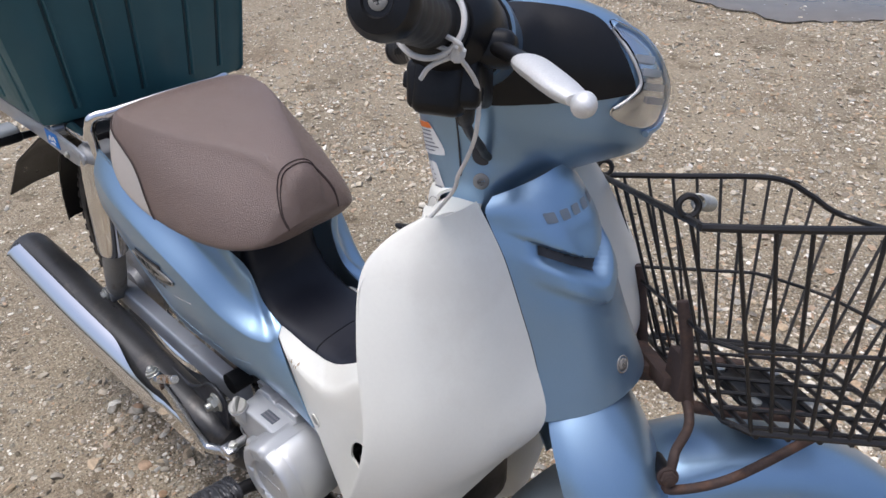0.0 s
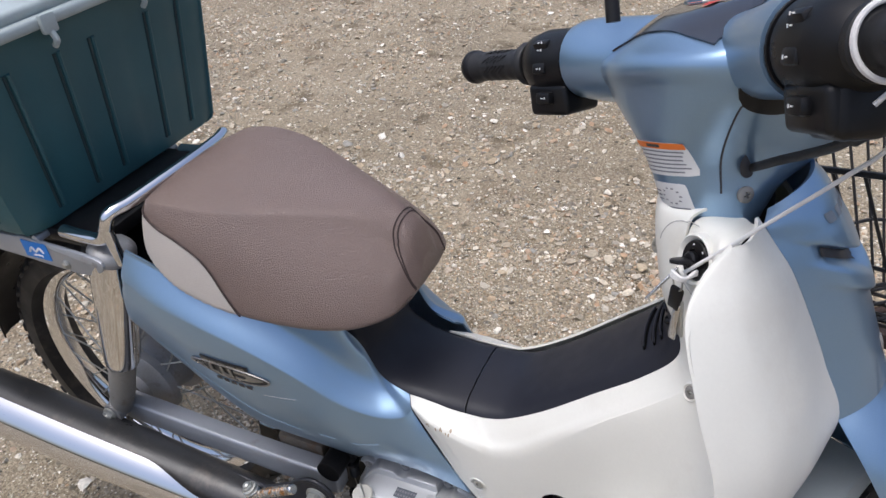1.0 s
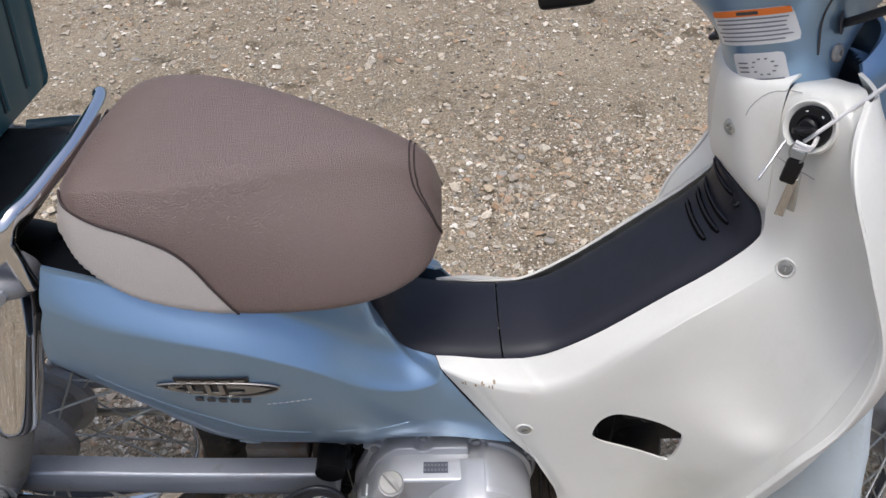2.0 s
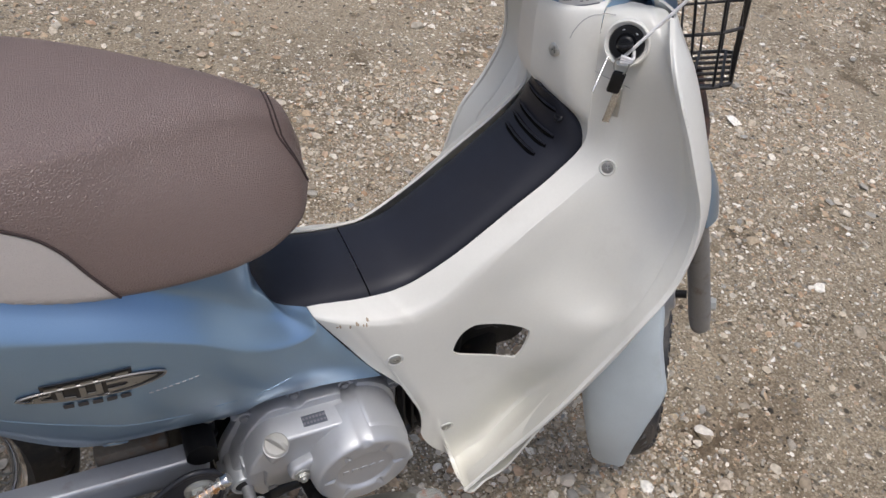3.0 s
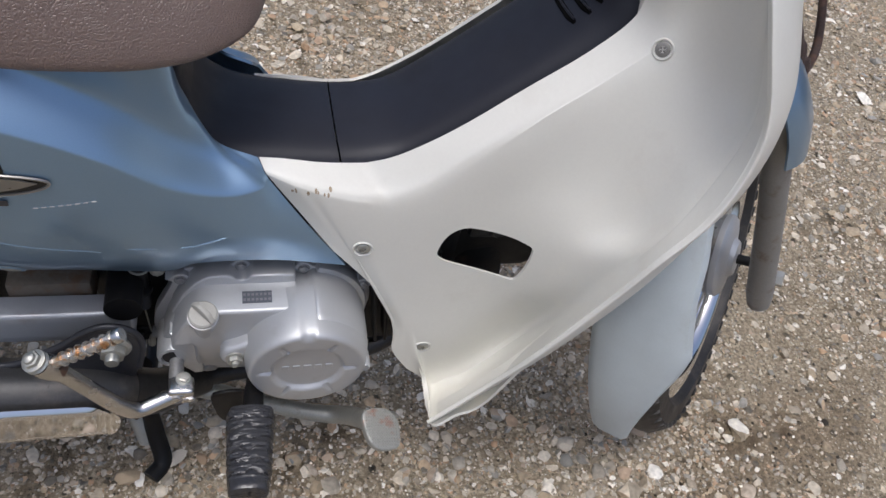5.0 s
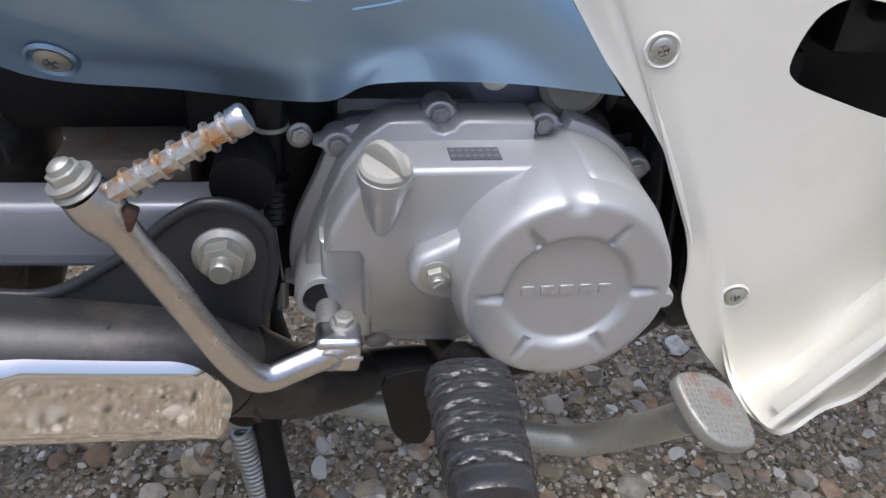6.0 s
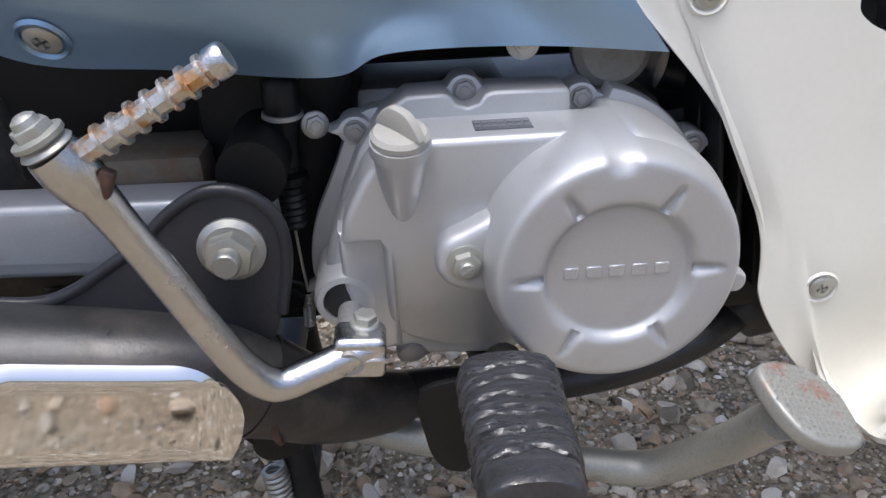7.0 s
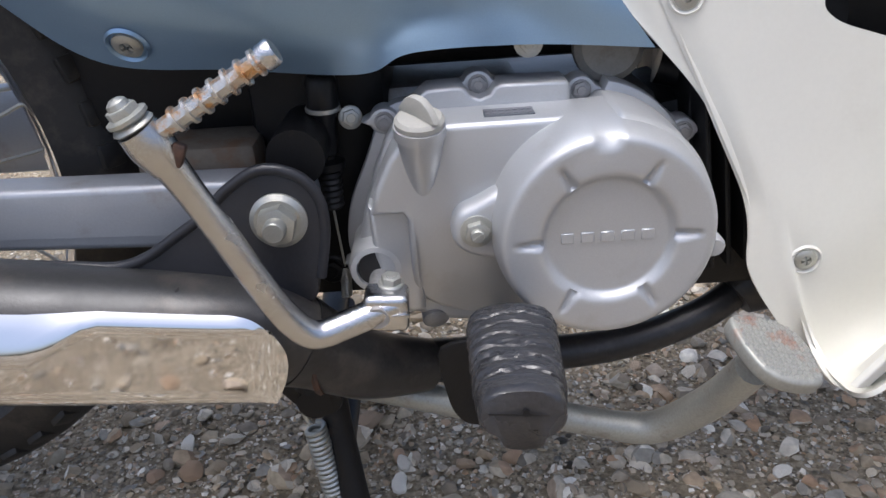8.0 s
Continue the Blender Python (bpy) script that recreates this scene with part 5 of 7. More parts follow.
# centre stand with its spring
stand = part("centre_stand", join(tube([(0.392, -0.045, 0.150), (0.394, -0.055, 0.110), (0.404, -0.078, 0.040), (0.410, -0.098, 0.008), (0.395, -0.118, 0.004)], 0.0115, 14), tube([(0.392, 0.060, 0.150), (0.394, 0.070, 0.110), (0.404, 0.094, 0.040), (0.410, 0.114, 0.008), (0.395, 0.134, 0.004)], 0.0115, 14),
                                  tube([(0.385, -0.085, 0.150), (0.385, 0.10, 0.150)], 0.013, 14, 1), tube([(0.398, -0.06, 0.085), (0.398, 0.076, 0.085)], 0.008, 12, 1)), FRAME, bike, "black steel centre stand set down on the ground")
part("stand_spring", coil((0.378, -0.066, 0.114), (0.390, -0.075, 0.026), 0.0075, 0.0021, 20), ZINC, stand, "dull coil spring")
part("spring_hook", tube([(0.372, -0.062, 0.142), (0.370, -0.064, 0.130), (0.374, -0.066, 0.118)], 0.002, 8), ZINC, stand)
part("stand_lug", plate(flat_outline([(0.352, 0.165), (0.40, 0.165), (0.405, 0.145), (0.382, 0.128), (0.368, 0.135)], 4), 0.005, facing(-0.062), 0.001), FRAME, stand)
part("pivot_collar", join(lathe([(0.013, -0.014), (0.014, -0.012), (0.014, 0.012), (0.013, 0.014)], axes((0.392, -0.070, 0.152), (0, 1, 0)), 20), lathe([(0.016, -0.02), (0.018, 0.0), (0.016, 0.03)], axes((0.395, -0.09, 0.190), (0.2, 0.3, 1)), 18)), FRAME, bike)

# ---- front end ----
# handlebar cover: stacked rounded sections
HEAD = [  # z, rear x, front x, half width, squareness
    (0.803, 0.812, 0.886, 0.042, 2.2), (0.818, 0.805, 0.893, 0.047, 2.2), (0.835, 0.797, 0.904, 0.052, 2.3), (0.858, 0.788, 0.948, 0.058, 2.4), (0.874, 0.783, 0.986, 0.068, 2.6), (0.888, 0.778, 0.998, 0.077, 2.7),
    (0.915, 0.771, 1.004, 0.084, 2.6), (0.940, 0.764, 1.003, 0.090, 2.6), (0.962, 0.760, 0.992, 0.090, 2.5), (0.980, 0.764, 0.974, 0.084, 2.4), (0.994, 0.778, 0.952, 0.070, 2.3), (1.003, 0.800, 0.926, 0.048, 2.2)]


def head_rows():
    rows = []
    for z, xr, xf, w, k in curve(HEAD, 4):
        cx, a = (xr + xf) / 2, (xf - xr) / 2
        row = []
        for j in range(48):
            t = 2 * math.pi * j / 48
            c, s = math.cos(t), math.sin(t)
            x = cx + a * abs(c) ** (2 / k) * (1 if c > 0 else -1)
            wide = w * (1 - 0.30 * max(0.0, -c) * max(0.0, min(1.0, (0.93 - z) / 0.1)))
            band = max(0.0, min(1.0, (z - 0.885) / 0.03)) * max(0.0, min(1.0, (0.992 - z) / 0.02))
            wide *= 1 + 0.34 * max(0.0, -c) ** 0.5 * band
            row.append((x, MID + wide * abs(s) ** (2 / k) * (1 if s > 0 else -1), z + 0.10 * (x - cx) * max(0.0, (0.86 - z) / 0.04) - 0.30 * max(0.0, cx - x) * max(0.0, min(1.0, (z - 0.93) / 0.06))))
        rows.append(row)
    return rows


cover = part("handlebar_cover", grid(head_rows(), True, True), BLUE, bike, "light blue metallic handlebar cover")
head_tree = tree_of(cover)
for v in cover.data.vertices:
    v.co = STEER @ v.co


def bar_frame(s):
    """One half of the handlebar sweeps back towards its end."""
    end = Matrix.Translation((0.748, MID + s * 0.32, 0.954))
    return STEER @ end @ Matrix.Rotation(s * math.atan(0.30), 4, "Z") @ Matrix.Diagonal((1, 1.044, 1, 1)) @ Matrix.Translation((-0.748, -s * 0.32, -0.954))


def bar_side(s, arm, house_in, house_out, grip_out, root):
    """One half of the handlebar: blue arm, switch housing, grip."""
    m = bar_frame(s)
    part("cover_arm", tube([(0.752, s * 0.020, 0.948), (0.752, s * 0.075, 0.950), (0.752, s * (arm - 0.02), 0.954), (0.752, s * arm, 0.954)], [root, root, min(root + 0.002, 0.041), 0.038], 28), BLUE, cover, m=m)
    part("seam_ring", lathe([(0.0350, 0), (0.0357, 0.001), (0.0350, 0.002)], axes((0.752, s * (arm + 0.001), 0.954), (0, s, 0)), 28), BLACK, cover, m=m)
    w = house_out - house_in
    y = s * (house_in + w * 0.45)
    house = part("switch_housing", join(lathe([(0.029, 0), (0.034, 0.004), (0.035, w * 0.6), (0.031, w * 0.86), (0.022, w)], axes((0.752, s * house_in, 0.954), (0, s, 0)), 32), block((0.052, w * 0.80, 0.034), Matrix.Translation((0.754, y, 0.917)) @ pose(0, 0, 0, 0, -6), 0.006, 3)), BLACK, bike, "black switch housing with buttons", m=m)
    for dz, bw in ((0.017, 0.020), (-0.006, 0.018)):
        part("button", block((0.010, bw, 0.012), Matrix.Translation((0.7205 if dz < 0 else 0.7245, y, 0.954 + dz)) @ pose(0, 0, 0, 0, -28 if dz > 0 else 8), 0.003), BLACK, house, m=m)
    part("button", block((0.012, 0.020, 0.013), Matrix.Translation((0.7265, y, 0.917)), 0.003), BLACK, house, m=m)
    for dz, x in ((0.0205, 0.7185), (0.013, 0.7172), (-0.006, 0.7150), (-0.037, 0.7202)):
        part("button_mark", join(block((0.0006, 0.0028, 0.0011), Matrix.Translation((x, y, 0.954 + dz))), block((0.0006, 0.0011, 0.0026), Matrix.Translation((x, y - s * 0.004, 0.954 + dz)))), STICKER, house, m=m)
    length = grip_out - house_out
    prof = [(0.0225, 0.0), (0.0240, 0.002), (0.0240, 0.008), (0.0180, 0.011)]
    n = round((length - 0.02) / 0.0034)
    for i in range(n):
        prof.append((0.0168 + (0.0006 if i % 4 < 2 else 0.0), 0.012 + i * 0.0034))
    prof += [(0.0180, length - 0.004), (0.0190, length)]
    g = part("grip", lathe(prof, axes((0.748, s * house_out, 0.954), (0, s, 0)), 30), RUBBER, bike, "black rubber handlebar grip", m=m)
    for i in range(5):
        for a0 in (100, 140, 180):
            gy = house_out + 0.03 + i * (length - 0.06) / 5
            part("grip_groove", tube([(0.748 + 0.0174 * math.cos(radians(a0 + 9 * k)), s * (gy + 0.004 * k), 0.954 + 0.0174 * math.sin(radians(a0 + 9 * k))) for k in range(4)], 0.0006, 5, 2), BLACK, g, m=m)
    part("bar_end", lathe([(0.0180, -0.001), (0.0200, 0.002), (0.0200, 0.009), (0.0165, 0.015), (0.0090, 0.0170), (0.0080, 0.0155), (0.0, 0.0155)], axes((0.748, s * grip_out, 0.954), (0, s, 0)), 30), BLACK, g, m=m)
    part("end_screw", cross_screw((0.748, s * (grip_out + 0.0155), 0.954), (0, s, 0), 0.0052), GREY, g, m=m)


bar_side(1, 0.148, 0.150, 0.218, 0.310, 0.042)
bar_side(-1, 0.148, 0.150, 0.218, 0.310, 0.035)

# brake lever and its holder
lever = part("brake_lever", tube([(0.837, -0.233, 0.936), (0.840, -0.240, 0.934), (0.847, -0.258, 0.928), (0.855, -0.280, 0.9205), (0.860, -0.295, 0.916)], [0.0105, 0.0138, 0.0142, 0.0128, 0.0080], 18, flat=0.5), LEVER, bike, "bare aluminium brake lever with a ball end", m=STEER)
part("lever_root", tube([(0.812, -0.180, 0.946), (0.824, -0.205, 0.943), (0.839, -0.238, 0.935)], [0.0085, 0.0080, 0.0072], 14, flat=0.7), BLACK, lever, m=STEER)
part("lever_ball", lathe([(0.0001, -0.0078), (0.0040, -0.0068), (0.0068, -0.0035), (0.0078, 0), (0.0068, 0.0035), (0.0040, 0.0068), (0.0001, 0.0078)], axes((0.862, -0.301, 0.9145), (0.1, -1, -0.15)), 20), LEVER, lever, m=STEER)
part("lever_holder", join(block((0.075, 0.040, 0.026), Matrix.Translation((0.800, -0.183, 0.944)) @ pose(0, 0, 0, 0, 0, -12), 0.008, 3), block((0.038, 0.040, 0.044), Matrix.Translation((0.790, -0.184, 0.917)) @ pose(0, 0, 0, 0, 0, -16), 0.008, 3), block((0.030, 0.022, 0.014), Matrix.Translation((0.803, -0.190, 0.912)), 0.004)), BLACK, bike, "black lever and throttle holder", m=STEER)
cable = part("brake_cable", tube([(0.806, -0.190, 0.912), (0.806, -0.180, 0.898), (0.813, -0.155, 0.886), (0.823, -0.118, 0.876), (0.832, -0.085, 0.868), (0.839, -0.056, 0.860), (0.850, -0.030, 0.854)], 0.0038, 12), RUBBER, bike, "black control cable", m=STEER)
part("cable_boot", tube([(0.805, -0.193, 0.918), (0.806, -0.186, 0.903), (0.809, -0.172, 0.893)], [0.0085, 0.0080, 0.0062], 14), RUBBER, cable, m=STEER)

# side panels, lens and trim on the cover
side_view = on_side(-0.5)


def on_head(name, poly, mat, lift, label="", thick=0.002, cells=26):
    a = skin(head_tree, side_view, poly, lift, cells, thick)
    b = mirror(a)
    o = part(name, a, mat, cover, label, m=STEER)
    part(name, b, mat, cover, label, m=STEER)
    return o


on_head("side_panel", flat_outline([(0.800, 0.918), (0.797, 0.945), (0.806, 0.968), (0.830, 0.984), (0.867, 0.988), (0.915, 0.984), (0.939, 0.960), (0.956, 0.934), (0.952, 0.926), (0.915, 0.916), (0.860, 0.908), (0.825, 0.906)], 4), BLACK, 0.0035, "black plastic side panel of the headlight", 0.004)
part("panel_screw", cross_screw(head_tree.ray_cast(V(0.840, -0.5, 0.978), V(0, 1, 0))[0] + V(0, -0.005, 0), (0, -0.8, 0.5), 0.007), BLACK, cover, m=STEER)
lens_shape = flat_outline([(0.926, 0.980), (0.952, 0.975), (0.974, 0.962), (0.988, 0.945), (0.996, 0.925), (0.992, 0.908), (0.977, 0.899), (0.952, 0.901), (0.939, 0.910), (0.958, 0.926), (0.962, 0.935), (0.948, 0.958)], 4)
on_head("headlight_reflector", lens_shape, REFLECTOR, 0.0008, "bright reflector behind the lens", 0.0)
on_head("headlight_lens", lens_shape, LENS, 0.006, "clear headlight lens", 0.002)
ribs = [(0.967, 0.955), (0.975, 0.945), (0.981, 0.934), (0.984, 0.923)]
for x, z in ribs:
    on_head("reflector_step", rounded(0.020, 0.006, 0.001, x - 0.004, z), LEVER, 0.0028, "", 0.002, 6)
for name, pts, r, mat in (("front_rim", ((0.935, 0.984), (0.962, 0.976), (0.982, 0.960), (0.995, 0.938), (1.001, 0.918), (0.996, 0.902), (0.980, 0.893)), 0.0032, BLUE), ("lens_edge", ((0.931, 0.978), (0.950, 0.956), (0.962, 0.936), (0.954, 0.922), (0.942, 0.912)), 0.0016, LEVER)):
    run = [head_tree.ray_cast(V(x, -0.5, z), V(0, 1, 0))[0] for x, z in pts]
    part(name, tube([p + V(0, -0.004, 0) for p in run if p], r, 8), mat, cover, m=STEER)

# instrument window on top
top_view = Matrix.Translation((0, 0, 1.4))
part("instrument_window", skin(head_tree, top_view, flat_outline([(0.785, -0.05), (0.792, -0.062), (0.83, -0.058), (0.872, -0.036), (0.876, 0.05), (0.83, 0.074), (0.792, 0.078), (0.785, 0.066)], 4), 0.002, 24, 0.002), GLASS_DARK, cover, "dark instrument window", m=STEER)
part("red_scale", skin(head_tree, top_view, flat_outline([(0.815, -0.012), (0.818, -0.022), (0.845, -0.012), (0.850, 0.03), (0.835, 0.034), (0.832, 0.0)], 4), 0.0032, 14), RED, cover, m=STEER)
part("instrument_rim", tube([(0.783, -0.052, 0.992), (0.795, -0.062, 0.994), (0.835, -0.056, 1.0), (0.868, -0.034, 1.002)], 0.0012, 6), LEVER, cover, m=STEER)
for s in (1,):
    part("mirror_stem", tube([(0.768, MID + s * 0.040, 0.985), (0.766, MID + s * 0.042, 1.03), (0.764, MID + s * 0.046, 1.09)], 0.0065, 12), BLACK, bike, "black mirror stem", m=STEER)

# sheet seams and the side cheek on the rear half
part("cheek_seam", tube([head_tree.ray_cast(V(x, -0.5, z), V(0, 1, 0))[0] + V(0, -0.0003, 0) for x, z in ((0.822, 0.836), (0.815, 0.870), (0.806, 0.905), (0.808, 0.918), (0.822, 0.926), (0.845, 0.926))], 0.0009, 6), INK, cover, m=STEER)
part("cable_port", lathe([(0.0105, 0), (0.0112, 0.0008), (0.0100, 0.0012), (0.0, 0.0009)], axes(head_tree.ray_cast(V(0.839, -0.5, 0.860), V(0, 1, 0))[0], (0.15, -1, -0.1)), 20), INK, cover, m=STEER)
part("cover_screw", cross_screw(head_tree.ray_cast(V(0.840, -0.5, 0.834), V(0, 1, 0))[0] + V(0, -0.001, 0), (-0.1, -1, -0.1), 0.0075), GREY, cover, m=STEER)

# stickers on the back of the cover
back_view = Matrix(((0, 0, -1, 0.3), (-1, 0, 0, 0), (0, 1, 0, 0), (0, 0, 0, 1)))


def sticker(name, cx, cz, w, h, mat, lift, label="", parent=None):
    return part(name, skin(head_tree, back_view, rounded(w, h, min(w, h) * 0.12, -cx, cz), lift, 10), mat, parent or cover, label, m=STEER)


st = sticker("warning_sticker", 0.007, 0.8665, 0.066, 0.0300, STICKER, 0.0006, "white warning sticker with an orange band")
sticker("sticker_band", 0.007, 0.8785, 0.064, 0.0055, ORANGE, 0.0010, "", st)
sticker("band_print", 0.007, 0.8785, 0.018, 0.0028, INK, 0.0014, "", st)
for i in range(6):
    sticker("print_line", 0.007 + (0.002 if i % 2 else 0.0), 0.8733 - i * 0.0036, 0.058 - (0.006 if i in (2, 5) else 0), 0.0013, GREY_INK, 0.0011, "", st)
st = sticker("tyre_sticker", 0.006, 0.8315, 0.042, 0.0260, STICKER, 0.0006, "white notice sticker with small round drawings")
for k in range(10):
    a = 2 * math.pi * k / 10
    sticker("print_mark", 0.001 + 0.0088 * math.cos(a), 0.8325 + 0.0072 * math.sin(a), 0.0026, 0.0012, GREY_INK, 0.0011, "", st)
for k in range(3):
    sticker("print_line", 0.018, 0.836 - k * 0.004, 0.009, 0.0014, GREY_INK, 0.0011, "", st)
sticker("print_line", 0.006, 0.8212, 0.036, 0.0014, GREY_INK, 0.0011, "", st)

# black gap ring under the cover, steering stem
part("neck_gap", lathe([(0.044, -0.03), (0.047, 0.0), (0.044, 0.012)], Matrix.Translation((0.853, MID, 0.832)) @ pose(0, 0, 0, 0, -14), 32), BLACK, bike)
part("steering_stem", tube([(0.87, MID, 0.80), (0.98, MID, 0.58)], 0.03, 18, 1), FRAME, bike)

# fork legs, covers and front fender
for s in (-1, 1):
    fork = part("fork_leg", tube([(0.985, MID + s * 0.099, 0.560), (1.075, MID + s * 0.099, 0.385), (1.145, MID + s * 0.097, 0.248), (1.165, MID + s * 0.097, 0.208)], [0.016, 0.0165, 0.018, 0.016], 18), GREY, bike, "grey-brown telescopic fork leg", m=STEER)
    part("axle_nut", plate(hexagon(0.011), 0.010, STEER @ axes((1.150, MID + s * 0.113, 0.262), (0, s, 0)), 0.001), ZINC, fork)
FORK = [  # along the head from top to bottom: middle x, z, half width, depth
    (0.952, 0.692, 0.030, 0.020), (0.962, 0.670, 0.050, 0.034), (0.974, 0.646, 0.074, 0.050), (0.985, 0.620, 0.096, 0.062), (0.996, 0.594, 0.112, 0.068), (1.007, 0.567, 0.122, 0.070), (1.021, 0.535, 0.128, 0.068), (1.035, 0.500, 0.128, 0.062)]


def fork_cover():
    rows = []
    for x, z, w, d in curve(FORK, 5):
        row = []
        for j in range(33):
            a = 1.32 * math.pi * (j / 32 - 0.5)
            c, s = math.cos(a), math.sin(a)
            row.append((x - 0.02 + d * abs(c) ** 0.8 * (1 if c > 0 else -1), MID + w * abs(s) ** 0.85 * (1 if s > 0 else -1), z + 0.5 * (d * c - 0.02) * 0.5))
        rows.append(row)
    return thicken(grid(rows), -0.003)


part("fork_cover", fork_cover(), BLUE, bike, "light blue metallic fork cover", m=STEER)
fc = (1.170, 0.266)
fend = []
for i in range(37):
    u = i / 36
    a = radians(8 + 112 * u)
    r = 0.322 + 0.012 * math.sin(math.pi * u)
    w = 0.030 + 0.034 * min(1.0, u / 0.25) ** 0.7
    fend.append([(fc[0] + (r - dr) * math.cos(a), MID + q * w, fc[1] + (r - dr) * math.sin(a)) for q, dr in ((-1.0, 0.075), (-1.0, 0.045), (-0.93, 0.020), (-0.70, 0.006), (-0.35, 0.001), (0, 0), (0.35, 0.001), (0.70, 0.006), (0.93, 0.020), (1.0, 0.045), (1.0, 0.075))])
part("front_fender", thicken(grid(fend), -0.003), BLUE, bike, "light blue metallic front fender", m=STEER)
flap = []
NEAR = [(0.0, 0.052), (0.29, 0.063), (0.38, 0.068), (0.48, 0.067), (0.575, 0.071), (0.62, 0.0735), (0.67, 0.066), (0.76, 0.046), (0.86, 0.027), (0.94, 0.014), (1.0, 0.007)]
for i in range(43):
    u = i / 42
    a = radians(120 + 87 * u)
    r = 0.318 - 0.006 * u
    wn = float(np.interp(u, [p[0] for p in NEAR], [p[1] for p in NEAR]))
    wf = 0.052 - 0.009 * min(1.0, u / 0.6)
    flap.append([(fc[0] + (r - dr) * math.cos(a), MID + (q * wn if q < 0 else q * wf), fc[1] + (r - dr) * math.sin(a)) for q, dr in ((-1.0, 0.022 - 0.012 * u), (-0.99, 0.015 - 0.008 * u), (-0.94, 0.008 - 0.003 * u), (-0.7, 0.003), (0, 0), (0.7, 0.003), (0.94, 0.008), (0.99, 0.016 - 0.006 * u), (1.0, 0.024 - 0.010 * u))])
part("fender_flap", thicken(grid(flap), -0.003), BLUE_PALE, bike, "pale grey-blue rear half of the front fender", m=STEER)

# basket of welded wire
basket = part("basket", tube([(1.010, -0.158, 0.832), (1.10, -0.162, 0.840), (1.215, -0.162, 0.850), (1.262, -0.160, 0.836), (1.292, -0.156, 0.820), (1.320, -0.140, 0.812), (1.328, 0.0, 0.812), (1.320, 0.140, 0.812), (1.292, 0.156, 0.820), (1.262, 0.160, 0.836), (1.215, 0.162, 0.850), (1.10, 0.162, 0.840), (1.010, 0.158, 0.832), (1.003, 0.134, 0.832), (1.002, MID, 0.832), (1.003, -0.140, 0.832)], 0.0036, 8, 5, True), WIRE, bike, "black wire front basket with rust", m=STEER)


def rim_at(u):
    """Top and bottom ends of the basket's upright wires, once round."""
    if u < 0.28:
        k = u / 0.28
        x = 1.015 + 0.300 * k
        top = 0.832 + 0.016 * min(1, k / 0.66) - 0.036 * max(0.0, (k - 0.68) / 0.32)
        return (x, -0.161, top), (1.085 + 0.180 * k, -0.128, 0.650)
    if u < 0.5:
        k = (u - 0.28) / 0.22
        return (1.326, -0.145 + 0.290 * k, 0.812), (1.268, -0.122 + 0.244 * k, 0.650)
    if u < 0.78:
        k = 1 - (u - 0.5) / 0.28
        x = 1.015 + 0.300 * k
        top = 0.832 + 0.016 * min(1, k / 0.66) - 0.036 * max(0.0, (k - 0.68) / 0.32)
        return (x, 0.161, top), (1.085 + 0.180 * k, 0.128, 0.650)
    k = (u - 0.78) / 0.22
    return (1.003, 0.150 - 0.300 * k, 0.832), (1.078, 0.122 - 0.244 * k, 0.650)


for i in range(36):
    a, b = rim_at((i + 0.5) / 36)
    part("upright_wire", tube([a, b], 0.0019, 6, 1), WIRE, basket, m=STEER)
for f, r in ((0.57, 0.0023), (1.0, 0.0030)):
    pts = []
    for i in range(36):
        a, b = rim_at((i + 0.5) / 36)
        pts.append(Vector(a).lerp(Vector(b), f) + V(0, 0, 0.0))
    part("hoop_wire", tube(pts, r, 6, 1, True), WIRE, basket, m=STEER)
for i in range(7):
    y = -0.116 + 0.232 * i / 6
    part("floor_wire", tube([(1.080, y, 0.650), (1.267, y, 0.650)], 0.0022, 6, 1), WIRE, basket, m=STEER)
for i in range(6):
    x = 1.100 + 0.148 * i / 5
    part("floor_wire", tube([(x, -0.127, 0.646), (x, 0.127, 0.646)], 0.0026, 6, 1), WIRE, basket, m=STEER)
part("rusty_stay", tube([(1.040, -0.060, 0.745), (1.052, -0.062, 0.700), (1.062, -0.060, 0.650), (1.080, -0.060, 0.640), (1.18, -0.060, 0.640)], 0.0062, 10), RUST, basket, "rusted flat stay", m=STEER)
part("rusty_stay", tube([(1.040, 0.076, 0.745), (1.052, 0.078, 0.700), (1.062, 0.076, 0.650), (1.080, 0.076, 0.640), (1.18, 0.076, 0.640)], 0.0062, 10), RUST, basket, m=STEER)
part("rusty_bracket", join(block((0.018, 0.110, 0.016), Matrix.Translation((1.050, MID, 0.655)), 0.003), block((0.060, 0.030, 0.018), Matrix.Translation((1.020, MID, 0.650)), 0.004), block((0.012, 0.040, 0.045), Matrix.Translation((1.055, -0.045, 0.668)), 0.003)), RUST, basket, "rusted mounting bracket", m=STEER)
part("rusty_stay", tube([(1.060, -0.055, 0.655), (1.062, -0.075, 0.630), (1.050, -0.085, 0.607), (1.047, -0.090, 0.600), (1.046, -0.092, 0.582), (1.048, -0.094, 0.570), (1.100, -0.098, 0.588), (1.180, -0.085, 0.632), (1.200, -0.080, 0.643)], 0.0048, 10), RUST, basket, m=STEER)
part("stay_bolt", bolt((1.043, -0.094, 0.583), (0, -1, 0), 0.008, 1.3), RUST, basket, m=STEER)
part("stay_sleeve", tube([(1.043, -0.060, 0.583), (1.043, -0.092, 0.583)], 0.008, 14, 1), BLACK, basket, m=STEER)
part("basket_plate", plate(flat_outline([(1.125, -0.050), (1.125, 0.066), (1.215, 0.066), (1.215, -0.050)], 1), 0.003, Matrix.Translation((0, 0, 0.6385)), 0.001), BLACK, basket, "dark plate under the basket floor", m=STEER)
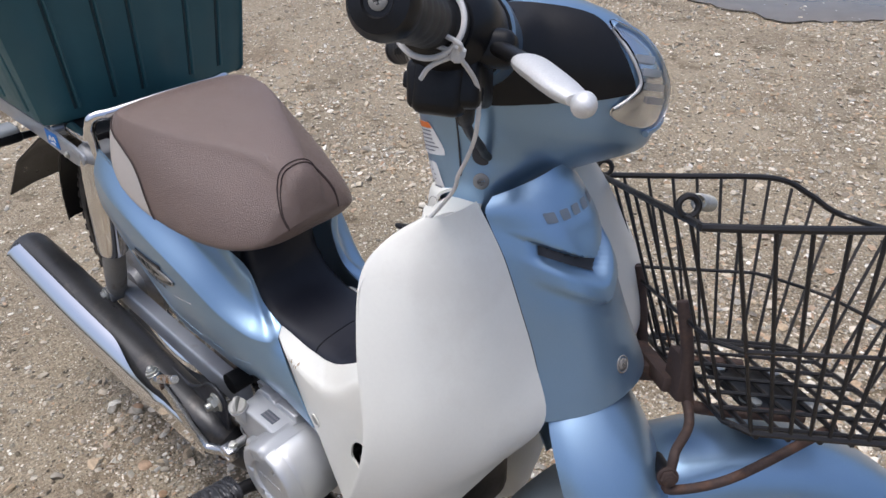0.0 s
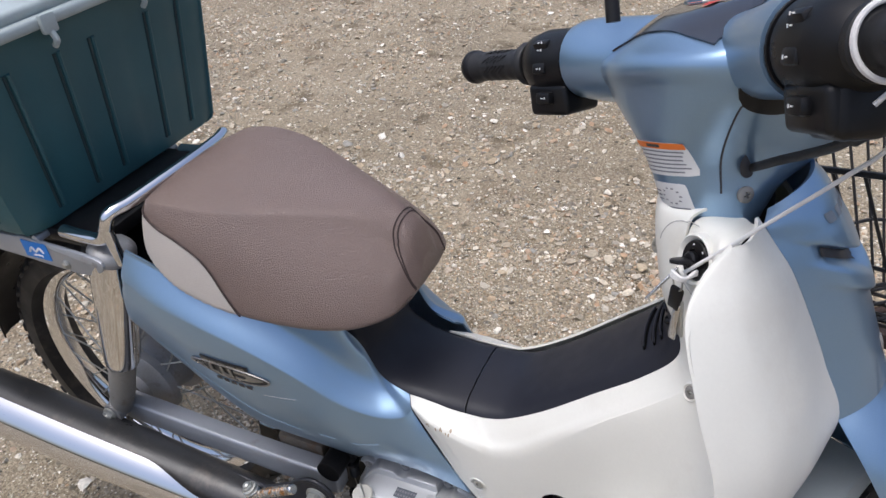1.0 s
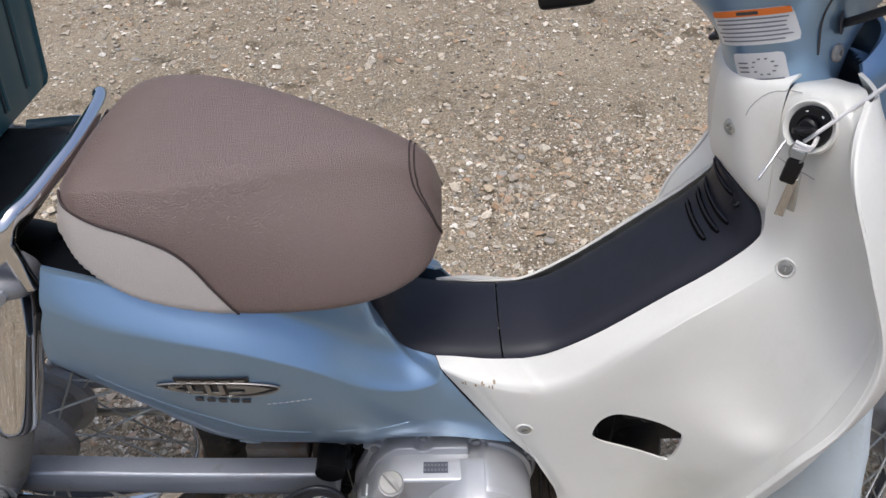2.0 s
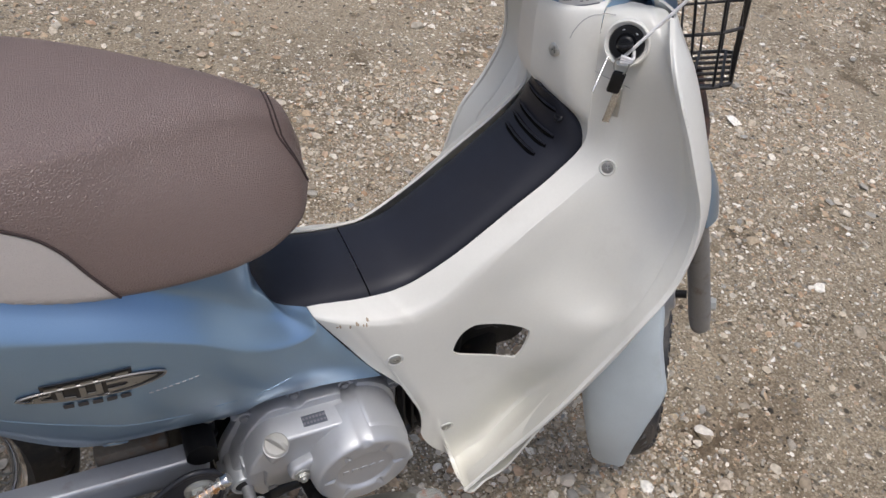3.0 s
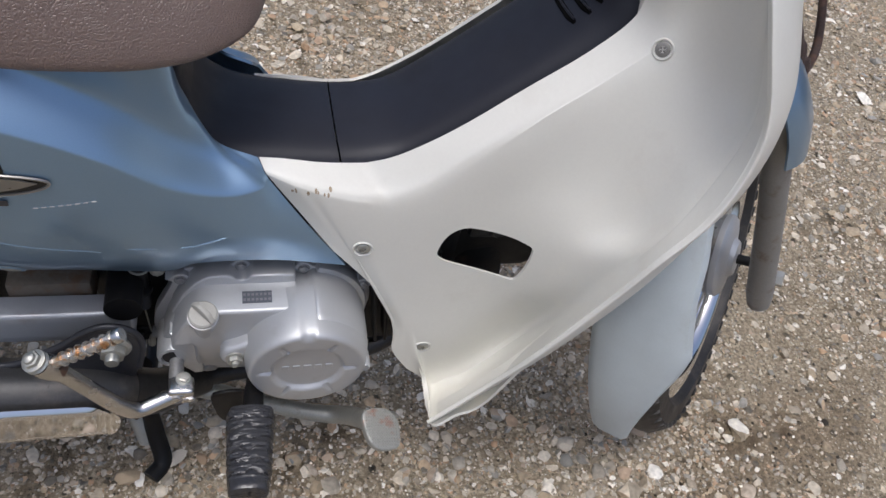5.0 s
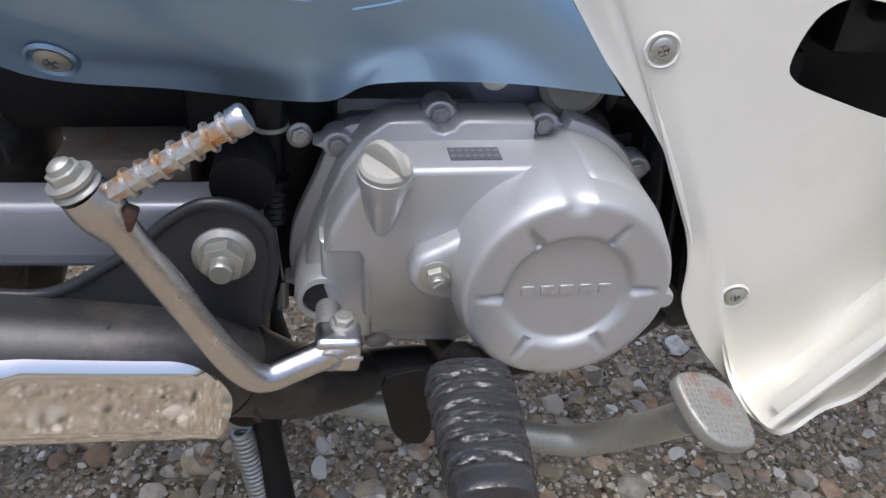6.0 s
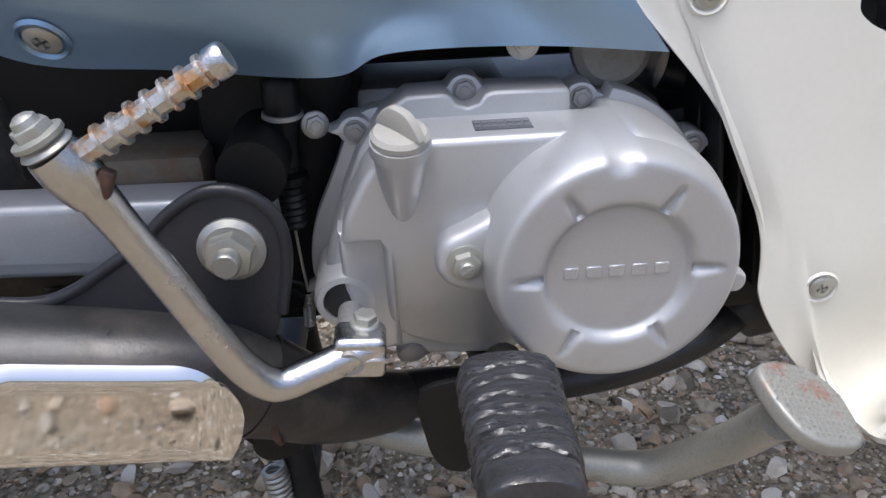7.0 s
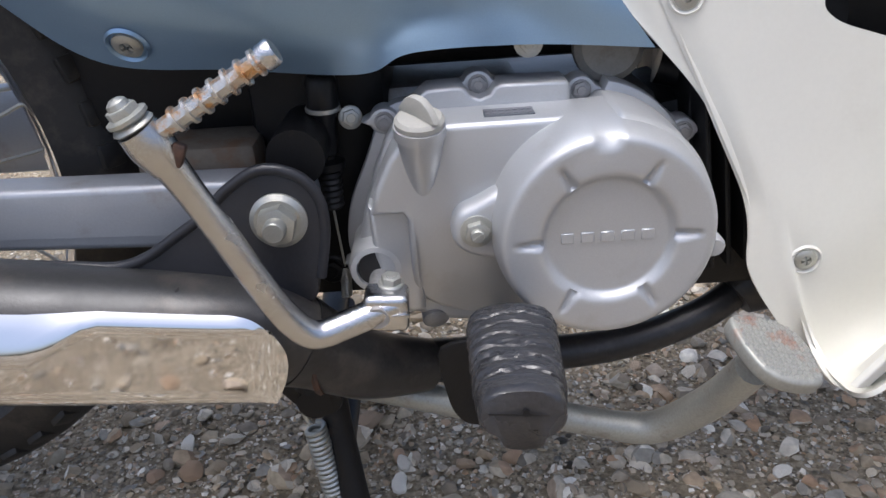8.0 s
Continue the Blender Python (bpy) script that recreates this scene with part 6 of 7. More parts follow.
for x, y in ((1.138, -0.036), (1.138, 0.052), (1.202, -0.036), (1.202, 0.052)):
    part("plate_screw", lathe([(0.011, 0), (0.011, 0.002), (0.007, 0.004), (0.0, 0.0045)], Matrix.Translation((x, y, 0.6415)), 14), ZINC, basket, m=STEER)
# spring and loop on the rear rim
part("rim_spring", coil((1.012, -0.118, 0.846), (1.034, -0.090, 0.842), 0.0062, 0.0013, 9), ZINC, basket, "small coil spring on the basket's rim", m=STEER)
for y in (-0.122, 0.144):
    part("rim_loop", tube([(1.003 + 0.0085 * math.cos(a), y, 0.842 + 0.0085 * math.sin(a)) for a in [2 * math.pi * i / 12 for i in range(12)]], 0.003, 8, 2, True), WIRE, basket, m=STEER)
part("reflector_tab", block((0.004, 0.05, 0.022), Matrix.Translation((1.305, MID, 0.77)), 0.002), BLACK, basket, m=STEER)

# ---- rear end ----
rail = part("grab_rail", tube([(0.075, -0.108, 0.700), (0.120, -0.112, 0.702), (0.150, -0.113, 0.706), (0.163, -0.112, 0.725), (0.170, -0.105, 0.742), (0.178, -0.080, 0.744), (0.184, -0.030, 0.747), (0.186, MID, 0.748), (0.184, 0.046, 0.747), (0.178, 0.096, 0.744), (0.170, 0.121, 0.742), (0.163, 0.128, 0.725), (0.150, 0.129, 0.706), (0.120, 0.128, 0.702), (0.075, 0.124, 0.700)], 0.0090, 14), CHROME, bike, "chromed grab rail behind the saddle")
part("rail_post", tube([(0.163, -0.113, 0.730), (0.166, -0.113, 0.690), (0.168, -0.112, 0.672)], 0.0075, 14), CHROME, rail)
part("rail_post", tube([(0.163, 0.129, 0.730), (0.166, 0.129, 0.690), (0.168, 0.128, 0.672)], 0.0075, 14), CHROME, rail)
for s in (-1, 1):
    y = MID + s * 0.108
    shock = part("shock_absorber", tube([(0.138, y, 0.672), (0.128, y, 0.640), (0.100, y, 0.560), (0.068, y, 0.470), (0.064, y, 0.458)], [0.0300, 0.0312, 0.0292, 0.0262, 0.0225], 28), CHROME, bike, "chromed shock absorber cover")
    part("shock_cap", lathe([(0.020, 0.012), (0.026, 0.008), (0.0305, 0.002), (0.0305, -0.004)], axes((0.139, y, 0.676), (0.33, 0, 0.94)), 28), ALLOY_DULL, shock)
    part("shock_rod", tube([(0.064, y, 0.462), (0.030, y, 0.380), (0.014, y, 0.345)], [0.0205, 0.0195, 0.017], 20), GREY, shock)
    part("lower_eye", tube([(0.008, y - s * 0.018, 0.338), (0.008, y + s * 0.018, 0.338)], 0.017, 18, 1), ALLOY_DULL, shock)
    part("lower_nut", bolt((0.004, y + s * 0.020, 0.338), (0, s, 0), 0.009, 1.35), ZINC, shock)
part("drum_plate", lathe([(0.072, -0.01), (0.072, 0.004), (0.066, 0.010), (0.036, 0.016), (0.030, 0.028), (0.014, 0.03)], axes((-0.015, MID - 0.040, 0.320), (0, -1, 0)), 40), ALLOY_DULL, rear_wheel, "dull alloy brake plate")
part("brake_rod", tube([(-0.02, -0.085, 0.265), (0.10, -0.09, 0.235), (0.38, -0.07, 0.175)], 0.003, 8), ZINC, bike)
part("brake_arm", tube([(0.0, -0.085, 0.30), (-0.010, -0.088, 0.280), (-0.02, -0.088, 0.262)], 0.006, 10), ALLOY_DULL, bike)
chain = part("chain", tube([(0.02, 0.060, 0.262), (0.20, 0.060, 0.262), (0.45, 0.058, 0.270)], 0.005, 8), ZINC, bike, "roller chain")

# carrier
carrier = part("carrier_side", plate(flat_outline([(-0.30, 0.690), (-0.02, 0.690), (0.005, 0.694), (0.06, 0.690), (0.140, 0.684), (0.150, 0.668), (0.115, 0.652), (0.040, 0.655), (-0.06, 0.660), (-0.30, 0.662)], 3), 0.006, facing(-0.124), 0.002, 2, True), SILVER, bike, "silver-grey steel rear carrier")
part("carrier_side", plate(flat_outline([(-0.30, 0.690), (-0.02, 0.690), (0.005, 0.694), (0.06, 0.690), (0.140, 0.684), (0.150, 0.668), (0.115, 0.652), (0.040, 0.655), (-0.06, 0.660), (-0.30, 0.662)], 3), 0.006, facing(0.146), 0.002, 2, True), SILVER, bike)
for x in (-0.28, -0.20, -0.12, -0.04, 0.04):
    part("carrier_bar", tube([(x, -0.128, 0.692), (x, 0.144, 0.692)], 0.006, 10, 1), SILVER, carrier)
part("carrier_pad", block((0.10, 0.235, 0.022), Matrix.Translation((0.085, MID, 0.690)), 0.006), BLACK, bike, "black pad in front of the carrier")
part("disc_lock_sticker", block((0.046, 0.0008, 0.026), Matrix.Translation((0.036, -0.1305, 0.676)), 0), SIGN_BLUE, carrier, "blue sticker with a white drawing")
part("sticker_drawing", join(tube([(0.024, -0.1312, 0.672), (0.030, -0.1312, 0.680), (0.036, -0.1312, 0.674), (0.044, -0.1312, 0.681), (0.050, -0.1312, 0.674)], 0.0016, 6), tube([(0.030, -0.1312, 0.668), (0.040, -0.1312, 0.669), (0.046, -0.1312, 0.668)], 0.0014, 6)), STICKER, carrier)
part("carrier_bolt", bolt((0.085, -0.131, 0.664), (0, -1, 0), 0.005, 1.3), ZINC, carrier)
part("tail_guard", thicken(grid([[(x, MID + q * (0.060 + 0.02 * k), z + 0.018 * (1 - q * q)) for q in (-1, -0.6, 0, 0.6, 1)] for k, (x, z) in enumerate([(0.10, 0.655), (-0.05, 0.640), (-0.18, 0.600), (-0.30, 0.520), (-0.36, 0.430)])]), -0.003), BLACK, bike, "black rear mudguard")
LENS_PALE = material("pale_smoky_plastic", (0.42, 0.44, 0.45), 0.15, 0.0, 0.5)
for s in (-1, 1):
    ind = part("rear_indicator", block((0.05, 0.085, 0.020), Matrix.Translation((-0.16, MID + s * 0.175, 0.628)), 0.008, 3), BLACK, bike, "flat black rear turn signal with a pale lens")
    part("indicator_lens", block((0.046, 0.080, 0.014), Matrix.Translation((-0.16, MID + s * 0.175, 0.640)), 0.006, 3), LENS_PALE, ind, "pale smoky lens")
    part("indicator_stem", tube([(-0.16, MID + s * 0.08, 0.618), (-0.16, MID + s * 0.16, 0.622)], 0.007, 10, 1), BLACK, ind)

# crate on the carrier
crate = thing("crate", (-0.13, 0.040, 0.698), "dark teal plastic storage crate with a pale grey rim", "crate")


def crate_shell():
    """Tapered tub with moulded ribs."""
    def ring_at(z, grow, dent):
        out = []
        x0, x1, y0, y1 = -0.36 - grow, 0.058 + grow * 0.6, -0.142 - grow, 0.240 + grow
        n = 26
        for ax, ay, bx, by, nx, ny in ((x1, y0, x1, y1, -1, 0), (x1, y1, x0, y1, 0, -1), (x0, y1, x0, y0, 1, 0), (x0, y0, x1, y0, 0, 1)):
            for i in range(n):
                u = i / n
                rr = 0.0
                c = 0.022
                x, y = ax + (bx - ax) * u, ay + (by - ay) * u
                L = math.hypot(bx - ax, by - ay)
                d = min(u * L, (1 - u) * L)
                inset = max(0.0, c - d) * 0.55 if d < c else 0.0
                g = 0.0
                for q in (0.18, 0.38, 0.62, 0.84):
                    w = abs(u - q) * L
                    if w < 0.006:
                        g = 0.0035 * dent
                out.append((x + nx * (inset + g), y + ny * (inset + g), z))
        return out
    rows = [ring_at(0.700, -0.012, 0), ring_at(0.704, -0.004, 0), ring_at(0.712, 0.0, 1)]
    for i in range(1, 9):
        rows.append(ring_at(0.712 + 0.20 * i / 8, 0.026 * i / 8, 1 if i < 8 else 0.6))
    rows += [ring_at(0.930, 0.029, 0), ring_at(0.945, 0.030, 0)]
    return grid(rows, True, True)


# darkened teal: the shade beside the tub's ribs, put into the colour
GROOVE_SHADE = material("teal_groove_painted_shade", (0.008, 0.03, 0.036), 0.6)
tub = part("tub", crate_shell(), TEAL, crate, "dark teal ribbed plastic tub", 30)
tub_tree = tree_of(tub)
for y in (-0.088, -0.022, 0.028, 0.118, 0.176):
    pts = [tub_tree.ray_cast(V(0.4, y * (1 + 0.12 * k), 0.722 + 0.185 * k), V(-1, 0, 0))[0] for k in (0.0, 0.33, 0.66, 1.0)]
    # solid dark strip painting the shade along the rib
    part("rib_groove_shade", tube(pts, 0.0024, 6, 2), GROOVE_SHADE, tub)
    part("rib", tube([p + V(-0.0005, 0.0065, 0) for p in pts], 0.0035, 8, 2), TEAL, tub)
for x in (-0.30, -0.20, -0.09, 0.01):
    pts = [tub_tree.ray_cast(V(x * (1 + 0.06 * k), -0.5, 0.722 + 0.185 * k), V(0, 1, 0))[0] for k in (0.0, 0.33, 0.66, 1.0)]
    part("rib", tube(pts, 0.0035, 8, 2), TEAL, tub)
part("rim", join(block((0.475, 0.465, 0.016), Matrix.Translation((-0.148, 0.049, 0.950)), 0.006, 3), block((0.460, 0.450, 0.016), Matrix.Translation((-0.148, 0.049, 0.964)), 0.006, 3)), LID, crate, "pale grey lid")
for y in (-0.03, 0.12):
    part("clip", block((0.008, 0.022, 0.024), Matrix.Translation((0.0915, y, 0.948)), 0.003), LID, crate)
    part("clip_tongue", tube([(0.092, y, 0.938), (0.096, y, 0.928), (0.090, y, 0.920)], 0.004, 8), LID, crate)

# ---- small parts on the covers ----
shield_tree, side_tree, seat_tree = tree_of(shield), tree_of(side_cover), tree_of(seat)
look_side = on_side(-0.6)


def set_screw(tree, x, z, r, parent, mat=ZINC):
    at, no = drop(tree, look_side, x, z)
    part("screw_recess", ring(at + no * 0.0004, no, r * 1.5, r * 0.35), WHITE if parent is shield else BLUE, parent)
    part("screw", cross_screw(at + no * 0.0004, no, r), mat, parent)


for x, z in ((0.634, 0.424), (0.722, 0.256)):
    set_screw(shield_tree, x, z, 0.0072, shield)
at, no, _, _ = shield_tree.ray_cast(V(0.5, -0.25, 0.85), (V(0.868, -0.096, 0.666) - V(0.5, -0.25, 0.85)).normalized())
if at:
    part("screw_recess", ring(at, -no if no.x > 0 else no, 0.0098, 0.003), WHITE, shield)
    part("screw", cross_screw(at, -no if no.x > 0 else no, 0.0064), GREY, shield)
part("screw", cross_screw((0.8065, -0.0275, 0.779), (-0.85, -0.5, 0.15), 0.0072), ZINC, shield)
set_screw(side_tree, 0.320, 0.419, 0.0085, side_cover)
for run in ([(0.195, 0.566), (0.215, 0.545), (0.262, 0.512), (0.305, 0.489), (0.342, 0.470), (0.402, 0.452)], [(0.418, 0.455), (0.447, 0.451)], [(0.462, 0.447), (0.482, 0.450), (0.506, 0.456)]):
    pts = [drop(side_tree, look_side, x, z) for x, z in curve(run, 6)]
    pts = [p[0] - p[1] * 0.0006 for p in pts if p]
    part("embossed_line", tube(pts, [0.0004] + [0.0013] * (len(pts) - 2) + [0.0004], 8, 1), BLUE, side_cover)
SCUFF = material("dry_brown_scuff", (0.34, 0.27, 0.18), 0.8)
# scuffs by the corner of the cover
random.seed(4)
for i in range(11):
    x, z = 0.556 + random.random() * 0.045, 0.494 + random.random() * 0.006 - 0.1 * 0.02
    got = drop(shield_tree, look_side, x, z)
    if got:
        part("scuff", lathe([(0.0007 + random.random() * 0.0007, 0), (0.0004, 0.0003), (0, 0.0003)], axes(got[0], got[1]) @ Matrix.Diagonal((1, 2.2, 1, 1)), 8), SCUFF, shield)

# emblem on the side cover
WING = flat_outline([(0.259, 0.5585), (0.275, 0.5635), (0.300, 0.5655), (0.335, 0.5650), (0.362, 0.5610), (0.379, 0.5545), (0.372, 0.5470), (0.345, 0.5420), (0.310, 0.5440), (0.280, 0.5500)], 4)
emblem = part("emblem", skin(side_tree, look_side, WING, 0.0016, 36, 0.0015), EMBLEM_BLACK, side_cover, "silver and black winged emblem plate")
part("emblem_rim", tube([drop(side_tree, look_side, x, z)[0] + drop(side_tree, look_side, x, z)[1] * 0.002 for x, z in WING[::2]], 0.0012, 6, 2, True), EMBLEM, emblem)
part("emblem_bar", skin(side_tree, look_side, [(0.279, 0.5660), (0.352, 0.5655), (0.352, 0.5725), (0.279, 0.5735)], 0.0018, 20, 0.0015), EMBLEM_BLACK, emblem, "black bar over the emblem")
for i in range(5):
    part("emblem_cell", skin(side_tree, look_side, rounded(0.0108, 0.0036, 0.0008, 0.2875 + i * 0.0140, 0.5697), 0.0036, 6), EMBLEM, emblem)
for poly in ([(0.268, 0.5540), (0.286, 0.5505), (0.286, 0.5535), (0.276, 0.5560), (0.286, 0.5605), (0.286, 0.5630), (0.272, 0.5600)], [(0.290, 0.5490), (0.304, 0.5475), (0.304, 0.5510), (0.295, 0.5520), (0.295, 0.5625), (0.290, 0.5625)],
             [(0.308, 0.5475), (0.326, 0.5470), (0.326, 0.5630), (0.321, 0.5630), (0.321, 0.5510), (0.313, 0.5512), (0.313, 0.5630), (0.308, 0.5630)], [(0.330, 0.5470), (0.346, 0.5475), (0.358, 0.5500), (0.372, 0.5545), (0.360, 0.5590), (0.346, 0.5620), (0.330, 0.5630), (0.330, 0.5590), (0.344, 0.5580), (0.350, 0.5545), (0.344, 0.5515), (0.330, 0.5510)]):
    part("emblem_block", skin(side_tree, look_side, poly, 0.0034, 18, 0.0012), EMBLEM, emblem)
for i in range(5):
    part("mark_bar", skin(side_tree, look_side, rounded(0.0088, 0.0066, 0.0008, 0.2955 + i * 0.0118, 0.5335 - i * 0.0006), 0.0012, 5), INK, side_cover)
for i in range(8):
    got = drop(side_tree, look_side, 0.364 + i * 0.006, 0.5235 + i * 0.0006)
    part("scratch", block((0.0034, 0.0003, 0.0007), axes(got[0] + got[1] * 0.0006, got[1]) @ pose(0, 0, 0, 90, 0, 0)), STICKER, side_cover)

# front panel: bars in place of a mark, the V-shaped vent and a screw
PANEL_MARK = material("grey_blue_print", (0.16, 0.19, 0.23), 0.5)
panel_tree = tree_of(front_panel)
front_view = Matrix(((0, 0, 1, 1.5), (1, 0, 0, 0), (0, 1, 0, 0), (0, 0, 0, 1)))
for i in range(5):
    part("mark_bar", skin(panel_tree, front_view, rounded(0.0095, 0.0085, 0.001, MID - 0.0285 + i * 0.0140, 0.8335), 0.0006, 5), PANEL_MARK, front_panel)
VENT = [(MID + s, 0.7755 + 0.60 * abs(s) + h) for h, run in ((0.0000, (-0.044, -0.03, -0.015, 0.0, 0.015, 0.03, 0.044)), (0.0112, (0.040, 0.03, 0.015, 0.0, -0.015, -0.03, -0.040))) for s in run]
part("vent_opening", skin(panel_tree, front_view, VENT, 0.0012, 60), INK, front_panel, "dark V-shaped air vent")
got = drop(panel_tree, front_view, MID, 0.688)
part("panel_screw", join(ring(got[0], got[1], 0.0092, 0.002), cross_screw(got[0], got[1], 0.0062)), GREY, front_panel)

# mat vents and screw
# near-black for the shade inside the slots; the mat itself is not cut
SLOT_SHADE = material("black_slot_painted_shade", (0.003, 0.003, 0.003), 0.9, spec=0.1)
mat_tree = tree_of(mat_front)
for z, half, r in ((0.652, 0.034, 0.0034), (0.664, 0.037, 0.0034), (0.676, 0.039, 0.0030), (0.704, 0.030, 0.0016)):
    pts = []
    for k in range(9):
        u = -1 + 2 * k / 8
        hit = mat_tree.ray_cast(V(0.5, MAT_MID + half * u, z), V(1, 0, 0))
        if hit[0]:
            pts.append(hit[0])
    if len(pts) > 3:
        part("vent_slot", tube(pts, [r * 0.5] + [r] * (len(pts) - 2) + [r * 0.5], 8, 3), SLOT_SHADE, mat_front)
        part("vent_lip", tube([p + V(-0.0018, 0, 0.0036) for p in pts], 0.0012, 6, 2), MAT, mat_front)
part("mat_screw", cross_screw(mat_tree.find_nearest(V(0.826, -0.037, 0.700))[0], (-0.7, -0.2, 0.65), 0.0055), BLACK, mat_front)

# pale side of the saddle and its seams
PALE = flat_outline([(0.201, 0.748), (0.221, 0.7465), (0.2516, 0.738), (0.276, 0.731), (0.304, 0.717), (0.3215, 0.700), (0.335, 0.679), (0.346, 0.662), (0.3545, 0.650), (0.352, 0.640), (0.300, 0.649), (0.262, 0.665), (0.225, 0.686), (0.203, 0.708), (0.1995, 0.725)], 4)
pale = skin(seat_tree, look_side, PALE, 0.0012, 44, 0.001)
part("seat_side", mirror(pale), LEATHER_PALE, seat, "pale grey vinyl side panel")
part("seat_side", pale, LEATHER_PALE, seat, "pale grey vinyl side panel")


def seam(pts, r=0.0011, lift=0.0012):
    run = [drop(seat_tree, look_side, x, z) for x, z in curve(pts, 8)]
    return [p[0] + p[1] * lift for p in run if p]


line = seam([(0.2035, 0.749), (0.221, 0.7480), (0.2516, 0.7395), (0.277, 0.7325), (0.3055, 0.718), (0.323, 0.7005), (0.3365, 0.6795), (0.3475, 0.6625), (0.3565, 0.649)])
for s in (0, 1):
    pts = line if s == 0 else [V(p.x, 2 * MID - p.y, p.z) for p in line]
    part("seam", tube(pts, 0.0013, 6, 1), THREAD, seat)
for shift in (0.0, 0.006):
    arch = []
    for x, y, z in curve([(0.546, -0.034, 0.664), (0.5386, -0.036, 0.680), (0.5324, -0.033, 0.700), (0.5235, -0.026, 0.718), (0.517, -0.012, 0.730), (0.515, MID, 0.733), (0.517, 0.028, 0.730), (0.5235, 0.042, 0.718), (0.5324, 0.049, 0.700), (0.5386, 0.052, 0.680), (0.546, 0.050, 0.664)], 5):
        got = seat_tree.find_nearest(V(x - shift, y, z))
        arch.append(got[0] + got[1] * 0.0004)
    part("seam", tube(arch, 0.0010, 6, 1), THREAD, seat)

# ignition lock with keys, in its recess
lock_m = axes((0.8455, -0.0850, 0.8108), (-0.74, -0.60, 0.22)) @ Matrix.Diagonal((0.82, 0.82, 1, 1))
part("lock_recess", lathe([(0.0290, -0.010), (0.0280, 0.0), (0.0262, 0.0012), (0.0240, 0.0), (0.0205, -0.004)], lock_m, 40, False), WHITE, bike, "ivory surround of the ignition lock")
lock = part("ignition_lock", lathe([(0.0215, -0.012), (0.0215, -0.002), (0.0200, 0.000), (0.0125, 0.000), (0.0115, -0.003), (0.0, -0.003)], lock_m, 36), BLACK, bike, "black ignition lock")
part("lock_collar", lathe([(0.0085, 0), (0.0095, 0.0045), (0.0072, 0.006), (0, 0.006)], lock_m, 24), BLACK, lock)
for a in (60, 120):
    part("lock_mark", block((0.0012, 0.0026, 0.0004), lock_m @ pose(0.0165 * math.cos(radians(a)), 0.0165 * math.sin(radians(a)), 0.0002, 0, 0, a)), STICKER, lock)
cover_tree = tree_of(head_cover)
edge_line = []
for p in curve([(0.842, -0.060, 0.831), (0.819, -0.052, 0.824), (0.812, -0.040, 0.798), (0.826, -0.047, 0.775), (0.842, -0.070, 0.768), (0.858, -0.095, 0.764)], 4):
    c = min((t.find_nearest(Vector(p)) for t in (shield_tree, cover_tree)), key=lambda h: h[3])
    edge_line.append(c[0])
part("panel_line", tube(edge_line, 0.0005, 6, 1), material("thin_grey_joint", (0.38, 0.37, 0.35), 0.7), shield)
key = thing("key", (0.838, -0.096, 0.79), "metal ignition key on its ring in the lock", "key")
part("key_head", plate(flat_outline([(-0.009, 0), (-0.008, 0.012), (0, 0.018), (0.008, 0.012), (0.009, 0), (0, -0.004)], 3), 0.0045, lock_m @ Matrix.Translation((0, 0.002, 0.006)) @ pose(0, 0, 0, 90, 0, 20), 0.001, 2, True), BLACK, key)
part("key_ring", tube([V(0.836, -0.098, 0.795) + V(0.5 * 0.009 * math.cos(a), -0.6 * 0.009 * math.cos(a), 0.009 * math.sin(a)) for a in [2 * math.pi * i / 12 for i in range(12)]], 0.0009, 6, 2, True), ZINC, key)
part("key_fob", block((0.0135, 0.005, 0.024), Matrix.Translation((0.836, -0.098, 0.777)) @ pose(0, 0, 0, 0, 4, -32), 0.0025), BLACK, key)
part("key_blade", block((0.0075, 0.0022, 0.040), Matrix.Translation((0.838, -0.100, 0.752)) @ pose(0, 0, 0, 0, 3, -32), 0.0006), STEEL, key)
part("key_blade", block((0.0070, 0.0022, 0.038), Matrix.Translation((0.8425, -0.101, 0.758)) @ pose(0, 0, 0, 2, -6, -50), 0.0006), ZINC, key)
part("key_tag", block((0.003, 0.0015, 0.040), Matrix.Translation((0.822, -0.088, 0.782)) @ pose(0, 0, 0, 0, 48, 40), 0.0005), STEEL, key)

# string from the grip to the lock
string = thing("string", (0.84, -0.15, 0.85), "white cotton string knotted round the grip and the key", "string")
loop = []
for i in range(20):
    a = 2 * math.pi * i / 20
    loop.append(bar_frame(-1) @ V(0.748 + 0.0228 * math.cos(a), -0.2320 + 0.003 * math.sin(a), 0.954 + 0.0228 * math.sin(a)))
part("loop", tube(loop, 0.0020, 8, 2, True), STRING, string)
knot = bar_frame(-1) @ V(0.769, -0.2320, 0.936)
tie = V(0.840, -0.094, 0.803)
part("strand", tube([knot, V(0.955, -0.131, 0.988), V(0.954, -0.131, 0.957), V(0.937, -0.121, 0.928), V(0.921, -0.114, 0.905), V(0.904, -0.103, 0.879), V(0.872, -0.098, 0.840), tie], 0.0017, 8, 6), STRING, string)
part("knot", join(lathe([(0.001, -0.006), (0.0045, -0.004), (0.0052, 0), (0.0045, 0.004), (0.001, 0.006)], axes(knot, (0.3, 0.2, 1)), 10), tube([knot, knot + V(-0.018, -0.006, 0.004), knot + V(-0.030, -0.004, -0.003)], 0.0017, 7), tube([knot, knot + V(-0.014, -0.010, -0.008), knot + V(-0.022, -0.012, -0.018)], 0.0017, 7), tube([knot, knot + V(0.006, -0.004, 0.008), knot + V(-0.004, -0.006, 0.012)], 0.0017, 7)), STRING, string)
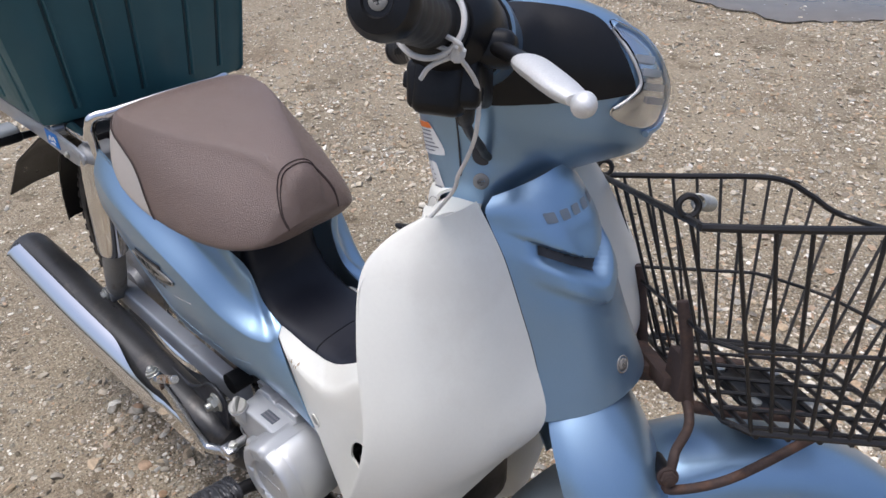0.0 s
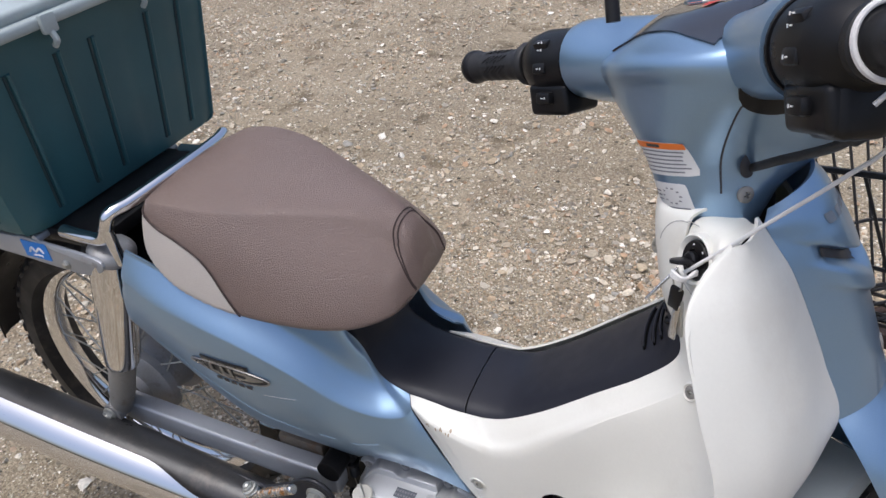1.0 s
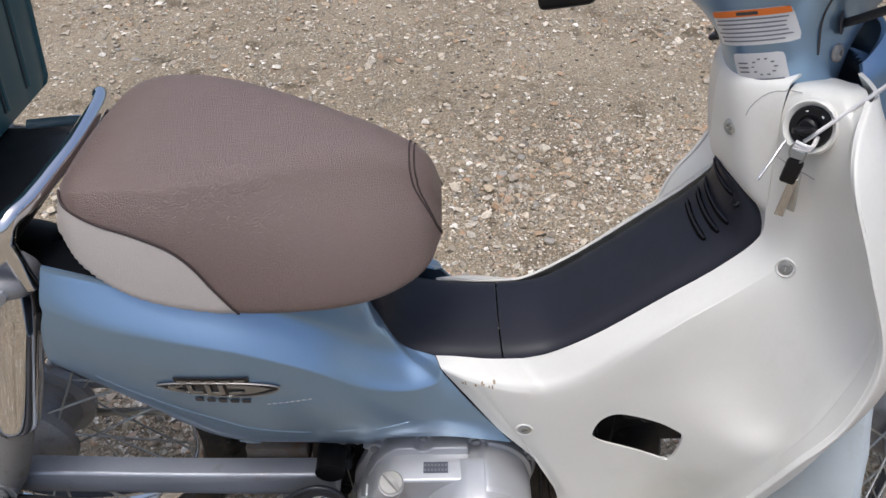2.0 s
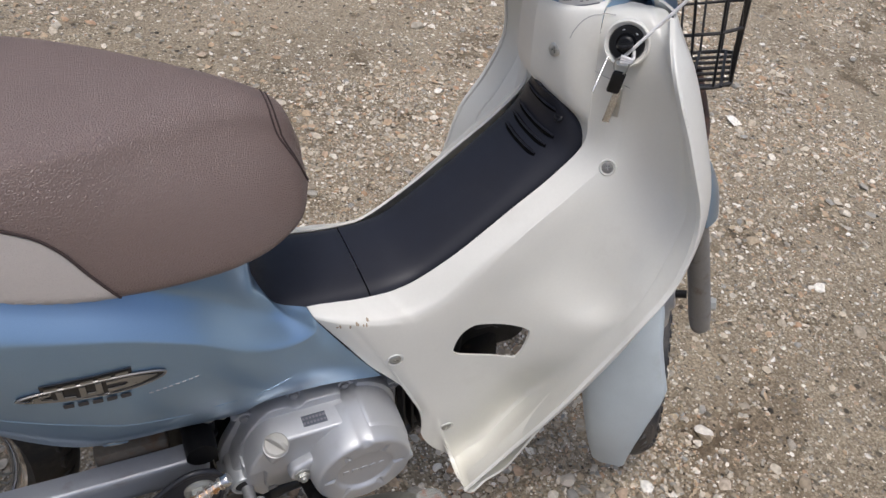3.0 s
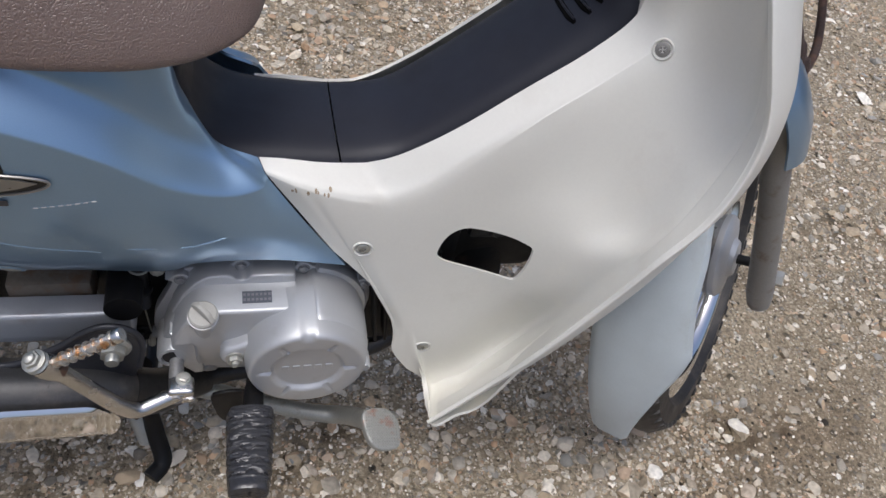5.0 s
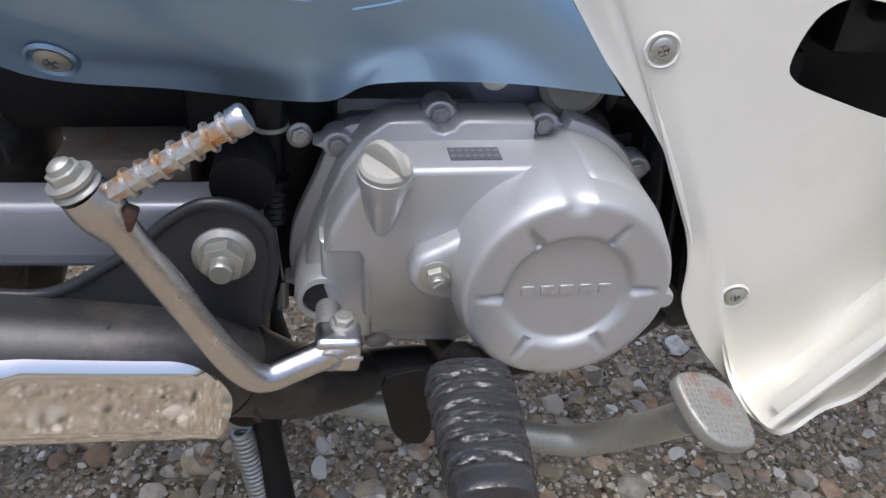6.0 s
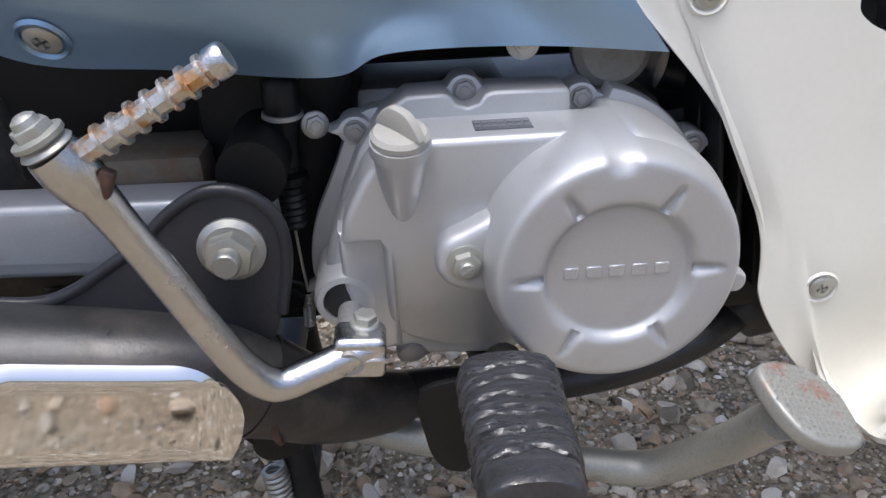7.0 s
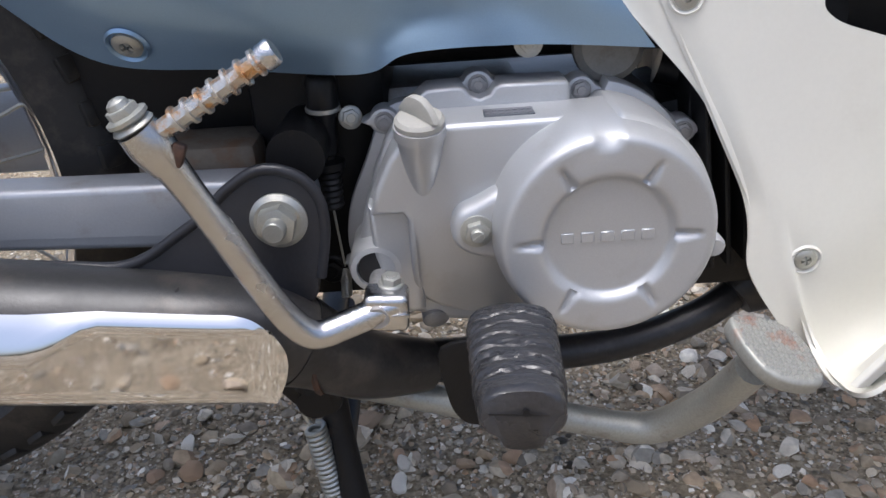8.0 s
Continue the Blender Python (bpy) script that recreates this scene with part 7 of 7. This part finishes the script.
part("wrap", join(*[tube([tie + V(-0.010, -0.006, -0.002 + 0.003 * k), tie + V(0.0, -0.012, 0.001 * k), tie + V(0.010, 0.0, 0.004 - 0.002 * k)], 0.0017, 7) for k in range(3)]), STRING, string)

# ---- gravel ----
def stone_shape(level, seed):
    """A worn stone of unit size as arrays of places and triangles."""
    rs = np.random.RandomState(seed)
    bm = bmesh.new()
    bmesh.ops.create_icosphere(bm, subdivisions=level, radius=1.0)
    v = np.array([p.co[:] for p in bm.verts])
    f = np.array([[p.index for p in q.verts] for q in bm.faces])
    bm.free()
    for _ in range(8):  # a few worn flats
        d = rs.normal(size=3)
        d /= np.linalg.norm(d)
        over = np.maximum(0, v @ d - rs.uniform(0.38, 0.8))
        v = v - over[:, None] * d * 0.92
    v = v * (1 + 0.07 * rs.normal(size=(len(v), 1))) * [1.0, rs.uniform(0.65, 0.95), rs.uniform(0.42, 0.7)]
    return v, f


def scatter(count, box, size, level, rs, keep=None, tail=3.6):
    """Many stones of one kind, as arrays."""
    shapes = [stone_shape(level, 100 * level + k) for k in range(14)]
    x = rs.uniform(box[0], box[1], count)
    y = rs.uniform(box[2], box[3], count)
    if keep is not None:
        k = keep(x, y)
        x, y = x[k], y[k]
    s = size[0] + (size[1] - size[0]) * rs.beta(1.1, tail, len(x))
    verts, faces, base = [], [], 0
    for i in range(len(x)):
        v, f = shapes[rs.randint(14)]
        a, b = rs.uniform(0, 2 * math.pi), rs.uniform(-0.35, 0.35)
        ca, sa, cb, sb = math.cos(a), math.sin(a), math.cos(b), math.sin(b)
        w = v * s[i]
        w = np.stack([w[:, 0] * cb + w[:, 2] * sb, w[:, 1], -w[:, 0] * sb + w[:, 2] * cb], 1)
        w = np.stack([w[:, 0] * ca - w[:, 1] * sa, w[:, 0] * sa + w[:, 1] * ca, w[:, 2]], 1)
        w += [x[i], y[i], ground_height(x[i], y[i]) + s[i] * rs.uniform(0.02, 0.30)]
        verts.append(w)
        faces.append(f + base)
        base += len(v)
    return np.concatenate(verts), np.concatenate(faces)


def patchy(x, y):
    n = np.array([noise.noise((a * 2.3, b * 2.3, 7.0)) for a, b in zip(x, y)])
    return n > np.random.RandomState(5).uniform(-0.60, 0.45, len(x))


rs = np.random.RandomState(11)
layers = [
    scatter(24000, (-0.9, 2.1, -0.7, 1.3), (0.0030, 0.0100), 1, rs, patchy),
    scatter(26000, (-0.1, 1.25, -0.25, 0.95), (0.0022, 0.0088), 1, rs),
    scatter(2600, (-0.9, 2.1, -0.7, 1.3), (0.007, 0.018), 2, rs, patchy),
    scatter(520, (-0.05, 1.1, -0.25, 0.50), (0.009, 0.022), 2, rs),
    scatter(22000, (0.9, 2.6, -0.7, 1.6), (0.0026, 0.0110), 1, rs, patchy, 2.6),
    scatter(1500, (0.7, 3.0, -0.7, 2.0), (0.006, 0.018), 2, rs, patchy),
    scatter(46000, (-2.6, 4.6, 0.2, 4.2), (0.004, 0.020), 1, rs, patchy, 2.2),
    scatter(6000, (1.6, 4.8, -1.6, 1.6), (0.004, 0.017), 1, rs, patchy),
    scatter(4200, (-2.0, 4.6, -0.9, 4.0), (0.010, 0.030), 2, rs, patchy),
]
allv = np.concatenate([v for v, _ in layers])
off, allf = 0, []
for v, f in layers:
    allf.append(f + off)
    off += len(v)
allf = np.concatenate(allf)
me = bpy.data.meshes.new("gravel")
me.from_pydata(allv, [], allf)
me.polygons.foreach_set("use_smooth", np.ones(len(me.polygons), bool))
me.set_sharp_from_angle(angle=radians(32))
me.materials.append(GRAVEL)
tagged(new("gravel", me), "loose mixed gravel in beige, grey and brown on the ground", "gravel", kind="stuff")

# larger stones beside and under the motorcycle, each its own piece
stones = []
for k in range(10):
    v, f = stone_shape(2, 900 + k)
    sm = bpy.data.meshes.new("pebble")
    sm.from_pydata(v, [], f)
    sm.polygons.foreach_set("use_smooth", np.ones(len(sm.polygons), bool))
    sm.set_sharp_from_angle(angle=radians(32))
    sm.materials.append(PEBBLE)
    stones.append(sm)
for i in range(210):
    ob = new("pebble", stones[i % 10])
    ob.parent = ground
    x, y = (rs.uniform(0.0, 1.15), rs.uniform(-0.24, 0.42)) if i < 150 else (rs.uniform(-0.8, 2.0), rs.uniform(-0.5, 1.1))
    s = 0.008 + 0.014 * rs.beta(1.2, 2.8)
    ob.matrix_basis = Matrix.LocRotScale((x, y, ground_height(x, y) + s * rs.uniform(0.1, 0.35)), Euler((rs.uniform(-0.3, 0.3), rs.uniform(-0.3, 0.3), rs.uniform(0, 6.28))), (s, s, s))

# parked car at the edge of the yard and a shallow puddle
car = thing("car", (5.9, 2.2, 0.0), "dark parked car at the edge of the yard", "car")
CAR = Matrix.Translation((5.28, 1.44, 0.0)) @ pose(0, 0, 0, 0, 0, -31)
CAR_PAINT = material("dark_car_paint", (0.012, 0.013, 0.016), 0.25, 0.2, 0.8)
profile = flat_outline([(-0.62, 0.34), (-0.66, 0.55), (-0.56, 0.80), (0.0, 0.93), (0.62, 1.02), (1.10, 1.42), (2.10, 1.47), (2.85, 1.38), (3.10, 1.02), (3.16, 0.62), (3.08, 0.34), (2.9, 0.27), (0.9, 0.24), (-0.4, 0.27)], 4)
upright = Matrix(((1, 0, 0, 0), (0, 0, 1, -0.02), (0, 1, 0, 0), (0, 0, 0, 1)))
body = part("body", plate(profile, 1.62, CAR @ upright, 0.07, 3, True), CAR_PAINT, car, "dark glossy car body")
for pts in ([(0.80, 1.02), (1.16, 1.34), (1.72, 1.38), (1.72, 1.02)], [(1.80, 1.02), (1.80, 1.38), (2.60, 1.33), (2.86, 1.04)]):
    part("side_window", plate(pts, 0.012, CAR @ Matrix(((1, 0, 0, 0), (0, 0, -1, -0.022), (0, 1, 0, 0), (0, 0, 0, 1))), 0.003), GLASS_DARK, body)
part("windscreen", block((0.012, 1.30, 0.50), CAR @ Matrix.Translation((0.845, 0.79, 1.235)) @ pose(0, 0, 0, 0, 49), 0.004), GLASS_DARK, body)
for x in (0.0, 2.45):
    for y in (0.06, 1.52):
        wm = CAR @ axes((x, y, 0.31), (0, -1 if y < 1 else 1, 0))
        tyre = part("car_wheel", lathe([(0.18, 0.09), (0.27, 0.105), (0.305, 0.095), (0.313, 0.06), (0.313, -0.06), (0.305, -0.095), (0.27, -0.105), (0.18, -0.09)], wm, 48), TYRE, car, "black tyre on a grey rim")
        part("rim", lathe([(0.20, 0.085), (0.18, 0.075), (0.10, 0.060), (0.04, 0.080), (0.0, 0.082)], wm, 32), ALLOY_DULL, tyre)
PUDDLE = material("shallow_water", (0.17, 0.15, 0.12), 0.04, 0.0, 0.0, tone=0.1, rough_var=0.02, spec=0.9)
outline = []
for x, y in flat_outline([(-0.75, 3.75), (-0.35, 3.58), (0.0, 3.70), (0.25, 3.95), (0.7, 4.1), (0.9, 4.6), (0.2, 4.9), (-0.5, 4.7), (-0.9, 4.2)], 24):
    pull = 1 + 0.16 * noise.noise((x * 4.0, y * 4.0, 5.0)) + 0.08 * noise.noise((x * 13.0, y * 13.0, 2.0))
    outline.append((0.0 + x * pull, 4.25 + (y - 4.25) * pull))
tagged(part("puddle", plate(outline, 0.004, Matrix.Translation((0, 0, 0.0065)), 0.001), PUDDLE, None), "shallow puddle reflecting the sky on the earth", "puddle", kind="structure")
